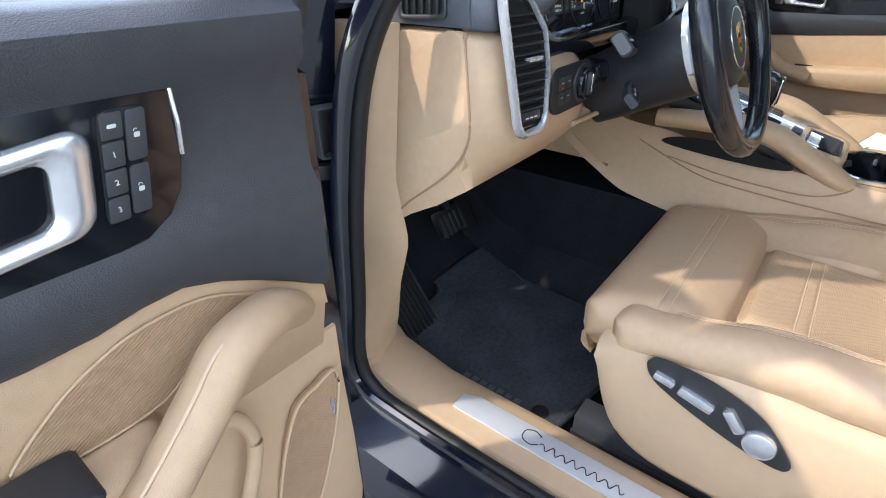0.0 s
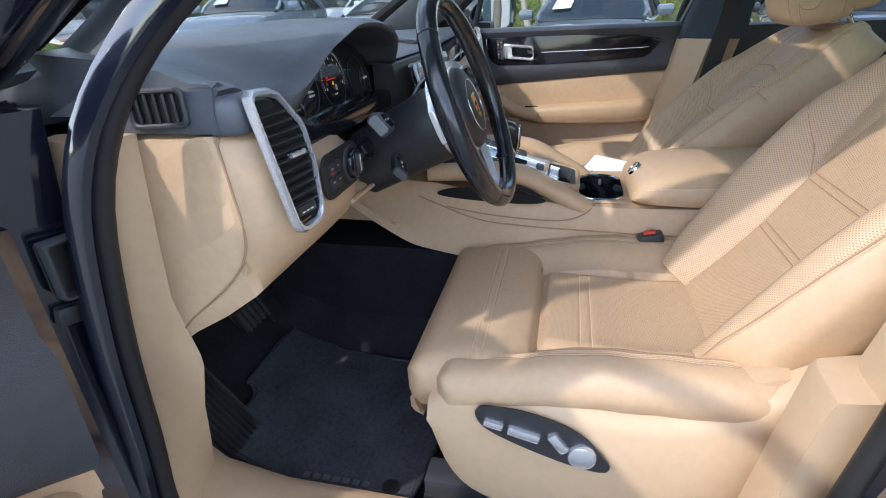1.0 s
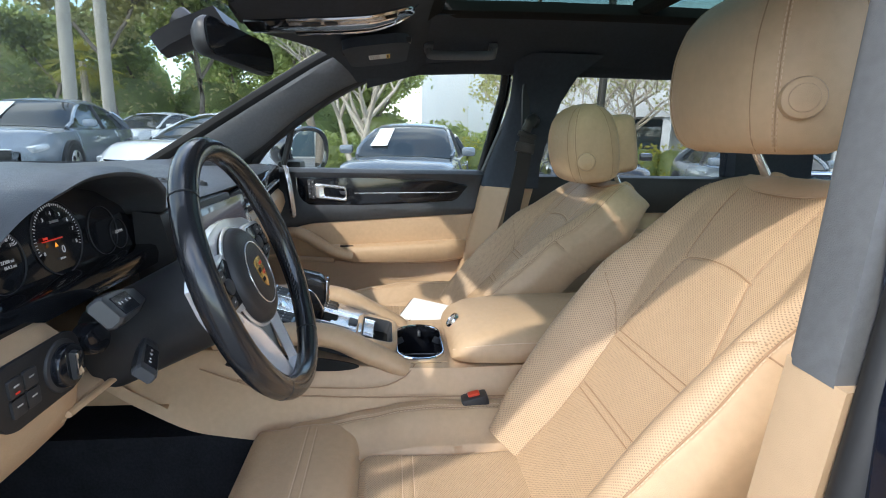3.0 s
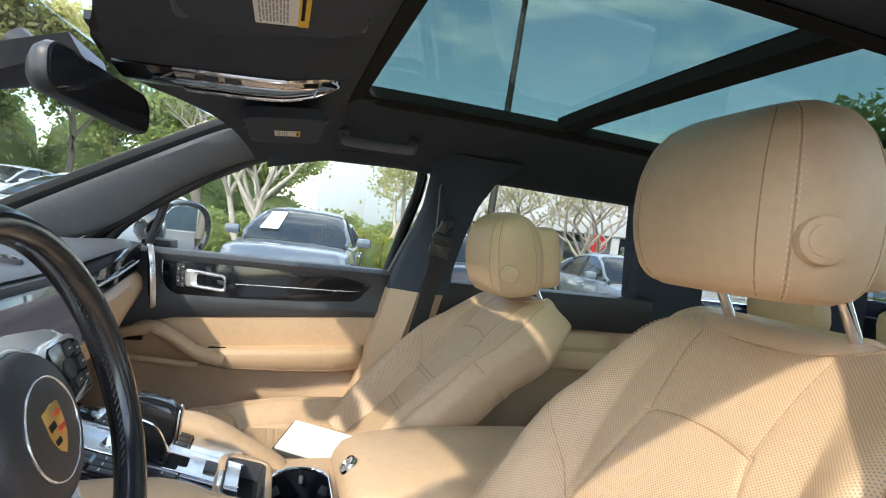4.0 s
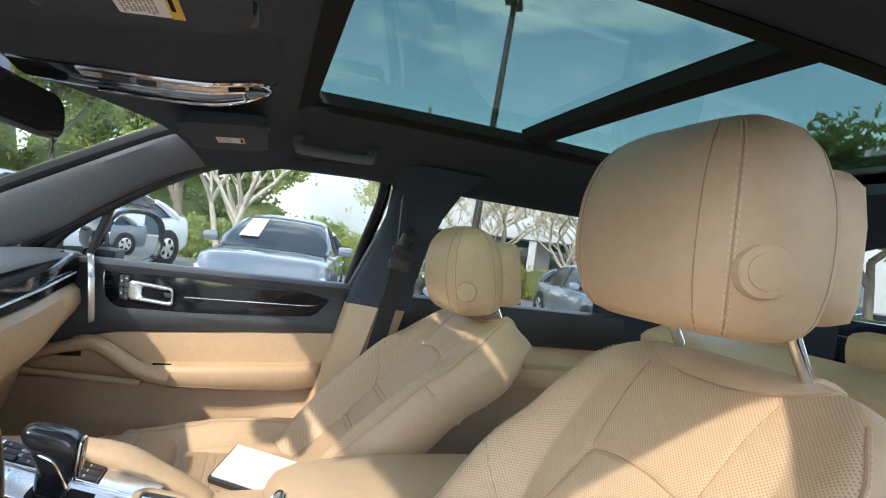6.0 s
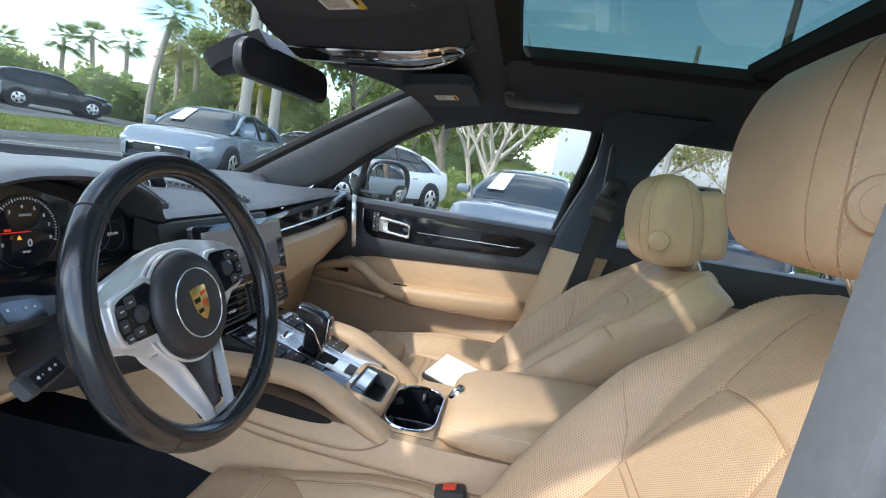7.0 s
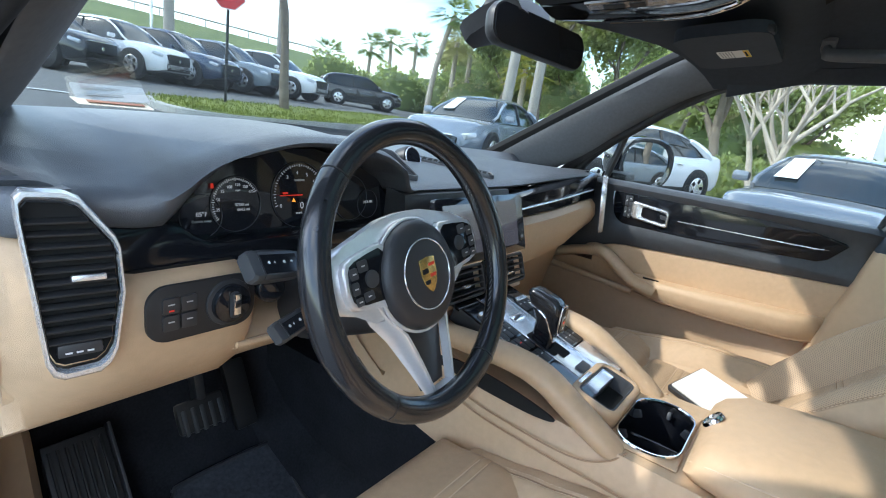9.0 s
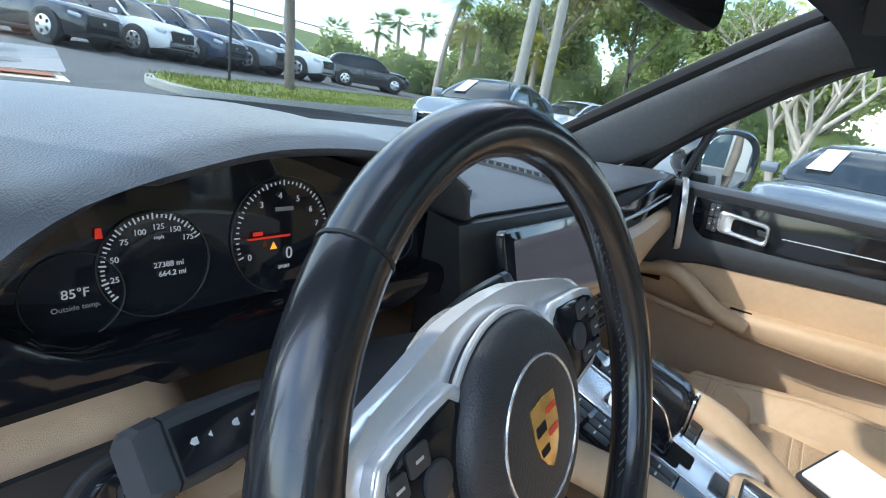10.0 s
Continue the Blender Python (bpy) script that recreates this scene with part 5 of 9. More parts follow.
# silver plate: shoulders set back, with a frame round each key pad
spoke(mirrored([(0.012, 0.0745), (0.034, 0.0725), (0.060, 0.066), (0.095, 0.057), (0.119, 0.049), (0.129, 0.042), (0.131, 0.012), (0.127, -0.006), (0.10, -0.016), (0.072, -0.026), (0.05, -0.04), (0.02, -0.05)]), -0.033, 0.012, "spoke_plate", M_SPOKE, "silver spoke plate round the hub", 0.007)
for sx in (-1, 1):
    nar = 0.82 if sx < 0 else 0.96
    fr = arm(sx * nar, [(0.054, 0.046), (0.062, 0.0505), (0.088, 0.048), (0.114, 0.0445), (0.127, 0.041), (0.1335, 0.033), (0.1365, 0.013), (0.134, -0.002), (0.126, -0.0095), (0.110, -0.012), (0.082, -0.014), (0.064, -0.018), (0.058, -0.024), (0.056, -0.02), (0.056, 0.03)])
    spoke(fr, -0.026, 0.0135, "key_frame", M_SPOKE, "silver frame round a key pad")
    pad = arm(sx * nar, [(0.060, 0.040), (0.068, 0.0455), (0.090, 0.0435), (0.113, 0.0400), (0.123, 0.0365), (0.1275, 0.030), (0.1305, 0.013), (0.1285, 0.001), (0.122, -0.0045), (0.109, -0.007), (0.084, -0.009), (0.064, -0.011), (0.060, -0.004)])
    spoke(pad, -0.0135, 0.0022, "key_pad", M_GLOSS, "black key pad", 0.001)
    for a, b, kw, kh in ((0.103, 0.033, 0.017, 0.012), (0.120, 0.028, 0.013, 0.012), (0.122, 0.013, 0.012, 0.013), (0.103, 0.001, 0.017, 0.010), (0.120, -0.001, 0.012, 0.009)):
        kp = part("key", slab(rounded(kw * nar, kh, 0.002), sp(sx * nar * a, b, -0.0113), SU, SV, 0.0014, 0.0004), M_DARKGREY, wheel)
        part("mark", slab([(-0.0025, -0.0007), (0.0025, -0.0007), (0.0025, 0.0007), (-0.0025, 0.0007)], sp(sx * nar * a, b, -0.0098), SU, SV, 0.0003), M_MARK, kp)
    part("key_wheel", disc(sp(sx * nar * 0.092, 0.017, -0.0125), WN, 0.0095, 0.0035, 24, 0.001), M_DARKGREY, wheel, "round thumb control")
# lower spoke: two deep flanks and a thin bright frame round a dark slot
FRONT = [(0.066, -0.018, -0.020), (0.056, -0.040, -0.018), (0.040, -0.060, -0.016), (0.0335, -0.082, -0.014), (0.0275, -0.108, -0.012), (0.0215, -0.134, -0.011), (0.020, -0.142, -0.011)]
BACK = [(0.094, -0.012, -0.040), (0.084, -0.036, -0.042), (0.066, -0.064, -0.042), (0.054, -0.088, -0.038), (0.043, -0.114, -0.031), (0.034, -0.138, -0.024), (0.032, -0.146, -0.022)]
for sx in (-1, 1):
    secs = []
    for (fa, fb, fw), (ba, bb, bw) in zip(FRONT, BACK):
        ba, bb, bw = fa + (ba - fa) * 0.5, fb + (bb - fb) * 0.5, fw + (bw - fw) * 0.8
        sec = [sp(sx * fa, fb, fw), sp(sx * (fa + 0.0015), fb, fw - 0.0012), sp(sx * ba, bb, bw), sp(sx * (ba - 0.006), bb, bw - 0.002), sp(sx * (fa - 0.0045), fb, fw - 0.012), sp(sx * (fa - 0.0038), fb, fw)]
        secs.append(sec if sx > 0 else sec[::-1])
    part("lower_spoke", loft(secs), M_SPOKE, wheel, "silver lower spoke arm", 35)
spoke([(-0.0215, -0.142), (0.0215, -0.142), (0.0225, -0.1365), (-0.0225, -0.1365)], -0.022, 0.0118, "spoke_foot", M_SPOKE, "", 0.0015)
spoke([(-0.020, -0.138), (0.020, -0.138), (0.038, -0.055), (-0.038, -0.055)], -0.034, 0.006, "spoke_back", M_BLACKPL)

column = thing("steering_column", wp(0, 0, -0.1), "black steering column shroud with stalks and paddles", "steering column")
cr = []
for w, a, b in ((-0.018, 0.055, 0.052), (-0.05, 0.062, 0.060), (-0.10, 0.062, 0.058), (-0.17, 0.058, 0.056), (-0.21, 0.056, 0.054)):
    cr.append([wp(a * math.cos(t), b * math.sin(t) - 0.006 + w * 0.12, w) for t in [2 * math.pi * j / 24 for j in range(24)]])
part("shroud", loft(cr), M_BLACKPL, column)
part("shroud_ring", disc(wp(0, -0.006, -0.052), WN, 0.066, 0.012, 32, 0.004, hole=0.045), M_SATIN, column, "satin ring behind the wheel")


def stalk(a, c, r, name, label):
    a, c = V(a), V(c)
    d = (c - a).normalized()
    n_ = V((0, -0.75, 0.66))
    n_ = (n_ - d * n_.dot(d)).normalized()
    e_ = d.cross(n_)

    def sec(k, wd, th):
        o_ = a + (c - a) * k
        return [o_ + e_ * (wd * px_) + n_ * (th * py_) for px_, py_ in ((1, 0.55), (0.8, 1), (-0.8, 1), (-1, 0.55), (-1, -0.55), (-0.8, -1), (0.8, -1), (1, -0.55))]
    p = part(name, loft([sec(0, r * 0.7, r * 0.45), sec(0.2, r * 0.85, r * 0.5), sec(0.45, r * 1.1, r * 0.55), sec(0.8, r * 1.15, r * 0.6), sec(0.93, r * 1.1, r * 0.58)]), M_STALK, column, label, 30)
    part("face", loft([[a + (c - a) * k + e_ * (r * w_) + n_ * (r * q_) for w_, q_ in ((-0.80, 0.56), (-0.80, 0.64), (0.62, 0.64), (0.62, 0.56))] for k in (0.40, 0.92)]), M_GLOSS, p, "gloss black stalk face")
    part("tip", loft([sec(0.93, r * 1.0, r * 0.52), sec(0.95, r * 1.14, r * 0.62), sec(1.03, r * 1.08, r * 0.60), sec(1.06, r * 0.9, r * 0.5)]), M_STALK, p, "satin grey stalk end", 30)
    up_, o_ = n_.cross(d), n_ * (r * 0.655)
    for k, q_ in ((0.50, [(-0.0022, 0), (0, 0.0016), (0, 0.0006), (0.0022, 0.0006), (0.0022, -0.0006), (0, -0.0006), (0, -0.0016)]), (0.62, [(-0.0020, -0.0018), (-0.0004, -0.0018), (0.0014, -0.0010), (0.0018, 0), (0.0014, 0.0010), (-0.0004, 0.0018), (-0.0020, 0.0018)]), (0.78, [(-0.0030, -0.0014), (-0.0012, 0), (-0.0030, 0.0014)]), (0.84, [(-0.0018, -0.0016), (0.0006, -0.0016), (0.0020, 0), (0.0006, 0.0016), (-0.0018, 0.0016)])):
        part("mark", slab(q_ if k != 0.50 else q_[::-1], a.lerp(c, k) + o_, d, up_, 0.0004), M_MARK, p)
    return p


M_STALK = mat("satin_dark_stalk_plastic", (0.05, 0.052, 0.056), 0.30, bump=0.08, bscale=900, vary=0.1)
stalk((-0.43, 0.678, 1.018), (-0.531, 0.655, 1.034), 0.0150, "turn_stalk", "black turn signal stalk with white symbols")
stalk((-0.42, 0.672, 0.962), (-0.505, 0.640, 0.960), 0.011, "cruise_stalk", "black lower stalk with white symbols")
stalk((-0.315, 0.668, 1.030), (-0.235, 0.660, 1.048), 0.0125, "wiper_stalk", "black wiper stalk with white symbols")
for sx in (-1, 1):
    part("paddle", slab([(sx * 0.062, -0.03), (sx * 0.082, -0.02), (sx * 0.086, 0.028), (sx * 0.066, 0.032)] if sx > 0 else [(0.062 * sx, 0.032), (0.082 * sx, 0.028), (0.086 * sx, -0.02), (0.066 * sx, -0.03)], wp(0, 0, -0.040), WU, WV, 0.004, 0.001), M_CHROME, column, "chrome shift paddle")
ig = part("ignition", disc((-0.47, 0.715, 0.985), (-0.2, -1, 0.1), 0.017, 0.02, 24, 0.004), M_GLOSS, column, "round black ignition switch")

# ---------------- seats ----------------
def seat(cx, dy, dz, foot, recline, head, tilt, outboard, name, label):
    """A leather front seat. foot: y, z of the backrest's lower end; head: y, z of the headrest's underside; outboard: -1 when its outer side is towards -x."""
    s = thing(name, (cx, 0.30 + dy, 0.40 + dz), label, "car seat", "front seats")
    ob = outboard

    # cushion: padded pieces whose sides and front roll under
    def cush(u, y):
        a = abs(u)
        z = 0.690 - 0.012 * math.exp(-((y - 0.28) / 0.10) ** 2) * (1 - step(0.08, 0.16, a))
        z += 0.016 * step(0.43, 0.50, y) - 0.010 * step(0.52, 0.60, y)
        z -= 0.010 * math.exp(-((a - 0.127) / 0.007) ** 2) * step(0.46, 0.43, y)
        z -= 0.014 * math.exp(-((y - 0.438) / 0.008) ** 2)
        for ys in (0.516, 0.531, 0.352, 0.370):
            z -= 0.0018 * math.exp(-((y - ys) / 0.0024) ** 2)
        return z + dz

    def bols(u, y):
        a = abs(u)
        b = 0.044 * step(0.118, 0.200, a) * (1.0 if u * ob > 0 else 0.84)
        w = 0.0016 * math.sin(y * 61 + u * 40) * math.sin(y * 23 + 1.3)
        return 0.690 + dz + b + w - 0.034 * step(0.32, 0.56, y) - 0.003 * math.exp(-((a - 0.196) / 0.003) ** 2)

    def padded(us, ys, zf, rl, rr, rf, nm, material, lab):
        """Rolls over at the sides (rl, rr) and front (rf) where these are not zero."""
        roll = [radians(q) for q in (14, 28, 44, 60, 76, 92, 110, 130, 150)]
        cols = ([(us[0], -math.sin(t), rl * (1 - math.cos(t)), rl) for t in reversed(roll)] if rl else []) + [(u, 0, 0, 0) for u in us] + ([(us[-1], math.sin(t), rr * (1 - math.cos(t)), rr) for t in roll] if rr else [])
        rows = [(y, 0, 0) for y in ys] + ([(ys[-1], math.sin(t), rf * (1 - math.cos(t))) for t in roll] if rf else [])
        rings = []
        for y, fy, dzf in rows:
            top = []
            for u, fx, dzs, r in cols:
                h = max(1.0, math.hypot(fx, fy))
                top.append((cx + u + r * fx / h, y + dy + rf * fy / h, zf(u, y) - (dzs ** 4 + dzf ** 4) ** 0.25))
            yb = top[0][1]
            rings.append([*top, (top[-1][0], yb, min(top[-1][2] - 0.012, 0.61 + dz)), (top[0][0], yb, min(top[0][2] - 0.012, 0.61 + dz))])
        return part(nm, loft(rings, uv=True), material, s, lab, 75)
    fine = lambda a, b, n: [a + (b - a) * i / n for i in range(n + 1)]
    yq = sorted({*fine(0.10, 0.4385, 34), *[0.438 - d for d in (0.014, 0.010, 0.006, 0.003)], *[q + d for q in (0.352, 0.370) for d in (-0.004, -0.002, 0, 0.002, 0.004)]})
    yt = sorted({*fine(0.4375, 0.585, 22), *[0.438 + d for d in (0.003, 0.006, 0.010)], *[q + d for q in (0.516, 0.531) for d in (-0.004, -0.002, 0, 0.002, 0.004)]})
    padded(fine(-0.127, 0.127, 40), yq, cush, 0, 0, 0, "seat_insert", M_PERF, "perforated tan leather seat insert")
    padded(fine(-0.175, 0.175, 30), yt, cush, 0.046, 0.046, 0.052, "thigh_support", M_LEATHER, "smooth tan leather thigh support")
    padded(sorted({*fine(-0.212, -0.127, 20), -0.196, -0.193, -0.199}), fine(0.10, 0.545, 60), bols, 0.038, 0, 0.034, "seat_bolster", M_LEATHER, "tan leather side bolster")
    padded(sorted({*fine(0.127, 0.212, 20), 0.196, 0.193, 0.199}), fine(0.10, 0.545, 60), bols, 0, 0.038, 0.034, "seat_bolster", M_LEATHER, "tan leather side bolster")
    for ys in (0.516, 0.531, 0.352, 0.370):
        hwid = 0.178 if ys > 0.5 else 0.118
        part("seam_line", tube([(cx - hwid + 2 * hwid * i / 24, ys + dy, cush(-hwid + 2 * hwid * i / 24, ys) + 0.0008) for i in range(25)], 0.0010, 5), M_STITCH, s)
    for u in (-0.196, 0.196):
        part("seam_line", tube([(cx + u, y + dy, bols(u, y) + 0.0006) for y in fine(0.13, 0.50, 40)], 0.0012, 5), M_SEAM, s)
        for off in (-0.005, 0.005):
            part("stitching", dashes([(cx + u + off, y + dy, bols(u + off, y) + 0.0007) for y in fine(0.13, 0.50, 60)]), M_STITCH, s)
    # side shields
    for sd in (-1, 1):
        sh = []
        for y, z0, z1 in ((0.588, 0.60, 0.652), (0.555, 0.50, 0.668), (0.50, 0.455, 0.680), (0.42, 0.445, 0.684), (0.30, 0.445, 0.672), (0.20, 0.445, 0.690), (0.12, 0.45, 0.745), (0.06, 0.46, 0.775), (-0.02, 0.50, 0.75)):
            if sd != ob:
                z1 = min(z1, 0.66)
            x = cx + sd * 0.230
            sh.append([(x - sd * 0.02, y + dy, z1 + dz), (x + sd * 0.012, y + dy, z1 - 0.004 + dz), (x + sd * 0.024, y + dy, z1 - 0.03 + dz), (x + sd * 0.026, y + dy, (z0 + z1) / 2 + dz), (x + sd * 0.018, y + dy, z0 + 0.02 + dz), (x + sd * 0.005, y + dy, z0 + dz), (x - sd * 0.03, y + dy, z0 + dz)])
        sh = [[V(q) for q in col] for col in zip(*[curve_pts(line, 4) for line in zip(*sh)])]
        shield = part("side_shield", loft(sh), M_TANPL, s, "tan plastic seat side shield", 60)
    # front skirt and base
    part("front_skirt", box((cx, 0.565 + dy, 0.60 + dz), (0.36, 0.03, 0.10), 0.012, (-18, 0, 0)), M_TANPL, s)
    part("seat_base", box((cx, 0.30 + dy, 0.52 + dz), (0.40, 0.44, 0.16), 0.02), M_BLACKPL, s)
    for sd in (-1, 1):
        part("seat_rail", box((cx + sd * 0.175, 0.36 + dy, 0.405), (0.055, 0.52, 0.05), 0.008), M_DARKGREY, s, "black steel seat rail")
        part("rail_foot", box((cx + sd * 0.175, 0.44 + dy, 0.38), (0.075, 0.36, 0.045), 0.008), M_BLACKPL, s)

    # backrest in its own plane: u across, w up along it, n forward
    A = radians(recline)
    up, fw = V((0, -math.sin(A), math.cos(A))), V((0, math.cos(A), math.sin(A)))
    o = V((cx, *foot))
    W1 = 0.605
    half = lambda w: soft_rows(BACK_HALF, w)[0]
    piping = lambda w: soft_rows(BACK_PIPING, w)[0]

    def face(u, w):
        a, h, c = abs(u), half(w), soft_rows(BACK_INNER, w)[0]
        q = max(0.0, min(1.0, (a - c) / (h - c)))
        n = soft_rows(BACK_BASE, w)[0] + soft_rows(BACK_ROLL, w)[0] * math.sin(0.5 * math.pi * min(1.0, q / 0.62)) ** 1.25
        n -= 0.040 * max(0.0, (q - 0.55) / 0.45) ** 2.2
        g = lambda d, k: math.exp(-(d / k) ** 2)
        side = lerp_rows(INSERT_SIDE, w)[0]
        if w < 0.425:
            n -= 0.0030 * g(a - side, 0.0032)
        else:
            n -= 0.0018 * g(a - (0.071 + 0.10 * (w - 0.425)), 0.003) * step(0.57, 0.54, w)
        if a < side + 0.004:
            n -= 0.0032 * g(w - 0.421 - 0.010 * (1 - (a / 0.07) ** 2), 0.0032)
            for k in (0.160, 0.172, 0.260, 0.272):
                n -= 0.0014 * g(w - k, 0.0022)
        if 0.262 < w < 0.37:
            n -= 0.0026 * g(a - lerp_rows(WEDGE, w)[0], 0.0035)
        n -= 0.0022 * g(a - piping(w), 0.0028)
        if a > piping(w):
            n -= 0.0045 * g(w - 0.352, 0.0045)
            n += 0.0012 * math.sin(w * 75 + 2 * u) * math.sin(w * 31 + 0.8) * step(0.40, 0.30, w)
        return n

    def bp(u, w, lift=0.0):
        return o + V((u, 0, 0)) + up * w + fw * (face(u, w) + lift)
    wsamp = sorted({*[W1 * i / 60 for i in range(61)], *[k + d for k in (0.160, 0.172, 0.260, 0.272, 0.352) for d in (-0.004, -0.002, 0, 0.002, 0.004)], *[0.421 + 0.003 * j for j in range(-2, 7)]})
    cols = [i / 56 for i in range(-56, 57)]
    rings, uvs = [], []
    for w in wsamp:
        us = [k * piping(w) for k in cols]
        rings.append([bp(u, w) for u in us] + [bp(u, w, -0.035) for u in (us[-1], 0, us[0])])
        uvs.append([(u, w) for u in us] + [(u, w) for u in (us[-1], 0, us[0])])
    part("backrest_centre", skin(rings, uvs), M_PERF, s, "perforated tan leather backrest centre", 75)
    for sd in (-1, 1):
        rings = []
        for w in wsamp:
            p0, h = piping(w), half(w)
            f = [bp(sd * (p0 + (h - p0) * i / 20), w) for i in range(21)]
            fe = face(sd * h, w)
            e = f[-1] - fw * fe
            deep = 0.085 - 0.06 * step(0.45, 0.605, w)
            out = V((sd, 0, 0))
            f += [e + out * x + fw * n_ for x, n_ in ((0.004, fe - 0.006), (0.006, fe - 0.018), (0.005, fe - 0.02 - deep * 0.4), (-0.002, fe - 0.02 - deep * 0.7), (-0.018, fe - 0.02 - deep * 0.85))]
            f.append(f[0] - fw * deep * 0.8)
            rings.append(f)
        part("backrest_bolster", loft(rings), M_LEATHER, s, "smooth tan leather backrest bolster", 70)
        run = [bp(sd * piping(w), w, 0.0006) for w in [0.012 + 0.545 * i / 70 for i in range(71)]]
        part("seam_line", tube(run, 0.0013, 5), M_SEAM, s)
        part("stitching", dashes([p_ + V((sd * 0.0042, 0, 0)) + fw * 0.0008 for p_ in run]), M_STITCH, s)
        part("seam_line", tube([bp(sd * lerp_rows(INSERT_SIDE, w)[0], w, 0.0003) for w in [0.01 + 0.411 * i / 50 for i in range(51)]], 0.0012, 5), M_SEAM, s)
        part("seam_line", tube([bp(sd * (0.071 + 0.10 * (w - 0.425)), w, 0.0003) for w in [0.424 + 0.126 * i / 24 for i in range(25)]], 0.0009, 5), M_SEAM, s)
        part("seam_line", tube([bp(sd * lerp_rows(WEDGE, w)[0], w, 0.0003) for w in [0.262 + 0.10 * i / 24 for i in range(25)]], 0.0011, 5), M_SEAM, s)
        part("seam_line", tube([bp(sd * (piping(0.352) + (half(0.352) - piping(0.352)) * i / 12), 0.352, 0.0003) for i in range(13)], 0.0011, 5), M_SEAM, s)
    for k in (0.160, 0.172, 0.260, 0.272):
        e = lerp_rows(INSERT_SIDE, k)[0]
        part("seam_line", tube([bp(-e + 2 * e * i / 20, k, 0.0003) for i in range(21)], 0.0010, 5), M_SEAM, s)
    part("seam_line", tube([bp(-0.07 + 0.14 * i / 20, 0.421 + 0.010 * (1 - ((i - 10) / 10) ** 2), 0.0003) for i in range(21)], 0.0013, 5), M_SEAM, s)
    # smooth pad round the headrest posts
    rings = []
    for j in range(13):
        t = 0.5 * math.pi * j / 12
        w = 0.600 - 0.052 * math.cos(t)
        e = min(0.108 * math.sin(t) ** 0.8 + 0.004, half(w) - 0.006)
        us = [-e + 2 * e * i / 24 for i in range(25)]
        rings.append([bp(u, w, 0.0035) for u in us] + [bp(u, w, -0.02) for u in reversed(us)])
    part("post_pad", loft(rings), M_LEATHER, s, "smooth leather pad below the headrest", 60)
    part("seam_line", tube([bp(math.copysign(min(0.110 * abs(math.cos(t)), half(0.600 - 0.053 * math.sin(t)) - 0.004), math.cos(t)), 0.600 - 0.053 * math.sin(t), 0.001) for t in [math.pi * i / 30 for i in range(31)]], 0.0013, 5), M_SEAM, s)
    # backrest shell behind
    bk = []
    for w in [0, 0.1, 0.25, 0.4, 0.5, 0.55, 0.58, 0.60]:
        h = half(w) * 0.96
        th = 0.062 + 0.016 * step(0.45, 0.60, w)
        bk.append([o + V((u * h, 0, 0)) + up * w - fw * (th + 0.030 * (1 - abs(u) ** 2.5) * (1 - 0.7 * step(0.5, 0.6, w))) for u in (-1, -0.85, -0.5, 0, 0.5, 0.85, 1)] + [o + V((u * h, 0, 0)) + up * w - fw * (th - 0.03) for u in (1, 0.6, 0, -0.6, -1)])
    part("back_shell", loft(bk), M_TANPL, s, "tan backrest shell", 60)
    part("recliner_cover", box(o + V((ob * 0.205, -0.015, 0.0)), (0.05, 0.12, 0.10), 0.02, (-recline * 0.5, 0, 0)), M_TANPL, s)

    # headrest on two posts
    hm = pose(cx, *head, -tilt)
    part("headrest", headrest(hm), M_LEATHER, s, "tan leather headrest with twin stitched seams", 70)
    for sd in (-1, 1):
        for deg_ in (62, -14):
            part("seam_line", tube([head_at(hm, sd, deg_, 0.004 + 0.194 * i / 30, -0.0003) for i in range(31)], 0.0009, 5), M_SEAM, s)
        for deg_ in (45, 41.5):
            part("stitching", dashes([head_at(hm, sd, deg_, 0.004 + 0.194 * i / 40, 0.0004) for i in range(41)]), M_STITCH, s)
        part("seam_line", tube([head_at(hm, sd, 43.2, 0.004 + 0.194 * i / 30, -0.0003) for i in range(31)], 0.0009, 5), M_SEAM, s)
        foot_ = o + up * (W1 - 0.028) - fw * 0.052 + V((sd * 0.078, 0, 0))
        top_ = hm @ V((sd * 0.078, -0.045, 0.03))
        part("post", tube([foot_, foot_.lerp(top_, 0.5), top_], 0.0066, 14), M_CHROME, s, "chrome headrest post")
        part("post_sleeve", disc(o + up * (W1 - 0.022) - fw * 0.052 + V((sd * 0.078, 0, 0)), up, 0.019, 0.020, 24, 0.006), M_TANPL, s)
    kx, kn_ = head_at(hm, -1, 25, 0.060), (head_at(hm, -1, 25, 0.060, 0.01) - head_at(hm, -1, 25, 0.060)).normalized()
    k1 = part("release_knob", disc(kx - kn_ * 0.006, kn_, 0.0225, 0.0115, 40, 0.005), M_LEATHER, s, "round tan headrest button")
    part("knob_face", disc(kx + kn_ * 0.0045, kn_, 0.0148, 0.0026, 36, 0.0012), M_LEATHER, k1)
    return s


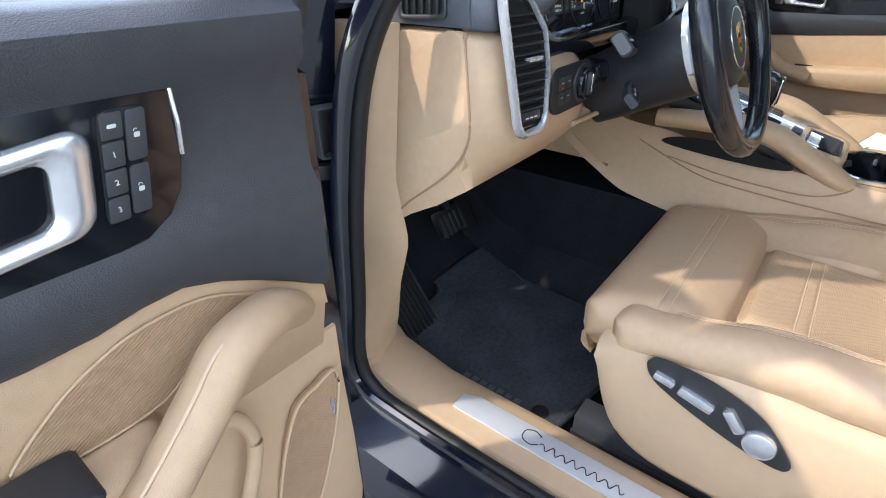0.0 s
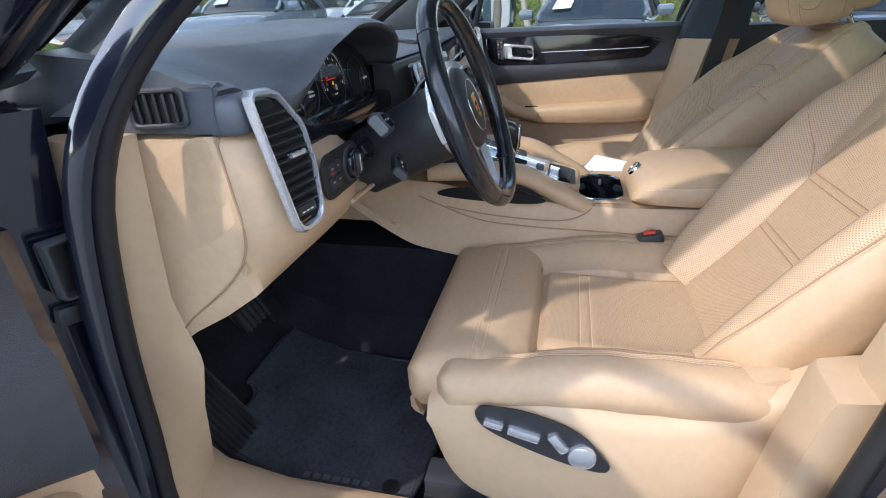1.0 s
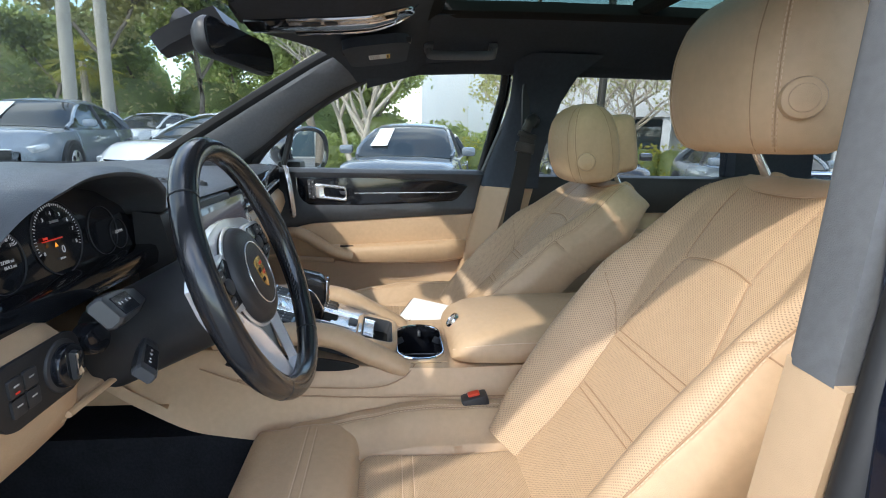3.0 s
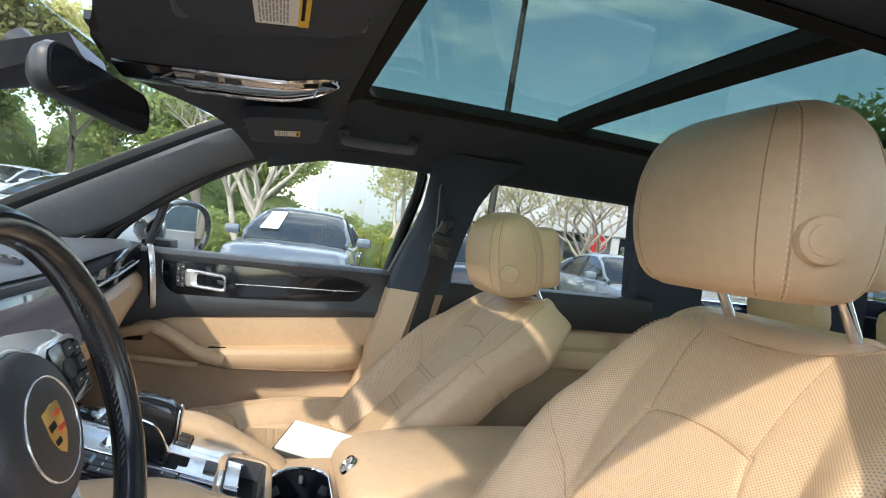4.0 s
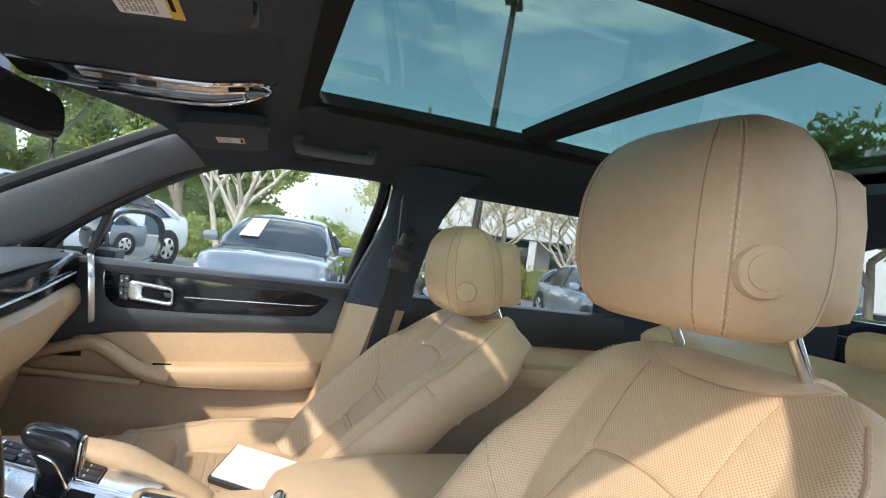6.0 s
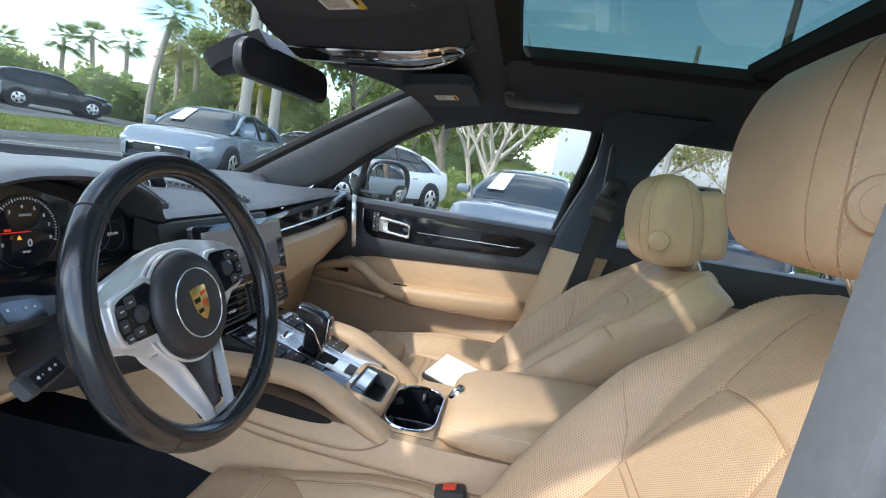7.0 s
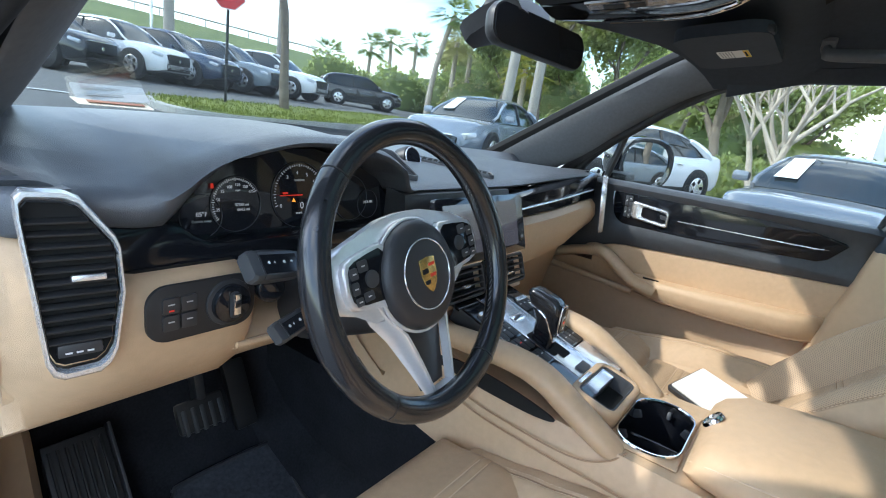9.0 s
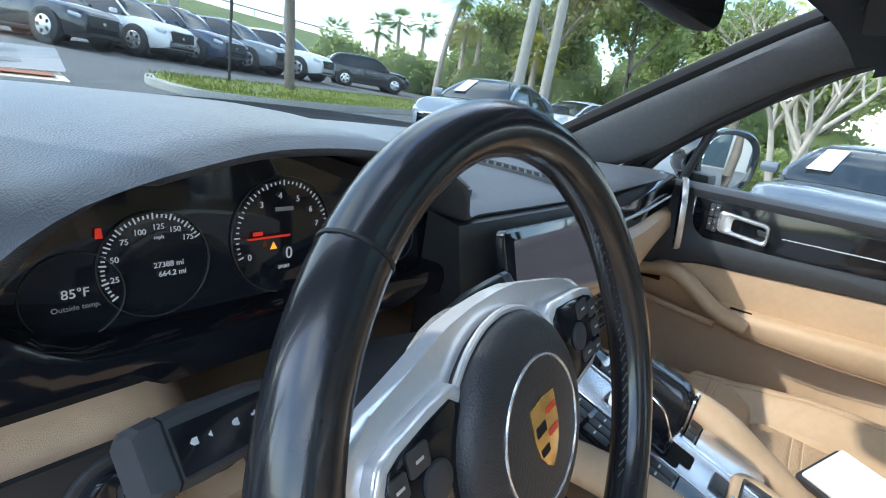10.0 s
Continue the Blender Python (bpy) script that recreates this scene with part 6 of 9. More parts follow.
# the front seats' backrest: half width, outer piping, start of the roll, depth and height of the roll, all by height along it
BACK_HALF = [(0, 0.176), (0.05, 0.194), (0.15, 0.207), (0.28, 0.212), (0.34, 0.209), (0.40, 0.202), (0.46, 0.200), (0.52, 0.192), (0.56, 0.172), (0.585, 0.142), (0.598, 0.105), (0.606, 0.06)]
BACK_PIPING = [(0, 0.156), (0.08, 0.174), (0.17, 0.188), (0.28, 0.196), (0.36, 0.194), (0.44, 0.186), (0.51, 0.174), (0.56, 0.148), (0.585, 0.118), (0.598, 0.084), (0.606, 0.046)]
BACK_INNER = [(0, 0.095), (0.17, 0.100), (0.27, 0.108), (0.36, 0.125), (0.45, 0.125), (0.53, 0.115), (0.585, 0.085), (0.606, 0.03)]
BACK_BASE = [(0, 0.006), (0.10, -0.002), (0.27, -0.004), (0.42, 0.003), (0.50, 0.002), (0.54, -0.004), (0.57, -0.015), (0.59, -0.031), (0.606, -0.056)]
BACK_ROLL = [(0, 0.045), (0.08, 0.060), (0.20, 0.067), (0.30, 0.060), (0.36, 0.050), (0.42, 0.028), (0.50, 0.010), (0.605, 0.0)]
INSERT_SIDE = [(0, 0.098), (0.167, 0.098), (0.266, 0.106), (0.30, 0.100), (0.40, 0.076), (0.421, 0.070), (0.605, 0.070)]
WEDGE = [(0.262, 0.106), (0.30, 0.128), (0.335, 0.160), (0.362, 0.190)]


def skin(rings, uvs):
    """A closed skin over rings whose points carry their own texture place."""
    b = bmesh.new()
    lay = b.loops.layers.uv.verify()
    grid = [[b.verts.new(p) for p in r] for r in rings]
    k = len(grid[0])
    for i in range(len(grid) - 1):
        for j in range(k):
            ids = ((i, j), (i, (j + 1) % k), (i + 1, (j + 1) % k), (i + 1, j))
            f = b.faces.new([grid[p][q] for p, q in ids])
            for lp, (p, q) in zip(f.loops, ids):
                lp[lay].uv = uvs[p][q]
    b.faces.new(grid[0][::-1])
    b.faces.new(grid[-1])
    return b


def dashes(line, length=0.0042, gap=0.0024, r=0.00055):
    """A run of short thread stitches along a line."""
    b = bmesh.new()
    p = [V(q) for q in line]
    acc, want = 0.0, 0.0
    start = None
    for a, c in zip(p, p[1:]):
        seg = (c - a).length
        while want <= acc + seg and seg > 1e-6:
            q = a.lerp(c, (want - acc) / seg)
            if start is None:
                start, want = q, want + length
            else:
                tube([start, (start + q) / 2, q], r, 4, bm=b)
                start, want = None, want + gap
        acc += seg
    return b


HEAD_ROWS = [(0.0, 0.096, 0.046, 0.040), (0.006, 0.110, 0.060, 0.054), (0.02, 0.120, 0.071, 0.064), (0.05, 0.128, 0.079, 0.070), (0.09, 0.131, 0.080, 0.072), (0.13, 0.128, 0.074, 0.070), (0.165, 0.118, 0.060, 0.060), (0.185, 0.103, 0.043, 0.046), (0.197, 0.081, 0.024, 0.028), (0.203, 0.048, 0.002, 0.006)]


def head_at(m, sd, angle, z, lift=0.0):
    """A spot on a headrest: angle from its side towards its front, height z."""
    hwid, f, b = soft_rows(HEAD_ROWS, z)
    ct, st = math.cos(radians(angle)), math.sin(radians(angle))
    x = hwid * math.copysign(abs(ct) ** 0.60, ct)
    y = (f if st > 0 else b) * math.copysign(abs(st) ** 0.74, st)
    return m @ V((sd * (x + lift * ct), y + lift * st + 0.045 * (z - 0.1), z))


def headrest(m):
    zs = [0, 0.002, 0.004, 0.008, 0.013, 0.02, 0.03, 0.04, 0.05, 0.06, 0.07, 0.08, 0.09, 0.10, 0.11, 0.12, 0.13, 0.14, 0.15, 0.158, 0.166, 0.173, 0.179, 0.185, 0.190, 0.194, 0.197, 0.1995, 0.2015, 0.203]
    b = loft([[head_at(m, 1, 360 * j / 110 - 0.7, z) for j in range(110)] for z in zs])
    # rear pad behind the main pad
    loft([[m @ V((x * k, y * k - 0.072, z)) for x, y in rounded(0.225, 0.075, 0.030, 6)] for k, z in ((0.80, 0.016), (0.95, 0.022), (1.0, 0.04), (1.0, 0.11), (0.96, 0.145), (0.85, 0.158), (0.6, 0.163))], bm=b)
    return b


drv = seat(-0.378, 0, 0, (0.176, 0.683), 33.8, (-0.088, 1.193), 2, -1, "driver_seat", "tan leather driver seat with perforated centre and power controls")
psg = seat(0.357, 0.012, 0.012, (0.203, 0.681), 42.5, (-0.150, 1.098), 9, 1, "passenger_seat", "tan leather passenger seat, its backrest reclined")

# power controls on the driver's shield
ctl = thing("seat_switch_panel", (-0.628, 0.42, 0.63), "black seat control panel with chrome rockers and a round switch", "switch panel")
CO = V((-0.6375, 0.425, 0.632))
part("panel", slab([(q.x, q.y) for q in curve_pts([(-0.086, 0.030, 0), (-0.088, 0.020, 0), (-0.075, 0.0, 0), (-0.03, -0.022, 0), (0.04, -0.045, 0), (0.085, -0.052, 0), (0.097, -0.046, 0), (0.094, -0.032, 0), (0.06, 0.006, 0), (0.02, 0.026, 0), (-0.03, 0.037, 0), (-0.075, 0.037, 0)], 5, True)], CO, (0, -1, 0), (0.05, 0, 1), 0.0035, 0.001), M_BLACKPL, ctl)
for y, z, ln, tl, rt in ((0.487, 0.645, 0.028, 0.012, 12), (0.445, 0.634, 0.046, 0.015, 14)):
    part("rocker", box((-0.6445, y, z), (0.010, ln, tl), 0.004, (rt, 0, 0)), M_SATIN, ctl, "chrome rocker switch")
part("lever", box((-0.646, 0.398, 0.628), (0.012, 0.014, 0.034), 0.004, (-38, 0, 0)), M_SATIN, ctl, "chrome tilt switch")
part("dial", disc((-0.640, 0.365, 0.607), (-1, 0, 0.05), 0.0195, 0.011, 30, 0.004), M_SATIN, ctl, "round chrome lumbar switch")

# seat belt buckle
bk = thing("belt_buckle", (-0.186, 0.235, 0.70), "black seat belt buckle with a red release button", "belt buckle")
part("body", box((-0.164, 0.226, 0.701), (0.030, 0.050, 0.078), 0.007, (-14, 0, 0)), M_BLACKPL, bk)
part("button", box((-0.164, 0.235, 0.739), (0.014, 0.022, 0.010), 0.003, (-14, 0, 0)), M_RED, bk, "red release button")
part("stalk", box((-0.168, 0.216, 0.61), (0.012, 0.03, 0.18), 0.003, (-8, 0, 0)), M_BLACKPL, bk)

# seat belt on the far pillar
sb = thing("seat_belt", (0.66, -0.03, 1.2), "black seat belt hanging from its pillar loop", "seat belt")
part("guide", tube(curve_pts([(0.575, -0.062, 1.255), (0.560, -0.048, 1.262), (0.548, -0.032, 1.250), (0.545, -0.022, 1.228)], 5), [0.012] * 5 + [0.013] * 6 + [0.010] * 5, 10, squash=1.6), M_BLACKPL, sb, "black plastic belt guide")
part("guide_slot", box((0.556, -0.030, 1.216), (0.014, 0.060, 0.016), 0.005, (14, 0, 0)), M_BLACKPL, sb)
part("guide_rail", slab(rounded(0.05, 0.19, 0.02, 5), (0.600, -0.045, 1.285), (0.35, -0.94, 0), (0.12, 0, 1), -0.008), M_DARKGREY, sb, "dark height adjuster cover")
for dy_, tone in ((0.0, M_RUBBER),):
    part("webbing", loft([[V((x - 0.001, y + h, z)) + V((t, 0, 0)) for t, h in ((0, -0.023), (0, 0.023), (0.0025, 0.023), (0.0025, -0.023))] for x, y, z in ((0.552, -0.030, 1.215), (0.556, -0.020, 1.12), (0.560, -0.006, 1.03), (0.566, 0.008, 0.94), (0.575, 0.02, 0.85), (0.585, 0.03, 0.70))]), tone, sb, "black woven webbing")
part("tongue", box((0.552, -0.024, 1.178), (0.010, 0.062, 0.030), 0.004, (10, 0, 0)), M_BLACKPL, sb, "black belt tongue holder")

# rear bench
rb = thing("rear_bench", (0, -0.85, 0.4), "tan leather rear bench seat with headrests", "rear seat")
part("cushion", box((0, -0.70, 0.62), (1.24, 0.50, 0.20), 0.05, (6, 0, 0)), M_LEATHER, rb)
part("backrest", box((0, -1.06, 0.80), (1.24, 0.16, 0.60), 0.05, (-20, 0, 0)), M_LEATHER, rb)
for x in (-0.40, 0.0, 0.40):
    part("headrest", box((x, -1.175, 1.115), (0.25, 0.09, 0.12), 0.04, (-12, 0, 0)), M_LEATHER, rb)

# ---------------- centre console ----------------
con = thing("centre_console", (0, 0.4, 0.5), "tan leather centre console with grab handles, shifter and cup holder", "console")
body = []
for y, ztop, hwid in ((1.02, 0.94, 0.150), (0.94, 0.90, 0.150), (0.87, 0.86, 0.151), (0.80, 0.838, 0.152), (0.74, 0.826, 0.152), (0.68, 0.822, 0.152), (0.60, 0.806, 0.150), (0.50, 0.790, 0.148), (0.42, 0.782, 0.146), (0.36, 0.778, 0.146), (0.25, 0.778, 0.150), (0.10, 0.782, 0.152), (-0.10, 0.78, 0.150), (-0.30, 0.76, 0.145)):
    zlo = lerp_rows([(-0.3, 0.45), (0.3, 0.60), (0.5, 0.648), (0.63, 0.66), (0.75, 0.688), (0.86, 0.755), (0.94, 0.83), (1.02, 0.90)], y)[0]
    body.append([(-hwid + 0.02, y, zlo), (-hwid - 0.014, y, zlo), (-hwid - 0.006, y, max(0.70, zlo + 0.02)), (-hwid, y, 0.732), (-hwid + 0.006, y, ztop - 0.02), (-hwid + 0.018, y, ztop), (hwid - 0.018, y, ztop), (hwid - 0.006, y, ztop - 0.02), (hwid, y, 0.732), (hwid + 0.006, y, max(0.70, zlo + 0.02)), (hwid + 0.014, y, zlo), (hwid - 0.02, y, zlo)])
body = [list(c) for c in zip(*[curve_pts(line, 3) for line in zip(*body)])]
HX0, HX1, HY0, HY1 = -0.107, 0.083, 0.279, 0.379


def body_at(y):
    """The console's cross-section at y."""
    for r, q in zip(body, body[1:]):
        if q[0].y <= y <= r[0].y:
            k = (r[0].y - y) / (r[0].y - q[0].y)
            return [V(a_).lerp(V(b_), k) for a_, b_ in zip(r, q)]


fr_, rr_ = [r for r in body if r[0].y > HY1 + 0.002] + [body_at(HY1)], [body_at(HY0)] + [r for r in body if r[0].y < HY0 - 0.002]
part("body", loft(fr_), M_LEATHER, con, "tan leather console front", 50)
part("body", loft(rr_), M_LEATHER, con, "tan leather console rear", 50)
lft, rgt = [], []
for y in (HY1, 0.35, 0.31, HY0):
    q = body_at(y)
    zt = q[5].z
    lft.append([*q[:6], V((HX0, y, zt)), V((HX0, y, 0.62))])
    rgt.append([V((HX1, y, 0.62)), V((HX1, y, zt)), *q[6:]])
part("body_side", loft(lft), M_LEATHER, con, "tan leather console side", 50)
part("body_side", loft(rgt), M_LEATHER, con, "tan leather console side", 50)
part("tunnel", loft([[(-0.135, y, 0.40), (-0.14, y, 0.66), (0.14, y, 0.66), (0.135, y, 0.40)] for y in (-0.28, 0.3, 1.16)]), M_CARPET, con, "black carpeted tunnel side")
for sx in (-1, 1):
    part("side_seam", tube(curve_pts([(sx * 0.158, 0.72, 0.80), (sx * 0.156, 0.60, 0.752), (sx * 0.153, 0.50, 0.738), (sx * 0.1535, 0.36, 0.733), (sx * 0.1545, 0.16, 0.730), (sx * 0.152, -0.1, 0.728)], 6), 0.0014, 5), M_SEAM, con)
    # grab handle: leaves the dash side, runs back and bends down into the console
    g = curve_pts([(sx * 0.135, 0.70, 0.846), (sx * 0.128, 0.62, 0.848), (sx * 0.122, 0.545, 0.848), (sx * 0.118, 0.49, 0.838), (sx * 0.116, 0.44, 0.812), (sx * 0.114, 0.385, 0.782), (sx * 0.112, 0.36, 0.765)], 6)
    part("grab_handle", tube(g, [0.0225 + 0.004 * math.sin(i / len(g) * 3.1) for i in range(len(g))], 16, squash=0.80), M_LEATHER, con, "padded tan grab handle")
    # solid body here: a flush dark slab paints the shaded opening below the handle
    part("grab_gap_shade", slab([(p_.x, p_.y) for p_ in curve_pts([(-0.13, 0.004, 0), (-0.08, 0.014, 0), (0.0, 0.018, 0), (0.07, 0.012, 0), (0.105, -0.004, 0), (0.06, -0.010, 0), (-0.03, -0.010, 0), (-0.10, -0.006, 0)], 4, True)] if sx > 0 else [(-p_.x, p_.y) for p_ in curve_pts([(-0.13, 0.004, 0), (-0.08, 0.014, 0), (0.0, 0.018, 0), (0.07, 0.012, 0), (0.105, -0.004, 0), (0.06, -0.010, 0), (-0.03, -0.010, 0), (-0.10, -0.006, 0)], 4, True)][::-1], (sx * 0.1475, 0.575, 0.800), (0, sx, 0.07 * sx), (0, 0, 1), 0.0035), M_MATTBLACK, con, "flat dark patch painted as the shaded gap under the grab handle")
    part("grab_foot_seam", tube(curve_pts([(sx * 0.152, 0.66, 0.775), (sx * 0.152, 0.55, 0.758), (sx * 0.151, 0.42, 0.752), (sx * 0.140, 0.365, 0.765), (sx * 0.12, 0.342, 0.782)], 6), 0.0013, 5), M_SEAM, con)


def top_panel(poly, lift, depth, name, material, parent, label="", bevel=0.0015):
    """A piece on the sloping console deck: x across, second number metres from its rear end forward."""
    u, v = V((1, 0, 0)), V((0, 0.955, 0.296)).normalized()
    o = V((0.0, 0.425, 0.806)) + u.cross(v) * lift
    return part(name, slab(poly, o, u, v, depth, bevel), material, parent, label)


def deck(x, s, lift=0.0):
    u, v = V((1, 0, 0)), V((0, 0.955, 0.296)).normalized()
    return V((0, 0.425, 0.806)) + u * x + v * s + u.cross(v) * lift


top_panel([(-0.098, -0.002), (0.098, -0.002), (0.098, 0.27), (-0.098, 0.27)], -0.03, 0.030, "deck", M_DARKGREY, con, "dark control deck")
for x0, x1 in ((-0.096, -0.040), (0.040, 0.096)):
    top_panel([(x0, 0.085), (x1, 0.085), (x1, 0.255), (x0, 0.255)], 0.0005, 0.004, "glass_panel", M_GLOSS, con, "gloss black control panel")
    for i in range(12):
        kx_, ks_ = x0 + 0.012 + 0.0165 * (i % 3), 0.103 + 0.036 * (i // 3)
        top_panel(rounded(0.0145, 0.031, 0.002, 2, kx_, ks_), 0.0042, 0.0012, "touch_key", M_BLACKPL, con, bevel=0.0005)
    for i in range(12):
        top_panel(rounded(0.0065, 0.0022, 0.0005, 1, x0 + 0.012 + 0.0165 * (i % 3), 0.106 + 0.036 * (i // 3)), 0.0056, 0.0003, "symbol", M_REDLIT if (i == 4 and x0 < 0) else M_MARK, con, bevel=0)
    top_panel([(x0, 0.0), (x1, 0.0), (x1, 0.083), (x0, 0.083)], 0.0005, 0.003, "side_plate", M_SATIN if x0 > 0 else M_GLOSS, con, "flat plate beside the shifter")
for x in (-0.037, 0.037):
    top_panel([(x - 0.0022, -0.002), (x + 0.0022, -0.002), (x + 0.0022, 0.265), (x - 0.0022, 0.265)], 0.001, 0.005, "rail", M_CHROME, con, "chrome rail")
top_panel([(-0.033, 0.0), (0.033, 0.0), (0.033, 0.26), (-0.033, 0.26)], 0.0005, 0.003, "centre_plate", M_SATIN, con, "satin aluminium centre plate")
top_panel(rounded(0.030, 0.055, 0.004, 3, 0, 0.105), 0.0036, 0.001, "shift_gate", M_MATTBLACK, con, "dark shift slot", 0.0)
top_panel(rounded(0.034, 0.018, 0.003, 3, 0, 0.045), 0.0036, 0.004, "park_key", M_DARKGREY, con)
top_panel(rounded(0.04, 0.014, 0.003, 3, 0.0, 0.19), 0.0036, 0.003, "start_key", M_CHROME, con)
for x in (-0.068, 0.068):
    top_panel(rounded(0.035, 0.010, 0.003, 3, x, 0.225), 0.0046, 0.006, "climate_rocker", M_SATIN, con, "satin rocker switch")
top_panel([(-0.10, 0.258), (0.10, 0.258), (0.10, 0.30), (-0.10, 0.30)], -0.004, 0.006, "climate_strip", M_GLOSS, con)

# open tray behind the shifter
tray = thing("console_tray", (0, 0.395, 0.80), "open black storage tray with a tan rim", "tray")
TU, TV = V((1, 0, 0)), V((0, 0.97, 0.24)).normalized()
TO = V((-0.012, 0.418, 0.803))
TW = TU.cross(TV)
tray_at = lambda q, h: [TO + TU * x + TV * y + TW * h for x, y in q]
ro, ri, rw_ = rounded(0.152, 0.086, 0.028, 6), rounded(0.122, 0.062, 0.012, 6), rounded(0.114, 0.056, 0.010, 6)
part("rim", loft([tray_at(ro, -0.020), tray_at(ro, 0.003), tray_at(scaled(ro, 0.975, 0, 0), 0.010), tray_at(scaled(ro, 0.93, 0, 0), 0.0125), tray_at(scaled(ri, 1.03, 0, 0), 0.0115), tray_at(ri, 0.006), tray_at(ri, -0.020)], caps=False, wrap=True), M_LEATHER, tray, "padded tan tray rim", 60)
part("inner_rim", loft([tray_at(ri, -0.018), tray_at(scaled(ri, 0.995, 0, 0), 0.010), tray_at(scaled(rw_, 1.01, 0, 0), 0.010), tray_at(rw_, 0.004), tray_at(scaled(rw_, 0.97, 0, 0), -0.018)], caps=False, wrap=True), M_DARKGREY, tray, "dark grey plastic liner")
part("well", slab(scaled(ri, 0.96, 0, 0), TO - TW * 0.0185, TU, TV, 0.0015), M_MATTBLACK, tray)
part("plate", slab(rounded(0.050, 0.006, 0.001, 2, -0.020, 0.036), TO + TW * 0.009, TU, TV, 0.004, 0.001), M_SATIN, tray, "satin plate with a small key")

# shifter
shf = thing("gear_shifter", deck(0, 0.105), "black leather and chrome gear shifter", "gear lever")
SHX = -0.014


def knob_ring(wx, y0, y1, z, lean=0.0):
    """A rounded section of the shift knob between y0 and y1."""
    return [V((SHX + x, (y0 + y1) / 2 + y, z + lean * y)) for x, y in rounded(wx, y1 - y0, min(wx, y1 - y0) * 0.32, 5)]


part("knob", loft([knob_ring(0.022, 0.524, 0.556, 0.864), knob_ring(0.026, 0.520, 0.557, 0.872), knob_ring(0.029, 0.517, 0.561, 0.888, 0.05), knob_ring(0.033, 0.515, 0.570, 0.903, 0.15), knob_ring(0.037, 0.514, 0.578, 0.914, 0.22), knob_ring(0.038, 0.515, 0.582, 0.924, 0.25), knob_ring(0.035, 0.519, 0.579, 0.9315, 0.25), knob_ring(0.026, 0.527, 0.570, 0.936, 0.25)]), M_WHEEL, shf, "black leather knob", 60)
part("stem", loft([[V((SHX + x * k, y, z)) for x, y in ((-0.015, 0.528), (-0.015, 0.556), (-0.010, 0.560), (0.010, 0.560), (0.015, 0.556), (0.015, 0.528), (0.010, 0.524), (-0.010, 0.524))] for k, z in ((1.15, 0.830), (0.95, 0.85), (0.85, 0.88))]), M_GLOSS, shf, "gloss black stem", 40)
for sx in (-1, 1):
    part("chrome_edge", tube(curve_pts([(SHX + sx * 0.0185, 0.574, 0.914), (SHX + sx * 0.0180, 0.556, 0.908), (SHX + sx * 0.0160, 0.540, 0.897), (SHX + sx * 0.0140, 0.530, 0.878), (SHX + sx * 0.0115, 0.524, 0.862)], 5), 0.0021, 8), M_CHROME, shf, "chrome edging")
part("boot", slab(rounded(0.040, 0.062, 0.010), (SHX, 0.540, 0.842), (1, 0, 0), (0, 0.955, 0.296), 0.004, 0.0015), M_MATTBLACK, shf, "black shifter boot")
part("back_plate", slab(rounded(0.026, 0.054, 0.007), (SHX, 0.5162, 0.898), (1, 0, 0), (0, -0.04, 1), 0.0025, 0.001), M_CHROME, shf, "chrome framed grip plate")
part("plate_inset", slab(rounded(0.021, 0.048, 0.005), (SHX, 0.5140, 0.898), (1, 0, 0), (0, -0.04, 1), 0.0020, 0.0006), M_GLOSS, shf, "gloss black inset")
for i, mt in enumerate((M_MARK, M_MARK, M_REDLIT, M_MARK)):
    part("mark", slab(rounded(0.005, 0.004, 0.0006, 1), (SHX, 0.5118, 0.914 - 0.010 * i), (1, 0, 0), (0, -0.04, 1), 0.0004), mt, shf)

# cup holder: a deep glossy black well under a thin chrome rim
CU, CV = V((1, 0.0, 0)), V((0, 1, 0.0))
CC = V((-0.012, 0.329, 0.7800))
cup = thing("cup_holder", CC, "deep black cup holder with grey fingers and a thin chrome rim", "cup holder")
sq = rounded(0.178, 0.092, 0.043, 10)
part("rim", frame_ring(scaled(sq, 1.045, 0, 0), scaled(sq, 0.975, 0, 0), CC + V((0, 0, 0.0015)), CU, CV, 0.0045), M_CHROME, cup, "thin chrome rim")
rim_out = []
for x, y in sq:
    k = max(abs(x) / 0.0955, abs(y) / 0.0505)
    rim_out.append((x / k, y / k))
part("collar", frame_ring(rim_out, scaled(sq, 0.99, 0, 0), CC - V((0, 0, 0.0015)), CU, CV, 0.003), M_LEATHER, cup, "tan leather collar")
part("well", loft([[CC + V((x * k, y * k, z)) for x, y in sq] for k, z in ((0.985, 0.001), (0.97, -0.02), (0.93, -0.06), (0.86, -0.078), (0.3, -0.080))], caps=False), M_GLOSS, cup, "gloss black cup well")
part("well_floor", slab(scaled(sq, 0.88, 0, 0), CC - V((0, 0, 0.082)), CU, CV, 0.002), M_MATTBLACK, cup)
part("divider", box(CC + V((0, 0, -0.050)), (0.012, 0.080, 0.05), 0.005), M_GLOSS, cup)
for x, y, a in ((-0.080, 0.004, 180), (-0.040, 0.040, 90), (0.042, 0.040, 90), (0.080, -0.004, 0), (-0.045, -0.040, -90), (0.040, -0.040, -90)):
    part("finger", box(CC + V((x, y, -0.012)), (0.016, 0.007, 0.014), 0.003, (0, 25, a)), M_DARKGREY, cup, "grey spring finger")
part("socket_ring", disc(CC + V((-0.045, 0.022, -0.045)), (-0.3, -0.9, 0.5), 0.013, 0.003, 24, 0.001, hole=0.009), M_CHROME, cup, "chrome socket ring")

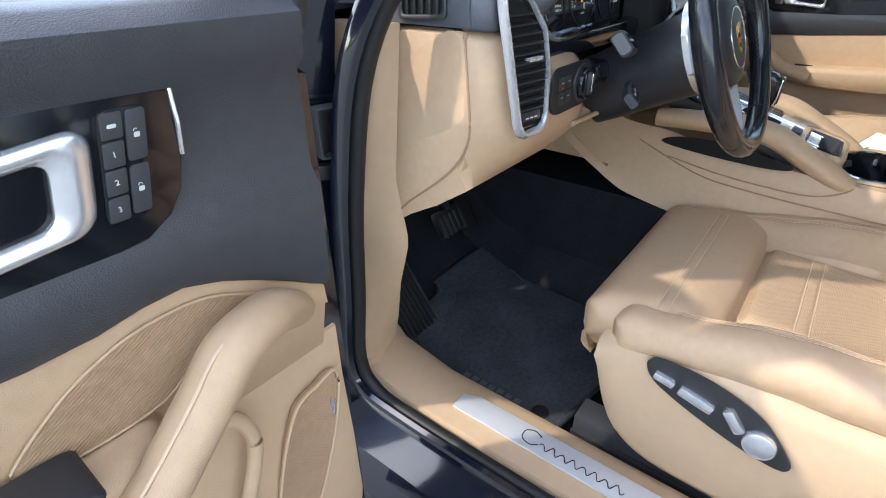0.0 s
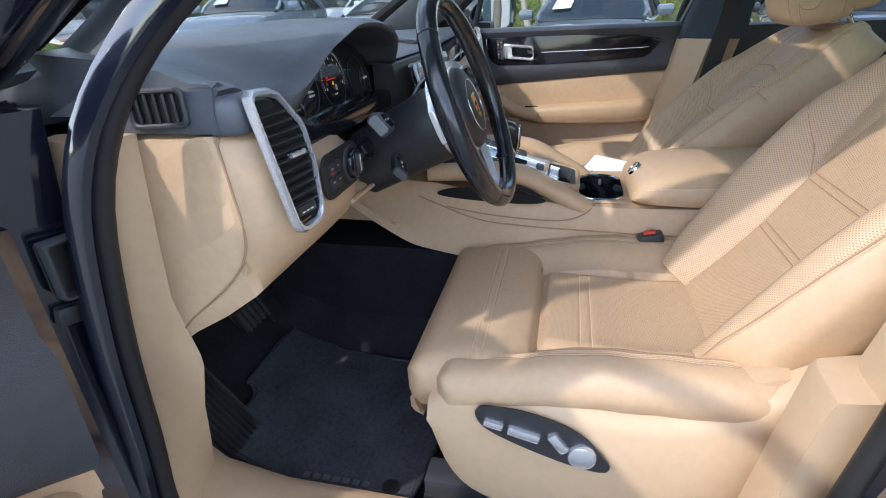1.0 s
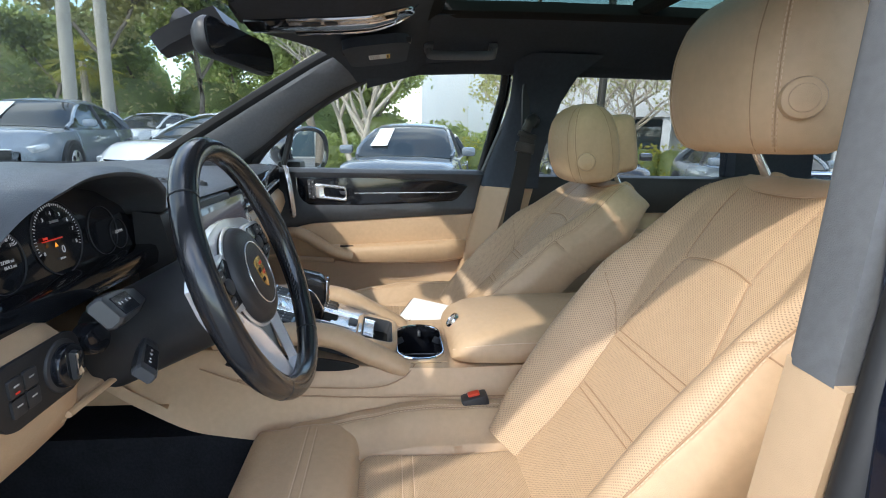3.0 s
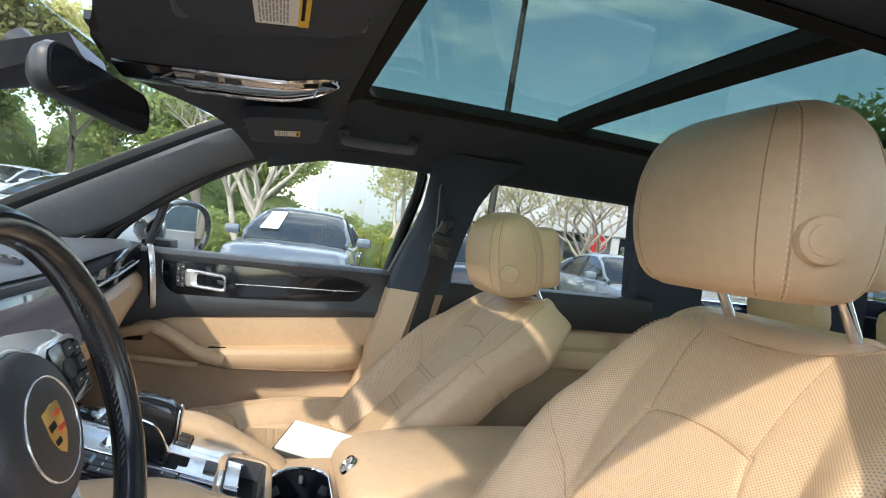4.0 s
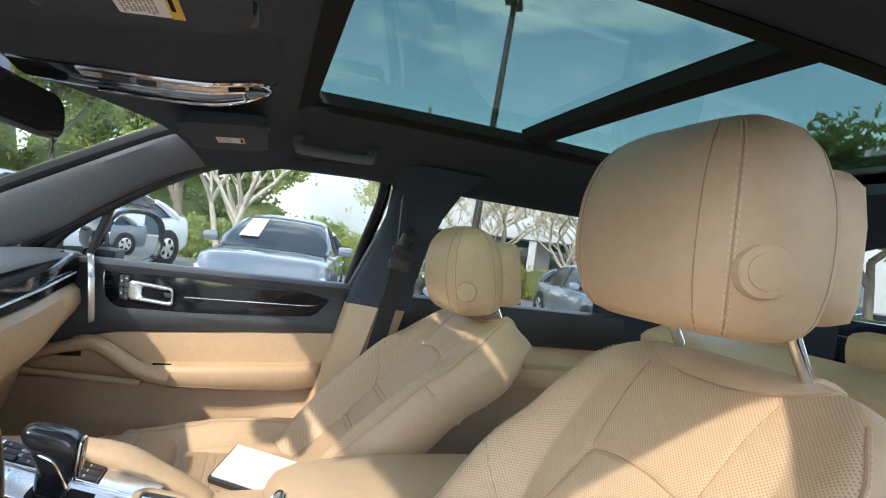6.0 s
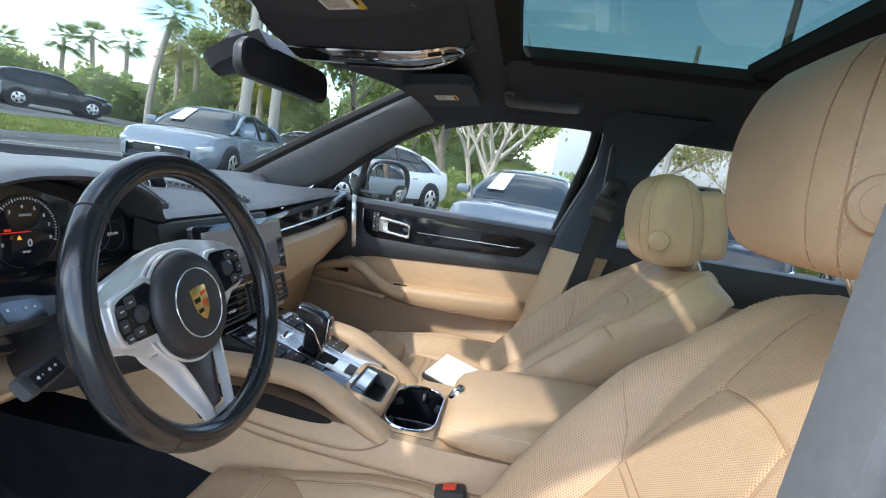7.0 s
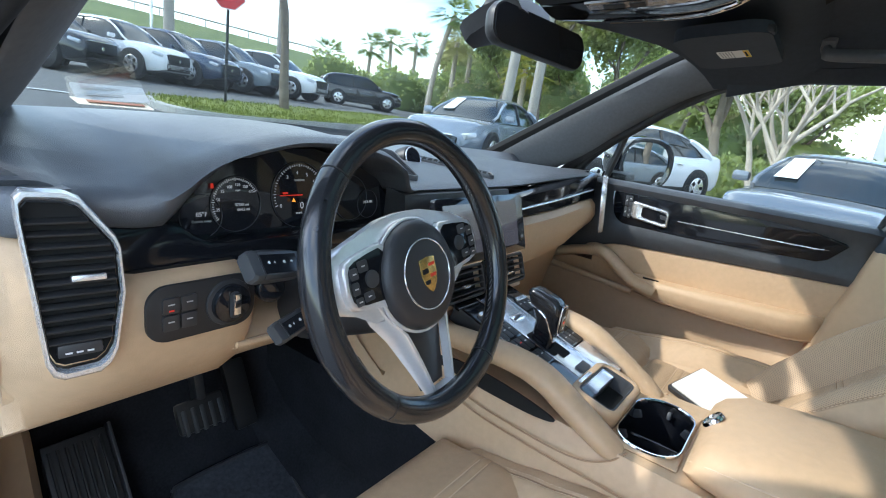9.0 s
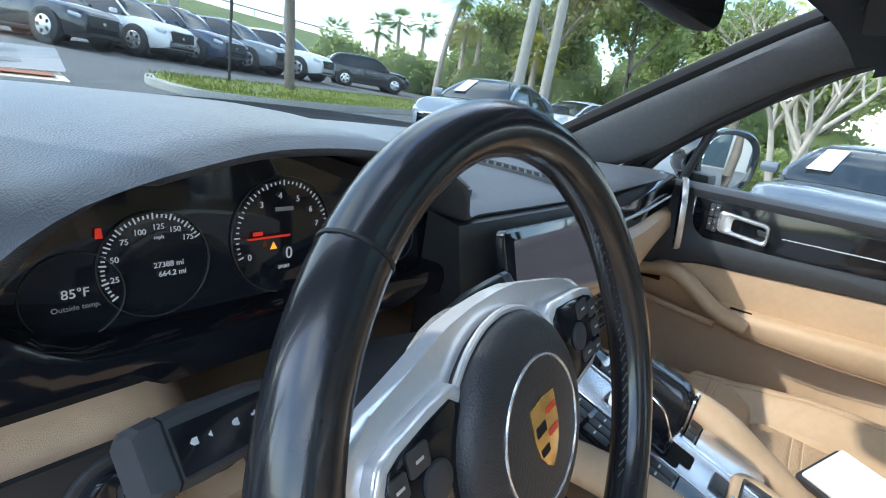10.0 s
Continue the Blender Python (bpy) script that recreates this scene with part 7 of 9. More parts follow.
# armrest lid
lid = thing("armrest_lid", (0, 0.08, 0.82), "padded tan leather armrest lid with stitched edge", "armrest")
lr = []
for y, z, hwid in ((0.272, 0.790, 0.100), (0.268, 0.808, 0.112), (0.255, 0.826, 0.122), (0.225, 0.838, 0.130), (0.15, 0.846, 0.136), (0.05, 0.848, 0.138), (-0.05, 0.849, 0.138), (-0.18, 0.848, 0.136), (-0.22, 0.835, 0.13), (-0.235, 0.80, 0.12)):
    b = 0.786
    lr.append([(-hwid, y, b), (-hwid - 0.008, y, b + (z - b) * 0.35), (-hwid + 0.004, y, b + (z - b) * 0.75), (-hwid + 0.03, y, z), (0, y, z + 0.004), (hwid - 0.03, y, z), (hwid - 0.004, y, b + (z - b) * 0.75), (hwid + 0.008, y, b + (z - b) * 0.35), (hwid, y, b)])
part("pad", loft(lr), M_LEATHER, lid, "", 60)
for off in (0, 0.007):
    part("seam_line", tube(curve_pts([(-0.134, -0.18, 0.827 - off), (-0.1375, 0.0, 0.828 - off), (-0.1345, 0.15, 0.825 - off), (-0.1265, 0.235, 0.817 - off), (-0.106, 0.269, 0.803 - off)], 8), 0.0012, 5), M_STITCH, lid)
LBO, LBV = V((-0.004, 0.2565, 0.8245)), V((0, -0.616, 0.788))
part("button_ring", frame_ring(rounded(0.034, 0.034, 0.0165, 8), rounded(0.026, 0.026, 0.0125, 8), LBO, (1, 0, 0), LBV, -0.007), M_CHROME, lid, "chrome ring round the lid button")
part("release_button", slab(rounded(0.027, 0.027, 0.013, 8), LBO, (1, 0, 0), LBV, -0.0055, 0.001), M_SATIN, lid, "satin lid button")

# folder of papers on the passenger seat
fd = thing("paper_folder", (0.40, 0.30, 0.70), "open dark folder with white sheets on the passenger seat", "folder")
FU, FV = V((0.80, -0.50, 0.38)).normalized(), V((0.55, 0.83, 0.03)).normalized()
part("cover", slab(rounded(0.095, 0.155, 0.004), (0.325, 0.285, 0.712), FU, FV, 0.012, 0.002), M_BLACKPL, fd, "dark folder cover")
part("sheet", slab(rounded(0.09, 0.148, 0.003), (0.322, 0.283, 0.725), FU, FV, 0.004), M_PAPER, fd, "white paper sheets")

# floor mat, pedals
fm = thing("floor_mat", (-0.36, 0.86, 0.372), "black velour driver floor mat with stitched border", "floor mat")
MP = [(-0.598, 0.70), (-0.590, 0.662), (-0.560, 0.645), (-0.345, 0.618), (-0.235, 0.605), (-0.205, 0.625), (-0.19, 0.90), (-0.165, 1.055), (-0.185, 1.085), (-0.375, 1.085), (-0.395, 1.075), (-0.425, 1.052), (-0.535, 1.048), (-0.558, 1.030), (-0.583, 0.86)]


def mat_z(y):
    return FLOOR_Z + 0.012 + 0.05 * max(0, (y - 0.95) / 0.13)


mp = [V((x, y, 0)) for x, y in MP]
mp = curve_pts([(x, y, 0) for x, y in MP], 4, True)
b = bmesh.new()
cen = V((-0.40, 0.86, 0))
rings = []
for k in (1.0, 1.0, 0.985, 0.7, 0.4, 0.15):
    rings.append([((cen + (p - cen) * k).x, (cen + (p - cen) * k).y, mat_z((cen + (p - cen) * k).y) + (0.006 if len(rings) else -0.006)) for p in mp])
loft(rings, bm=b)
part("carpet", b, M_MAT, fm)
part("border", tube([(p.x, p.y, mat_z(p.y) + 0.004) for p in mp], 0.0055, 8, True), M_DARKGREY, fm, "black stitched border")
M_GREYTHREAD = mat("grey_embroidery", (0.10, 0.10, 0.105), 0.6, bump=0.4, bscale=900)
for i in range(7):
    y0 = 0.858 - i * 0.020
    part("letter_bar", box((-0.567, y0, mat_z(y0) + 0.008), (0.013, 0.0135, 0.002), 0.0006), M_GREYTHREAD, fm, "raised grey letter shape")
part("fastener", disc((-0.562, 0.690, FLOOR_Z + 0.017), (0, 0, 1), 0.017, 0.003, 24, 0.001), M_RUBBER, fm, "round black mat fastener")
dp = thing("dead_pedal", (-0.56, 1.06, 0.45), "ribbed black foot rest beside the pedals", "foot rest")
part("board", box((-0.535, 1.085, 0.475), (0.10, 0.02, 0.24), 0.006, (-38, 0, 0)), M_BLACKPL, dp)
for i in range(7):
    part("rib", box((-0.575 + 0.013 * i, 1.075, 0.48), (0.005, 0.01, 0.22), 0.002, (-38, 0, 0)), M_RUBBER, dp)
part("edge", box((-0.480, 1.08, 0.478), (0.006, 0.022, 0.25), 0.002, (-38, 0, 0)), M_DARKGREY, dp)
bp = thing("brake_pedal", (-0.35, 1.08, 0.60), "ribbed black brake pedal", "pedal")
part("pad", box((-0.345, 1.075, 0.58), (0.095, 0.018, 0.062), 0.008, (-30, 0, 0)), M_RUBBER, bp)
for i in range(5):
    part("stud", box((-0.345 - 0.036 + 0.018 * i, 1.064, 0.576), (0.009, 0.008, 0.05), 0.003, (-30, 0, 0)), M_DARKGREY, bp)
part("arm", box((-0.34, 1.13, 0.70), (0.02, 0.03, 0.24), 0.006, (-20, 0, 0)), M_BLACKPL, bp)
ap = thing("accelerator_pedal", (-0.24, 1.10, 0.55), "black hinged accelerator pedal pad", "pedal")
part("pad", box((-0.235, 1.12, 0.56), (0.05, 0.018, 0.15), 0.006, (-30, 0, 0)), M_RUBBER, ap)

# ---------------- doors ----------------
def door(origin, sdir, name, label, front=0.0, win=True, hs=0.0):
    """A front door: s runs back from its front edge, n towards the cabin."""
    o = V(origin)
    S = V(sdir).normalized()
    N = S.cross(V((0, 0, 1)))
    if N.dot(V((0, 0.4, 0)) - V((o.x, o.y, 0)) + V((-0.6 if o.x < -0.85 else 0, 0, 0))) < 0:
        N = -N
    d = thing(name, o + S * 0.5 + V((0, 0, 0.5)), label, "car door")

    def P3(s, n, z):
        q = o + S * s + N * n
        return V((q.x, q.y, z))
    # painted outer skin
    sk = []
    for s, z1 in ((front - 0.03, 1.05), (0.10, 1.075), (0.4, 1.08), (0.72, 1.08), (0.80, 1.05)):
        low = 0.30 if s > 0 else 0.34
        sk.append([P3(s, 0.0, z1), P3(s, -0.03, z1 + 0.01), P3(s, -0.09, z1 - 0.01), P3(s, -0.125, 0.80), P3(s, -0.12, 0.55), P3(s, -0.10, low), P3(s, 0.0, low + 0.03)])
    part("skin", loft(sk), M_PAINT, d, "glossy black door shell")

    def edge(s):
        """Height at which the tan panel ends below the black pad."""
        bow = 0.014 * math.exp(-((s - 0.125) / 0.05) ** 2) if hs else 0.0
        return lerp_rows([(-0.2, 0.798), (-0.03, 0.846), (0.05, 0.895), (0.10, 0.910), (0.19, 0.916), (0.3, 0.924), (0.6, 0.945), (0.7, 0.948)], s)[0] + bow
    # black upper pad
    up = []
    for s, e in ((front - 0.005, 0.010), (front, 0.0), (0.03, 0.0), (0.06, 0.0), (0.09, 0.0), (0.12, 0.0), (0.15, 0.0), (0.18, 0.0), (0.22, 0.0), (0.45, 0.0), (0.66, 0.0), (0.70, 0.004), (0.705, 0.012)):
        zb = edge(s) + 0.002
        dz = -0.018 if hs else 0.0
        up.append([P3(s, -0.02, 1.085 - dz), P3(s, 0.004, 1.098 - dz - e), P3(s, 0.030 - e, 1.094 - dz - e), P3(s, 0.043 - e, 1.084 - dz - e), P3(s, 0.040 - e, 1.072), P3(s, 0.030 - e, 1.062), P3(s, 0.030 - e, 0.985), P3(s, 0.038 - e, 0.970), P3(s, 0.034 - e, zb + 0.012), P3(s, 0.026 - e, zb), P3(s, -0.02, zb)])
    part("upper_pad", loft(up), M_PADSHADE, d, "grained black door top pad", 50)
    # gloss trim
    q = [(0.060 + hs, 1.066), (0.2, 1.069), (0.40, 1.069), (0.55, 1.062), (0.625, 1.048), (0.632, 1.042), (0.60, 1.002), (0.58, 0.992), (0.4, 0.982), (0.20, 0.972), (0.125 + hs, 0.972), (0.098 + hs, 0.977), (0.080 + hs, 0.988), (0.069 + hs, 1.003), (0.063 + hs, 1.025)]
    part("trim_end", tube([P3(0.060 + hs, 0.034, 1.066), P3(0.061 + hs, 0.036, 1.045), P3(0.063 + hs, 0.035, 1.025)], 0.0016, 6), M_SATIN, d, "chrome trim end")
    flip = (S.cross(V((0, 0, 1))) - N).length > 0.1
    def sl(poly, n0, dep, nm, material, par, lab="", bev=0.0):
        pl = [(s - 0.0, z - 1.0) for s, z in poly]
        area = sum(a[0] * b[1] - b[0] * a[1] for a, b in zip(pl, pl[1:] + pl[:1]))
        if area < 0:
            pl = pl[::-1]
        if flip:
            pl = [(-a, b) for a, b in pl][::-1]
            return part(nm, slab(pl, P3(0, n0, 1.0), -S, (0, 0, 1), dep, bev), material, par, lab)
        return part(nm, slab(pl, P3(0, n0, 1.0), S, (0, 0, 1), dep, bev), material, par, lab)
    sl(q, 0.029, 0.006, "trim_panel", M_GLOSS, d, "gloss black lacquer trim", 0.002)
    sl([(0.25, 1.0175), (0.57, 1.0237), (0.60, 1.026), (0.57, 1.0212), (0.25, 1.0150)], 0.034, 0.003, "trim_line", M_SATIN, d, "thin chrome line")
    # handle: thick chrome loop round a dark scoop, with a lever inside
    oo, ii = (rounded(0.114, 0.060, 0.013, 5, 0.183 + hs, 1.026), rounded(0.084, 0.038, 0.009, 5, 0.190 + hs, 1.026)) if hs else (rounded(0.106, 0.050, 0.010, 5, 0.172, 1.024), rounded(0.070, 0.030, 0.008, 5, 0.184, 1.024))
    sh_ = 0.21 if hs else 0.06
    tilt = lambda q: [(a_ - sh_ * (b_ - 1.026) - 0.25 * hs, b_ - 0.10 * (a_ - 0.12 - hs)) for a_, b_ in q]
    lean = lambda q: [(a_ - sh_ * (b_ - 1.026), b_) for a_, b_ in q]
    oo, ii = tilt(oo), tilt(ii)
    mi = [(a_[0] * 0.45 + c_[0] * 0.55, a_[1] * 0.45 + c_[1] * 0.55) for a_, c_ in zip(oo, ii)]
    m0 = [(a_[0] * 0.85 + c_[0] * 0.15, a_[1] * 0.85 + c_[1] * 0.15) for a_, c_ in zip(oo, ii)]
    lay = lambda q, n: [P3(a_, n, b_) for a_, b_ in q]
    h = part("handle_surround", loft([lay(oo, 0.033), lay(oo, 0.038), lay(m0, 0.042), lay(mi, 0.043), lay(ii, 0.039), lay(ii, 0.033)], True, False, None, wrap=True), M_SATIN, d, "satin chrome handle surround", 60)
    sl(ii, 0.0335, 0.0012, "handle_scoop", M_BLACKPL, d, "dark handle scoop")
    sl([(0.200 + hs, 1.024), (0.226 + hs, 1.021), (0.226 + hs, 1.010), (0.205 + hs, 1.012)], 0.035, 0.005, "handle_lever", M_DARKGREY, d, "dark lever in the scoop", 0.002)
    ks_ = 0.1085 + hs * 0.72
    kw_ = 1.24 if hs else 1.0
    sl(lean(rounded(0.0225 * kw_, 0.066, 0.006, 3, ks_, 1.028)), 0.0345, 0.003, "switch_block", M_GLOSS, d, "black memory switch block", 0.001)
    for i in range(4):
        zk = 1.0525 - 0.0162 * i
        k = sl(lean(rounded(0.0098 * kw_, 0.0148, 0.0012, 2, ks_ + 0.0053 * kw_, zk)), 0.0372, 0.0020, "memory_key", M_DARKGREY, d, "", 0.0005)
        if i:
            words(str(i), 0.0048, basis(P3(ks_ + 0.0053 * kw_ - sh_ * (zk - 1.026), 0.0394, zk), S if not flip else -S, (0, 0, 1)), M_MARK, k, "key_figure")
        else:
            sl(lean(rounded(0.005, 0.0022, 0.0005, 1, ks_ + 0.0053 * kw_, zk)), 0.0393, 0.0003, "mark", M_MARK, k)
    for i in range(2):
        zk = 1.045 - 0.0322 * i
        k = sl(lean(rounded(0.0092 * kw_, 0.0295, 0.002, 2, ks_ - 0.0056 * kw_, zk)), 0.0372, 0.0020, "lock_key", M_DARKGREY, d, "", 0.0005)
        sl(lean(rounded(0.0034, 0.0030, 0.0005, 1, ks_ - 0.0056 * kw_, zk)), 0.0393, 0.0003, "mark", M_MARK, k)
        px_ = ks_ - 0.0056 * kw_ - sh_ * (zk - 1.026)
        part("mark", tube([P3(px_ + 0.0012 * math.cos(q_), 0.0395, zk + 0.0022 + 0.0014 * math.sin(q_)) for q_ in [math.pi * j / 8 for j in range(9 if i else 7)]], 0.00028, 5), M_MARK, k)
    # tan middle and lower panels
    mid = []
    for s in (front, front + 0.02, 0.03, 0.06, 0.09, 0.12, 0.15, 0.18, 0.22, 0.30, 0.45, 0.66, 0.70):
        zb = edge(s)
        mid.append([P3(s, -0.02, zb), P3(s, 0.022, zb), P3(s, 0.024, zb - 0.02), P3(s, 0.020, 0.84), P3(s, 0.006, 0.78), P3(s, -0.02, 0.76)])
    part("tan_panel", loft(mid, uv=True), M_LEATHER, d, "tan leather door panel", 50)
    lowr = []
    for s, b in ((front - 0.02, 0.0), (front, 0.006), (0.10, 0.004), (0.3, 0.004), (0.42, 0.006), (0.50, 0.034), (0.56, 0.054), (0.62, 0.060), (0.69, 0.060), (0.70, 0.02)):
        lowr.append([P3(s, -0.02, 0.80), P3(s, 0.004, 0.79), P3(s, 0.004 + b * 0.4, 0.72), P3(s, 0.010 + b, 0.62), P3(s, 0.012 + b, 0.52), P3(s, b, 0.44), P3(s, -0.02, 0.42)])
    part("lower_panel", loft(lowr), M_TANPL, d, "tan lower door panel with map pocket", 50)
    pk = []
    for s, n1 in ((0.10, 0.02), (0.13, 0.05), (0.25, 0.070), (0.45, 0.070), (0.55, 0.055), (0.58, 0.02)):
        pk.append([P3(s, n1 - 0.012, 0.64), P3(s, n1, 0.64), P3(s, n1 + 0.006, 0.56), P3(s, n1 - 0.01, 0.47), P3(s, n1 - 0.03, 0.47)])
    part("pocket", loft(pk), M_TANPL, d, "tan map pocket wall")
    # armrest and pull handle
    ar = []
    for s, n1, z1, z0 in ((0.165, 0.03, 0.835, 0.79), (0.18, 0.06, 0.838, 0.785), (0.25, 0.072, 0.838, 0.778), (0.40, 0.074, 0.846, 0.778), (0.55, 0.070, 0.854, 0.782), (0.62, 0.055, 0.858, 0.79), (0.64, 0.03, 0.855, 0.80)):
        ar.append([P3(s, 0.0, z1), P3(s, n1 - 0.014, z1), P3(s, n1 - 0.003, z1 - 0.006), P3(s, n1, z1 - 0.018), P3(s, n1 - 0.004, z0 + 0.008), P3(s, n1 - 0.018, z0), P3(s, 0.0, z0)])
    part("armrest", loft(ar), M_LEATHER, d, "tan leather armrest", 60)
    part("armrest_seam", tube([P3(0.18, 0.061, 0.792), P3(0.25, 0.0735, 0.788), P3(0.4, 0.0755, 0.787), P3(0.55, 0.0715, 0.791), P3(0.62, 0.056, 0.798)], 0.0012, 5), M_SEAM, d)
    if not hs:
        part("coin_slot", box(P3(0.222, 0.052, 0.838), (0.008, 0.044, 0.004), 0.001), M_MATTBLACK, d, "dark slot in the armrest")
    g = curve_pts([P3(0.0, -0.006, 0.862), P3(0.02, 0.022, 0.878), P3(0.06, 0.050, 0.884), P3(0.10, 0.068, 0.872), P3(0.14, 0.074, 0.848), P3(0.18, 0.074, 0.824), P3(0.24, 0.066, 0.806)], 6)
    if hs:
        run = [(0.026, 0.012, 0.846), (0.044, 0.033, 0.866), (0.067, 0.047, 0.884), (0.093, 0.062, 0.892), (0.119, 0.070, 0.889), (0.143, 0.074, 0.868), (0.170, 0.076, 0.843), (0.198, 0.075, 0.816), (0.25, 0.066, 0.78)]
        g = curve_pts([P3(*q_) for q_ in run], 6)
        part("handle_piping", tube(curve_pts([P3(s_ + 0.013, n_ + 0.009, z_ + 0.0125) for s_, n_, z_ in run[2:8]], 6), 0.0013, 6), M_STITCH, d)
    part("pull_handle", tube(g, [0.020 + 0.002 * min(1, i / 12) for i in range(len(g))], 16, up=(0, 0, 1), squash=0.85), M_LEATHER, d, "padded tan pull handle")
    lg = curve_pts([P3(front + 0.04, 0.018, 0.80), P3(front + 0.08, 0.030, 0.826), P3((front + 0.08) * 0.4 + 0.02, 0.045, 0.862), P3(0.045, 0.052, 0.880), P3(0.07, 0.058, 0.882)], 6) if front < -0.1 else None
    if lg:
        part("handle_arch", tube(lg, [0.011 + 0.008 * i / len(lg) for i in range(len(lg))], 12), M_LEATHER, d, "tan arch in front of the pull handle")
        part("pocket_ridge", tube(curve_pts([P3(front + 0.04, 0.018, 0.80), P3(-0.03, 0.03, 0.797), P3(0.10, 0.05, 0.792), P3(0.18, 0.062, 0.79)], 5), 0.009, 10), M_TANPL, d)
    # speaker cloth field beside the pull handle
    if hs:
        field = [(q_.x, q_.y) for q_ in curve_pts([(0.046, 0.876, 0), (0.081, 0.899, 0), (0.111, 0.911, 0), (0.147, 0.912, 0), (0.177, 0.906, 0), (0.215, 0.887, 0), (0.252, 0.851, 0), (0.208, 0.842, 0), (0.157, 0.845, 0), (0.127, 0.866, 0), (0.100, 0.880, 0)], 4, True)]
        sl(field, 0.0225, 0.0035, "speaker_cloth", M_TANRIB, d, "ribbed tan speaker cloth", 0.001)
        def ribs(poly, n0, pitch, slope):
            """Fine raised ribs across a cloth field, cut to its outline."""
            bm = bmesh.new()
            lo, hi = min(z_ - slope * s_ for s_, z_ in poly), max(z_ - slope * s_ for s_, z_ in poly)
            k_ = lo + pitch * 0.5
            while k_ < hi:
                cut = []
                for (s0, z0), (s1, z1) in zip(poly, poly[1:] + poly[:1]):
                    f0, f1 = z0 - slope * s0 - k_, z1 - slope * s1 - k_
                    if f0 * f1 < 0:
                        cut.append(s0 + (s1 - s0) * f0 / (f0 - f1))
                cut.sort()
                for s0, s1 in zip(cut[::2], cut[1::2]):
                    tube([P3(s0, n0, k_ + slope * s0), P3(s1, n0, k_ + slope * s1)], pitch * 0.36, 5, bm=bm)
                k_ += pitch
            return bm
        tagged(part("cloth_ribs", ribs(scaled(field, 0.97), 0.0262, 0.0027, -0.55), M_TANRIB, d), "fine tan ribs", kind="stuff")
        part("cloth_piping", tube([P3(a_, 0.0262, b_) for a_, b_ in scaled(field, 1.02)], 0.0012, 6, True), M_LEATHER, d)
        low_ = [(q_.x, q_.y) for q_ in curve_pts([(-0.004, 0.745, 0), (0.019, 0.741, 0), (0.046, 0.732, 0), (0.066, 0.695, 0), (0.085, 0.639, 0), (0.10, 0.58, 0), (0.05, 0.57, 0), (0.012, 0.648, 0), (-0.006, 0.715, 0)], 4, True)]
        sl(low_, 0.008, 0.008, "lower_speaker_cloth", M_TANRIB, d, "ribbed tan lower speaker cloth", 0.002)
        tagged(part("cloth_ribs", ribs(scaled(low_, 0.96), 0.0163, 0.0027, -0.55), M_TANRIB, d), "fine tan ribs", kind="stuff")
        part("cloth_piping", tube([P3(a_, 0.0165, b_) for a_, b_ in scaled(low_, 1.03)], 0.0022, 6, True), M_TANPL, d)
        sl(rounded(0.004, 0.026, 0.001, 1, 0.004, 0.700), 0.0165, 0.0012, "badge", M_SATIN, d, "small satin badge")
        part("pocket_rim", tube(curve_pts([P3(0.20, 0.022, 0.800), P3(0.150, 0.026, 0.797), P3(0.123, 0.028, 0.792), P3(0.108, 0.029, 0.776), P3(0.103, 0.030, 0.748), P3(0.110, 0.030, 0.718), P3(0.125, 0.030, 0.68), P3(0.14, 0.030, 0.63), P3(0.15, 0.028, 0.56)], 6), 0.0075, 10), M_TANPL, d, "rounded tan rim of the door pocket")
        sl([(q_.x, q_.y) for q_ in curve_pts([(0.226, 0.846, 0), (0.29, 0.846, 0), (0.29, 0.856, 0), (0.226, 0.856, 0)], 4, True)], 0.030, 0.052, "window_switch_pad", M_BLACKPL, d, "gloss black window switch pad", 0.004)
    # window frame and glass
    foot_ = [P3(-0.026, -0.006, 1.09), P3(-0.020, 0.012, 1.17)] if hs else [P3(-0.14, -0.03, 1.09), P3(-0.06, 0.01, 1.155)]
    if hs:
        sl([(0.018, 1.080), (-0.030, 1.080), (-0.034, 1.115), (-0.030, 1.180), (0.03, 1.235), (0.052, 1.240), (0.036, 1.18), (0.022, 1.12)], -0.012, 0.026, "mirror_triangle", M_PADSHADE, d, "black mirror triangle", 0.008)
    fr = curve_pts([*foot_, P3(0.08, 0.038, 1.260), P3(0.20, 0.058, 1.335), P3(0.30, 0.072, 1.386), P3(0.43, 0.082, 1.417), P3(0.545, 0.085, 1.434), P3(0.68, 0.086, 1.441), P3(0.745, 0.085, 1.436), P3(0.780, 0.082, 1.410), P3(0.782, 0.074, 1.36), P3(0.765, 0.058, 1.28), P3(0.735, 0.040, 1.20), P3(0.695, 0.015, 1.09)], 6)
    part("window_frame", tube(fr, 0.017, 8, up=tuple(N)), M_BLACKPL, d, "black window frame")
    part("quarter_post", tube([P3(0.010, 0.0, 1.085), P3(0.062, 0.028, 1.262)], 0.010, 8), M_BLACKPL, d, "black quarter light post")
    if win:
        rg = []
        top = [(-0.10, 1.12), (0.0, 1.20), (0.10, 1.28), (0.20, 1.35), (0.32, 1.404), (0.46, 1.425), (0.6, 1.43), (0.74, 1.43), (0.79, 1.39)]
        for s, z in top:
            rg.append([P3(s, -0.010, 1.07), P3(s, -0.010 + 0.08 * (z - 1.07) / 0.36, z), P3(s, -0.014 + 0.08 * (z - 1.07) / 0.36, z), P3(s, -0.014, 1.07)])
        g_ = part("window_pane", loft(rg), M_PANE, d, "clear window glass")
    # outside mirror
    mt_ = radians(25)
    ma, mb, mo = N * math.cos(mt_) - S * math.sin(mt_), S * math.cos(mt_) + N * math.sin(mt_), P3(0.065, -0.195, 1.150)

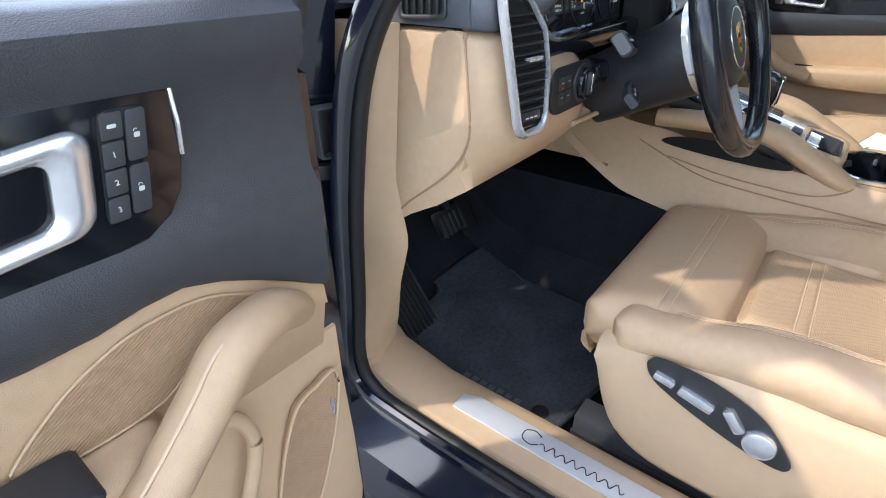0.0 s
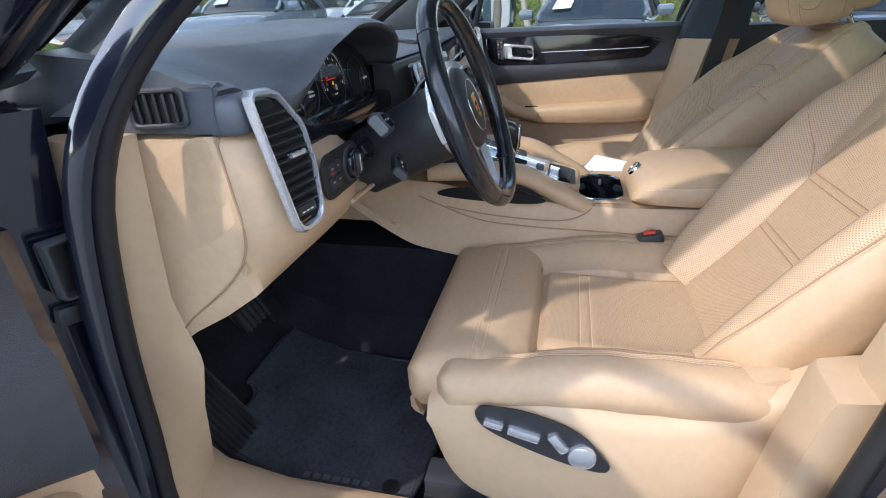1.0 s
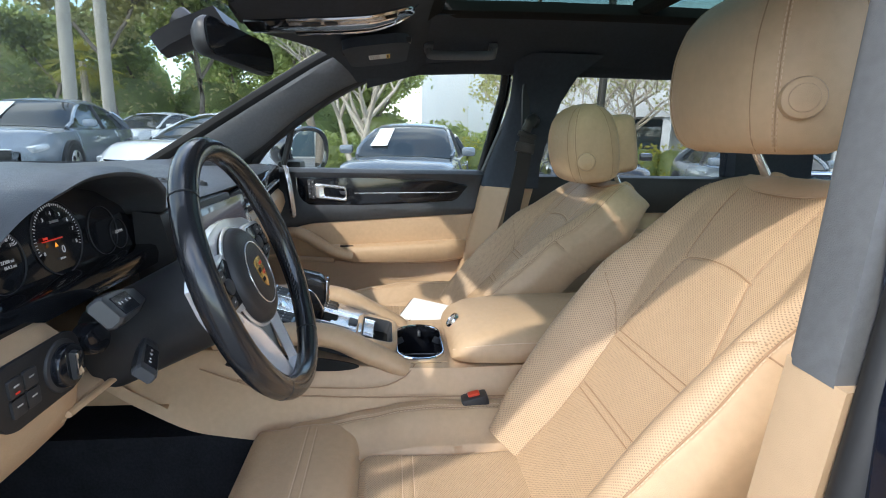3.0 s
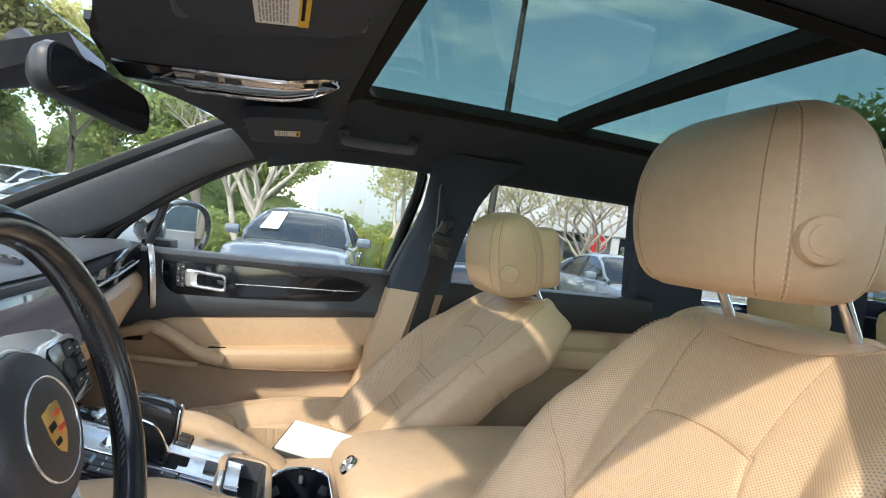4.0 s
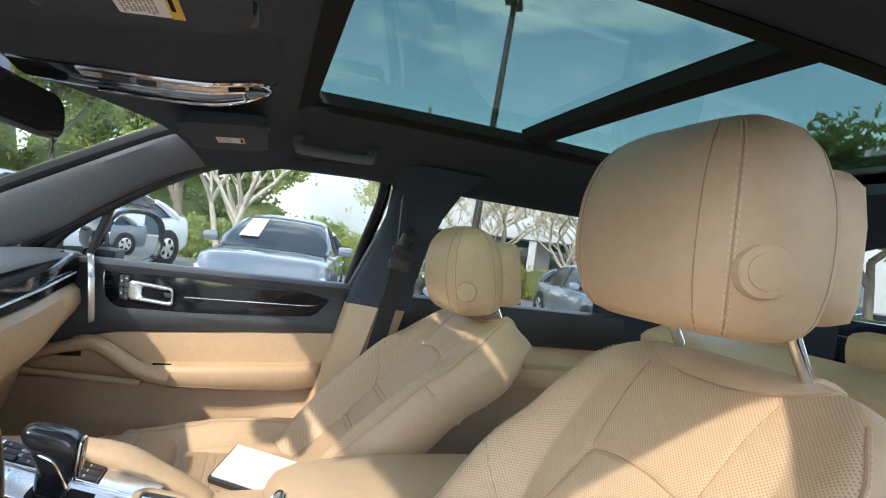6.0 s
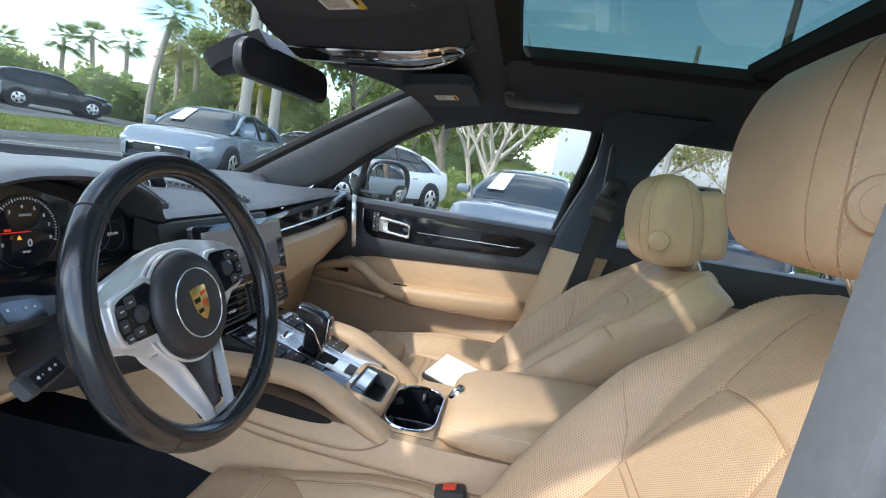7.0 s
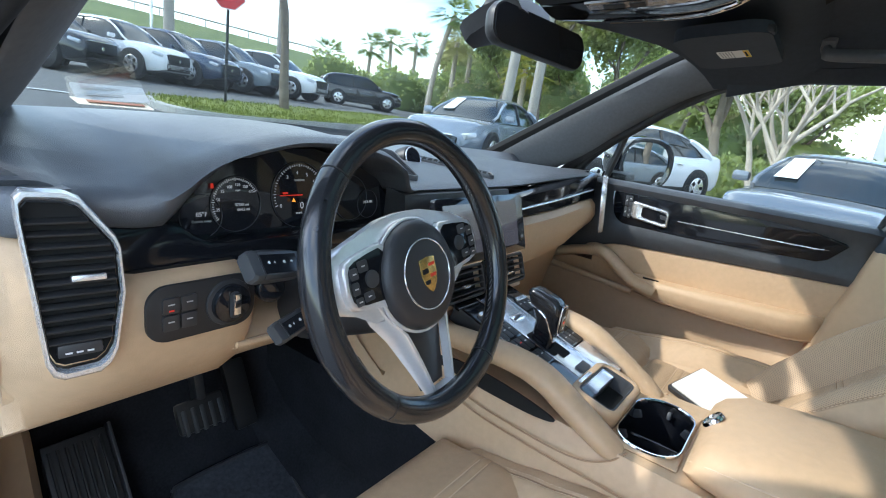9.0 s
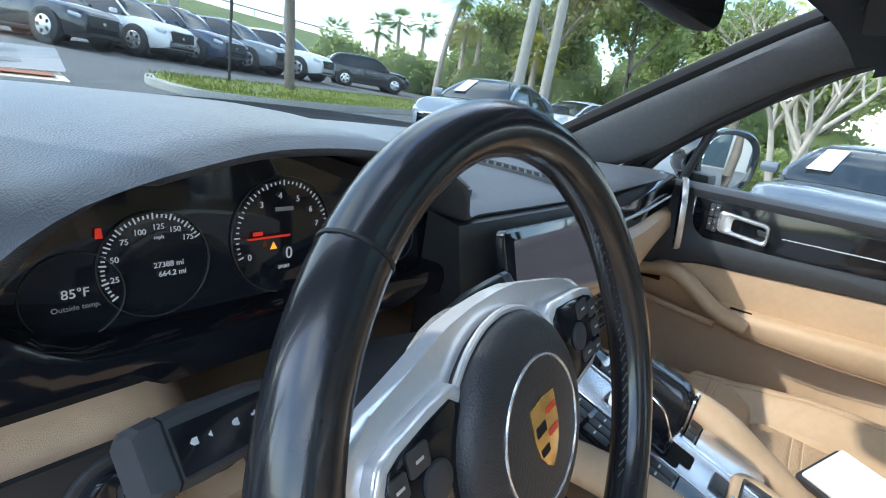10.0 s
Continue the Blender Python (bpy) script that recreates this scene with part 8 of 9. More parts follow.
    def ring_(r, dd, kx, kz):
        return [mo + ma * (r[0] * kx * math.copysign(abs(math.cos(t)) ** 0.8, math.cos(t))) + V((0, 0, r[1] * kz * math.copysign(abs(math.sin(t)) ** 0.8, math.sin(t)))) + mb * dd for t in [2 * math.pi * j / 36 for j in range(36)]]
    mm = part("mirror_shell", loft([ring_((0.128, 0.086), dd, k, k) for dd, k in ((-0.13, 0.30), (-0.115, 0.60), (-0.07, 0.90), (-0.02, 1.0), (0.010, 0.99), (0.012, 0.93), (0.002, 0.82))]), M_PAINT, d, "glossy black mirror housing", 60)
    part("mirror_glass", loft([ring_((0.128, 0.086), dd, k, k) for dd, k in ((0.0025, 0.815), (0.005, 0.80))]), M_MIRROR, mm, "mirror glass")
    part("mirror_foot", box(P3(0.03, -0.06, 1.098), (0.10, 0.08, 0.04), 0.015), M_BLACKPL, mm)
    return d


pd = door((0.745, 0.76, 0), (0, -1, 0), "front_passenger_door", "closed passenger door with tan armrest, black lacquer trim and chrome handle", -0.20)
dd_ = door((-0.97, 0.775, 0), (-1.0, 0.0, 0), "driver_door", "open driver door with tan armrest, black lacquer trim and chrome handle", -0.005, win=False, hs=0.035)

# ---------------- headlining fittings ----------------
def visor(cx, cy, cz, sx, name, label):
    v = thing(name, (cx, cy, 1.42), label, "sun visor", "sun visors")
    u, w = V((1, 0, 0)), V((0, 0.99, -0.135)).normalized()
    o = V((cx, cy, cz))
    nrm = u.cross(w)
    part("board", slab(rounded(0.315, 0.150, 0.040, 6), o, u, w, -0.020 if nrm.z > 0 else 0.020, 0.0), M_HEADLINER, v)
    q = o - nrm * (0.0205 if nrm.z > 0 else -0.0205)
    lw, lh, lx, ly = (0.082, 0.044, 0.090, -0.004) if sx else (0.066, 0.052, 0.010, -0.004)
    ctr = q + u * lx + w * ly
    part("label_sheet", slab(rounded(lw, lh, 0.002), ctr, u, w, -0.0006), M_PAPER, v, "white warning label")
    part("label_edge", slab([(-lw / 2, -lh / 2), (lw / 2, -lh / 2), (lw / 2, -lh / 2 + 0.009), (-lw / 2, -lh / 2 + 0.009)], ctr - nrm * 0.0006, u, w, -0.0006), M_YELLOW, v, "yellow label edge")
    lot = random.Random(9)
    for i in range(9 if sx else 5):
        x0 = -lw * 0.44
        while x0 < lw * 0.42:
            ln = lot.uniform(0.006, 0.018)
            x1 = min(x0 + ln, lw * 0.45)
            y0 = lh * 0.40 - i * lh * 0.062 * (1 if sx else 1.5)
            part("print_bar", slab([(x0, y0 - 0.0008), (x1, y0 - 0.0008), (x1, y0 + 0.0008), (x0, y0 + 0.0008)], ctr - nrm * 0.0006, u, w, -0.0004), M_GREYINK, v)
            x0 = x1 + 0.003
    part("edge_bar", slab([(-lw * 0.35, -lh * 0.5 + 0.004), (lw * 0.3, -lh * 0.5 + 0.004), (lw * 0.3, -lh * 0.5 + 0.007), (-lw * 0.35, -lh * 0.5 + 0.007)], ctr - nrm * 0.0012, u, w, -0.0004), M_MATTBLACK, v)
    part("clip", box(o + u * (0.125 if cx < 0 else -0.125) - w * 0.068 - nrm * 0.012, (0.030, 0.022, 0.012), 0.004), M_BLACKPL, v, "black visor clip")
    part("pivot", tube([o + u * (-0.12 * sx) + w * 0.075 + V((0, 0, -0.006)), o + u * (-0.165 * sx) + w * 0.08 + V((0, 0, -0.004))], 0.008, 10), M_BLACKPL, v)
    return v


visor(-0.482, 0.430, 1.4005, -1, "sun_visor", "black sun visor with a white and yellow warning label")
visor(0.31, 0.422, 1.4155, 0, "sun_visor", "black sun visor with a small white label")
oc = thing("overhead_console", (0.0, 0.46, 1.42), "black overhead console with silver-edged reading lights and keys", "overhead console")
OC = [(0.346, 1.4325, 0.006), (0.350, 1.431, 0.022), (0.362, 1.427, 0.038), (0.385, 1.418, 0.050), (0.42, 1.408, 0.057), (0.47, 1.402, 0.060), (0.53, 1.398, 0.059), (0.59, 1.394, 0.055), (0.64, 1.392, 0.048)]
oc_at = lambda y, k, drop=0.0: V((soft_rows(OC, y)[1] * k, y, soft_rows(OC, y)[0] - 0.006 * (1 - k * k) - drop))
oc_ys = [OC[0][0] + (0.64 - OC[0][0]) * (i / 24) ** 1.6 for i in range(25)]
part("body", loft([[oc_at(y, k) + V((0, 0, 0.045 if abs(k) > 1.0 else 0)) for k in (-1.02, -1, -0.7, -0.35, 0, 0.35, 0.7, 1, 1.02)] for y in oc_ys]), M_GLOSS, oc, "gloss black console body", 50)
oc_rim = [y for y in oc_ys if y < 0.57]
loop = [oc_at(y, -1) for y in reversed(oc_rim)] + [oc_at(y, 1) for y in oc_rim]
part("silver_edge", tube(loop, 0.0042, 8), M_CHROME, oc, "chrome edge")
part("inner_edge", tube([oc_at(y, -0.55, 0.002) for y in reversed(oc_rim[6:])] + [oc_at(y, 0.55, 0.002) for y in oc_rim[6:]], 0.0022, 6), M_CHROME, oc, "thin chrome line")
def oc_patch(y0, y1, k0, k1, lift, name, material, label=""):
    """A thin panel laid on the underside of the console."""
    ys = [y0 + (y1 - y0) * i / 6 for i in range(7)]
    part(name, loft([[oc_at(y, k0, lift), oc_at(y, (k0 + k1) / 2, lift), oc_at(y, k1, lift), oc_at(y, k1, lift + 0.0018), oc_at(y, (k0 + k1) / 2, lift + 0.0018), oc_at(y, k0, lift + 0.0018)] for y in ys]), material, oc, label)


for sd in (-1, 1):
    oc_patch(0.372, 0.565, sd * 0.64, sd * 0.95, 0.0005, "silver_strip", M_SATIN, "satin strip with keys")
    for i in range(4):
        oc_patch(0.402 + 0.026 * i, 0.424 + 0.026 * i, sd * 0.70, sd * 0.88, 0.0024, "key", M_SATIN if i < 3 else M_DARKGREY)
    oc_patch(0.510, 0.540, sd * 0.70, sd * 0.88, 0.0024, "reading_light", M_DARKGREY, "dark ribbed reading light")
    oc_patch(0.376, 0.396, sd * 0.70, sd * 0.88, 0.0024, "microphone", M_MATTBLACK, "black microphone mesh")
    fair = []
    for y in [0.335, *oc_ys]:
        yq_ = max(y, oc_ys[0])
        e = oc_at(yq_, sd) + V((0, y - yq_, 0.003 if y == yq_ else 0.012))
        t_ = sd * 0.150
        top_ = roof_z(t_, y) + 0.004
        fair.append([e, V((e.x + sd * 0.012, y, e.z + 0.002)), V((e.x * 0.45 + t_ * 0.55, y, e.z * 0.55 + top_ * 0.45)), V((t_, y, top_)), V((t_, y, top_ + 0.01)), V((e.x, y, e.z + 0.012))])
    part("fairing", loft(fair), M_HEADLINER, oc, "black cloth fairing beside the console", 60)

im = thing("rear_view_mirror", (-0.02, 0.66, 1.36), "dark interior rear view mirror in a black housing", "mirror")
ML, MR = V((-0.112, 0.684, 1.362)), V((0.116, 0.628, 1.350))
mu = (MR - ML).normalized()
mv = V((0, 0.12, 1)).normalized()
mv = (mv - mu * mv.dot(mu)).normalized()
mc = (ML + MR) / 2
shp = [(x, y) for x, y in rounded(0.236, 0.062, 0.024, 6)]
mn = mu.cross(mv)
hs = []
for k, off in ((1.0, 0.0), (1.03, -0.008), (0.97, -0.022), (0.75, -0.036), (0.3, -0.042)):
    hs.append([mc + mu * (x * (k if k > 0.9 else k + 0.1)) + mv * (y * k) + mn * off for x, y in shp])
part("housing", loft(hs), M_BLACKPL, im, "", 60)
part("glass", slab(scaled(shp, 0.97, 0, 0), mc + mn * 0.0005, mu, mv, 0.0015), M_DARKMIRROR, im, "dark dimming mirror glass")
part("stem", tube([mc - mn * 0.03 + mv * 0.0, (-0.015, 0.735, 1.385), (-0.010, 0.76, 1.40)], [0.014, 0.018, 0.022], 12), M_BLACKPL, im)
sh = []
for y, hwid, z in ((0.80, 0.03, 1.362), (0.78, 0.05, 1.370), (0.74, 0.06, 1.388), (0.68, 0.065, 1.410)):
    sh.append([(-0.01 - hwid, y, z), (-0.01 - hwid * 0.8, y - 0.012, z - 0.022), (-0.01, y - 0.015, z - 0.030), (-0.01 + hwid * 0.8, y - 0.012, z - 0.022), (-0.01 + hwid, y, z)])
part("sensor_cover", loft(sh), M_BLACKPL, im)
for sx in (1,):
    M_GRIP = mat("grey_grab_plastic", (0.13, 0.137, 0.148), 0.5, bump=0.3, bscale=900, vary=0.1)
    gh = thing("grab_handle", (0.515, 0.18, 1.42), "dark grey roof grab handle", "grab handle")
    part("bar", tube(curve_pts([(0.522, 0.283, 1.458), (0.506, 0.281, 1.440), (0.500, 0.268, 1.432), (0.494, 0.188, 1.432), (0.488, 0.110, 1.434), (0.494, 0.097, 1.442), (0.512, 0.094, 1.462)], 6), 0.0085, 10, squash=1.5), M_GRIP, gh)
    for y in (0.281, 0.096):
        part("mount", box((0.512, y, 1.455), (0.034, 0.026, 0.020), 0.006, (0, 35, 0)), M_GRIP, gh)

# ---------------- the car park outside ----------------
def at(az, d):
    """A spot on the ground by bearing from the car's nose line and distance."""
    a = radians(az)
    x, y = -0.85 + d * math.sin(a), 0.25 + d * math.cos(a)
    return V((x, y, gz(x, y)))


M_TYRE = mat("tyre_rubber", (0.02, 0.02, 0.021), 0.8, bump=0.3, bscale=60, vary=0.15)
M_CARGLASS = mat("car_window_glass", (0.020, 0.026, 0.030), 0.04, coat=0.0)
M_LAMP = mat("headlight_glass", (0.55, 0.58, 0.62), 0.08, 0.3, coat=1.0)
M_DARKPL = mat("outdoor_black_plastic", (0.015, 0.015, 0.016), 0.5)


def paint(name, rgb):
    return mat(name, rgb, 0.25, 0.0, coat=1.0, vary=0.05, vscale=2)


def parked_car(name, label, spot, heading, material, suv=True, card=False, scale=1.0, group="parked cars"):
    """A parked car: x along it. suv: tall body, else a low saloon."""
    t = thing(name, (0, 0, 0), label, "car", group)
    if suv:
        L, W, H, hood, belt, nose, tail = 4.75, 0.95, 1.70, 1.06, 1.08, 0.95, 1.15
        wa, wb, wc, wd = 1.02, 0.28, -1.72, -2.14
        wr = 0.40
    else:
        L, W, H, hood, belt, nose, tail = 4.70, 0.92, 1.42, 0.88, 0.94, 0.72, 1.02
        wa, wb, wc, wd = 1.05, 0.18, -1.10, -1.78
        wr = 0.335
    hl = L / 2
    st = [(-hl, tail * 0.62, 0.70, 0.42), (-hl + 0.05, tail * 0.9, 0.80, 0.34), (-hl + 0.22, tail, 0.88, 0.28), (-1.4, belt + 0.01, 0.97, 0.24), (-0.6, belt, 1.0, 0.22), (0.3, belt - 0.01, 1.0, 0.22), (wa - 0.05, belt - 0.02, 0.99, 0.24),
          (wa + 0.05, hood + 0.02, 0.97, 0.24), (1.5, hood, 0.96, 0.24), (1.95, hood * 0.95, 0.91, 0.26), (hl - 0.16, nose * 0.93, 0.82, 0.30), (hl - 0.03, nose * 0.76, 0.70, 0.36), (hl, nose * 0.6, 0.60, 0.42)]
    rings = []
    for x, z, k, b in st:
        w = W * k
        rings.append([(x, -w * 0.90, b), (x, -w * 0.99, b + 0.12), (x, -w, 0.55 * z + 0.08), (x, -w * 0.985, z * 0.80), (x, -w * 0.93, z * 0.95), (x, -w * 0.78, z), (x, -w * 0.35, z + 0.02), (x, w * 0.35, z + 0.02), (x, w * 0.78, z), (x, w * 0.93, z * 0.95), (x, w * 0.985, z * 0.80), (x, w, 0.55 * z + 0.08), (x, w * 0.99, b + 0.12), (x, w * 0.90, b)])
    rot = Matrix.Rotation(math.atan2(heading[1], heading[0]), 4, "Z")
    m = Matrix.Translation(spot) @ rot @ Matrix.Scale(scale, 4)

    def put(nm, bm, mt, par=t, lab=""):
        return part(nm, bm, mt, par, lab, 45)
    rings = [list(col) for col in zip(*[curve_pts(line, 3) for line in zip(*rings)])]
    put("body", loft(rings), material, lab="")
    gw, rw = W * 0.86, W * 0.62
    prof = [(0, 0), (0.10, 0.36), (0.20, 0.68), (0.30, 0.90), (0.40, 0.985), (0.50, 1.0), (0.62, 0.97), (0.74, 0.86), (0.86, 0.60), (0.95, 0.25), (1, 0.0)] if not suv else [(0, 0), (0.09, 0.40), (0.18, 0.76), (0.26, 0.93), (0.36, 0.99), (0.50, 1.0), (0.70, 0.98), (0.84, 0.92), (0.93, 0.70), (0.98, 0.30), (1, 0.0)]

    def arc(f):
        """Top of the glasshouse at f along it: x, height, half width."""
        q = soft_rows(prof, f)[0]
        return wa + 0.12 + (wd - wa - 0.20) * f, belt - 0.03 + (H - belt + 0.03) * q, gw + (rw - gw) * q

    def hoop(f, grow=0.0, cut=0.0):
        x, z, w = arc(f)
        zb = belt - 0.04
        w0 = gw * (1 - 0.10 * abs(2 * f - 1) ** 3)
        w = min(w, w0)
        side = [(-w0, zb), (-(w0 * 0.55 + w * 0.45), zb + (z - zb) * 0.45), (-w * 1.01, zb + (z - zb) * 0.88), (-w * 0.90, zb + (z - zb) * 0.985), (-w * 0.5, z + 0.012), (0, z + 0.018)]
        side = side[2:] if cut else side
        line = side + [(-y_, z_) for y_, z_ in reversed(side[:-1])]
        return [(x, y_ * (1 + grow * 0.8), z_ + grow) for y_, z_ in line]
    fs_ = [i / 22 for i in range(23)]
    put("windows", loft([hoop(f) for f in fs_]), M_CARGLASS, lab="dark reflecting window glass")
    r0, r1 = (0.30, 0.80) if not suv else (0.24, 0.90)
    rows_ = [hoop(r0 + (r1 - r0) * i / 12, 0.014, 1) for i in range(13)]
    put("roof", loft([[*q, *[(x_, y_ * 0.96, z_ - 0.03) for x_, y_, z_ in reversed(q)]] for q in rows_]), material)
    for sy in (-1, 1):
        edge = lambda f: V((arc(f)[0], sy * hoop(f)[-3][1] * 1.01, hoop(f)[-3][2]))
        put("front_pillar", tube([edge(r0 * i / 6 + 0.01) for i in range(7)], 0.032, 6), material)
        put("rear_pillar", tube([edge(r1 + (0.985 - r1) * i / 6) for i in range(7)], [0.05 + 0.05 * i / 6 for i in range(7)], 6), material)
        fm_ = 0.50
        hp = hoop(fm_)
        put("door_pillar", tube([(hp[0][0], sy * abs(hp[0][1]) * 1.005, hp[0][2]), (hp[1][0] - 0.02, sy * abs(hp[1][1]) * 1.008, hp[1][2]), (hp[2][0] - 0.05, sy * abs(hp[2][1]) * 1.005, hp[2][2])], 0.03, 6), M_DARKPL)
        put("mirror", box((wa - 0.22, sy * (W + 0.06), belt + 0.06), (0.13, 0.22, 0.14), 0.05), material)
        put("headlight", box((hl - 0.24, sy * W * 0.66, nose * 0.82), (0.30, 0.34, 0.11), 0.04, (0, 14, -sy * 26)), M_LAMP, lab="clear headlight")
        put("fog_light", box((hl - 0.10, sy * W * 0.58, nose * 0.50), (0.10, 0.22, 0.09), 0.03), M_DARKPL)
        put("sill", box((-0.05, sy * W * 0.955, 0.27), (2.1, 0.06, 0.12), 0.02), M_DARKPL)
        put("door_handle", box((-0.75, sy * (W * 1.0), belt * 0.82), (0.18, 0.03, 0.03), 0.01), M_SATIN)
        put("door_handle", box((0.30, sy * (W * 1.0), belt * 0.82), (0.18, 0.03, 0.03), 0.01), M_SATIN)
        for x in (1.42, -1.40):
            R = wr
            arch = disc((x, sy * (W - 0.19), R), (0, sy, 0), R * 1.14, 0.195, 28, 0.01)
            put("wheel_arch", arch, M_DARKPL)
            ty = put("tyre", disc((x, sy * (W - 0.215), R), (0, sy, 0), R, 0.225, 28, 0.03), M_TYRE)
            rm = put("rim", disc((x, sy * (W - 0.03), R), (0, sy, 0), R * 0.66, 0.045, 24, 0.02), M_SATIN, ty)
            for q in range(5):
                a = q * 2 * math.pi / 5
                put("spoke_gap", box((x + R * 0.42 * math.cos(a + 0.6), sy * (W + 0.012), R + R * 0.42 * math.sin(a + 0.6)), (R * 0.26, 0.012, R * 0.22), 0.01, (0, -math.degrees(a + 0.6), 0)), M_MATTBLACK, ty)
    put("grille", box((hl - 0.03, 0, nose * (0.70 if suv else 0.66)), (0.07, W * (1.05 if suv else 0.95), nose * (0.32 if suv else 0.22)), 0.03), M_DARKPL, lab="black grille")
    put("grille_bar", box((hl + 0.005, 0, nose * (0.86 if suv else 0.78)), (0.03, W * 0.98, 0.03), 0.01), M_CHROME)
    put("lower_grille", box((hl - 0.05, 0, nose * 0.40), (0.08, W * 1.1, 0.11), 0.03), M_DARKPL)
    put("badge", disc((hl + 0.008, 0, nose * 0.68), (1, 0, 0), 0.055, 0.012, 16, 0.004), M_CHROME)
    if card:
        (xl, zl, wl_), (xh, zh, wh_) = arc(0.07), arc(0.24)
        q = [V((xl, -wl_ * 0.76, zl)), V((xl, -wl_ * 0.40, zl + 0.010)), V((xh, -wh_ * 0.42, zh + 0.010)), V((xh, -wh_ * 0.80, zh - 0.002))]
        n = V((0.5, 0, 0.86)) * 0.03
        put("price_card", loft([[p + n for p in q], [p + n * 1.1 for p in q]]), M_PAPER, lab="white card behind the windscreen")
    t.matrix_basis = m
    return t


M_CWHITE = paint("white_car_paint", (0.75, 0.76, 0.78))
M_CNAVY = paint("navy_car_paint", (0.02, 0.035, 0.075))
M_CGREY = paint("grey_car_paint", (0.16, 0.19, 0.22))
M_CBLACK = paint("black_car_paint", (0.012, 0.013, 0.016))
M_CBLUE = paint("pale_blue_car_paint", (0.19, 0.225, 0.275))
M_CSLATE = paint("slate_blue_car_paint", (0.10, 0.118, 0.145))
for az, mt, w in ((15.6, M_CBLACK, "black"), (21.6, M_CWHITE, "white"), (26.3, M_CNAVY, "navy blue"), (31.0, M_CGREY, "grey"), (35.8, M_CWHITE, "white")):
    a = radians(az)
    x = -0.85 + (21.2 - 0.25) * math.tan(a)
    parked_car("parked_suv", f"{w} SUV parked in a row on the asphalt", (x, 21.2 + 0.09 * (x - 8), gz(x, 21.2 + 0.09 * (x - 8))), (0.42, -0.91), mt, True, scale=1.08, group="row of parked cars")
parked_car("parked_suv", "black compact SUV parked beside the bushes", at(44.0, 29.5), (0.86, -0.50), M_CBLACK, True, scale=0.95)
parked_car("parked_saloon", "pale blue hatchback saloon parked facing the aisle", at(57.6, 12.2), (-0.97, -0.16), M_CBLUE, False, True)
parked_car("parked_saloon", "white electric saloon with a dark glass roof", at(72.4, 11.2), (-0.90, 0.43), M_CWHITE, False)
parked_car("parked_saloon", "slate blue saloon with a white card behind its windscreen", at(91.6, 8.9), (-0.985, 0.17), M_CSLATE, False, True)
parked_car("parked_saloon", "black saloon parked beside the slate blue one", at(110.5, 10.4), (-0.97, 0.22), M_CBLACK, False)
parked_car("parked_saloon", "dark grey saloon with chrome window line", at(126.5, 11.3), (-0.97, 0.22), M_CGREY, False)
parked_car("parked_saloon", "silver saloon parked behind", at(152.5, 17.0), (-0.97, 0.22), M_CGREY, False)
parked_car("parked_saloon", "white saloon under the trees", at(72.5, 26.0), (-0.9, 0.4), M_CWHITE, False)
parked_car("parked_suv", "blue SUV far under the trees", at(80.5, 30.0), (-0.9, 0.4), M_CNAVY, True)
parked_car("parked_saloon", "white saloon behind the pale blue one", at(66.5, 19.5), (-0.9, 0.2), M_CWHITE, False)

# kerbed grass island
M_KERB = mat("concrete_kerb", (0.42, 0.41, 0.38), 0.85, bump=0.5, bscale=60, vary=0.15, vscale=2)
M_GRASS = mat("lawn", (0.15, 0.20, 0.03), 0.9, bump=1.0, bscale=30, vary=0.3, vscale=1.2, tint=(0.27, 0.29, 0.06))
ISLE = curve_pts([(4.2, 10.9, 0), (4.6, 10.2, 0), (6.0, 10.1, 0), (9.0, 10.6, 0), (13.0, 11.6, 0), (17.0, 13.0, 0), (17.4, 14.2, 0), (16.5, 14.8, 0), (12.0, 14.0, 0), (8.0, 13.4, 0), (5.0, 12.6, 0), (4.3, 11.9, 0)], 6, True)
ic = V((10.5, 12.2, 0))


def isle(k, lift):
    return [((ic + (p - ic) * k).x if k < 1 else p.x, (ic + (p - ic) * k).y if k < 1 else p.y, gz(p.x, p.y) + lift) for p in ISLE]


solid("kerb", loft([isle(1, -0.02), isle(1, 0.13), isle(0.996, 0.15), isle(0.97, 0.15), isle(0.97, -0.02)], caps=False, wrap=True), M_KERB, "pale concrete kerb round a grass island", "kerb", kind="structure")
solid("lawn", loft([isle(0.97, 0.10), isle(0.968, 0.16), isle(0.7, 0.20), isle(0.4, 0.21), isle(0.1, 0.21)]), M_GRASS, "bright green mown grass island", "grass", kind="structure")
blades = []
bf = []
rnd = random.Random(4)
for i in range(5200):
    k = math.sqrt(rnd.random()) * 0.96
    p = ISLE[rnd.randrange(len(ISLE))]
    x, y = ic.x + (p.x - ic.x) * k + rnd.uniform(-.3, .3), ic.y + (p.y - ic.y) * k + rnd.uniform(-.2, .2)
    z = gz(p.x, p.y) + 0.16 + 0.04 * (1 - k)
    h, a = rnd.uniform(0.04, 0.10), rnd.uniform(0, 6.28)
    n0 = len(blades)
    blades += [(x - 0.02 * math.cos(a), y - 0.02 * math.sin(a), z), (x + 0.02 * math.cos(a), y + 0.02 * math.sin(a), z), (x + rnd.uniform(-.03, .03), y + rnd.uniform(-.03, .03), z + h)]
    bf.append((n0, n0 + 1, n0 + 2))
me = bpy.data.meshes.new("grass_blades")
me.from_pydata(blades, [], bf)
me.materials.append(M_GRASS)
tagged(new("grass_blades", me), "short green grass blades on the island", "grass", kind="stuff")

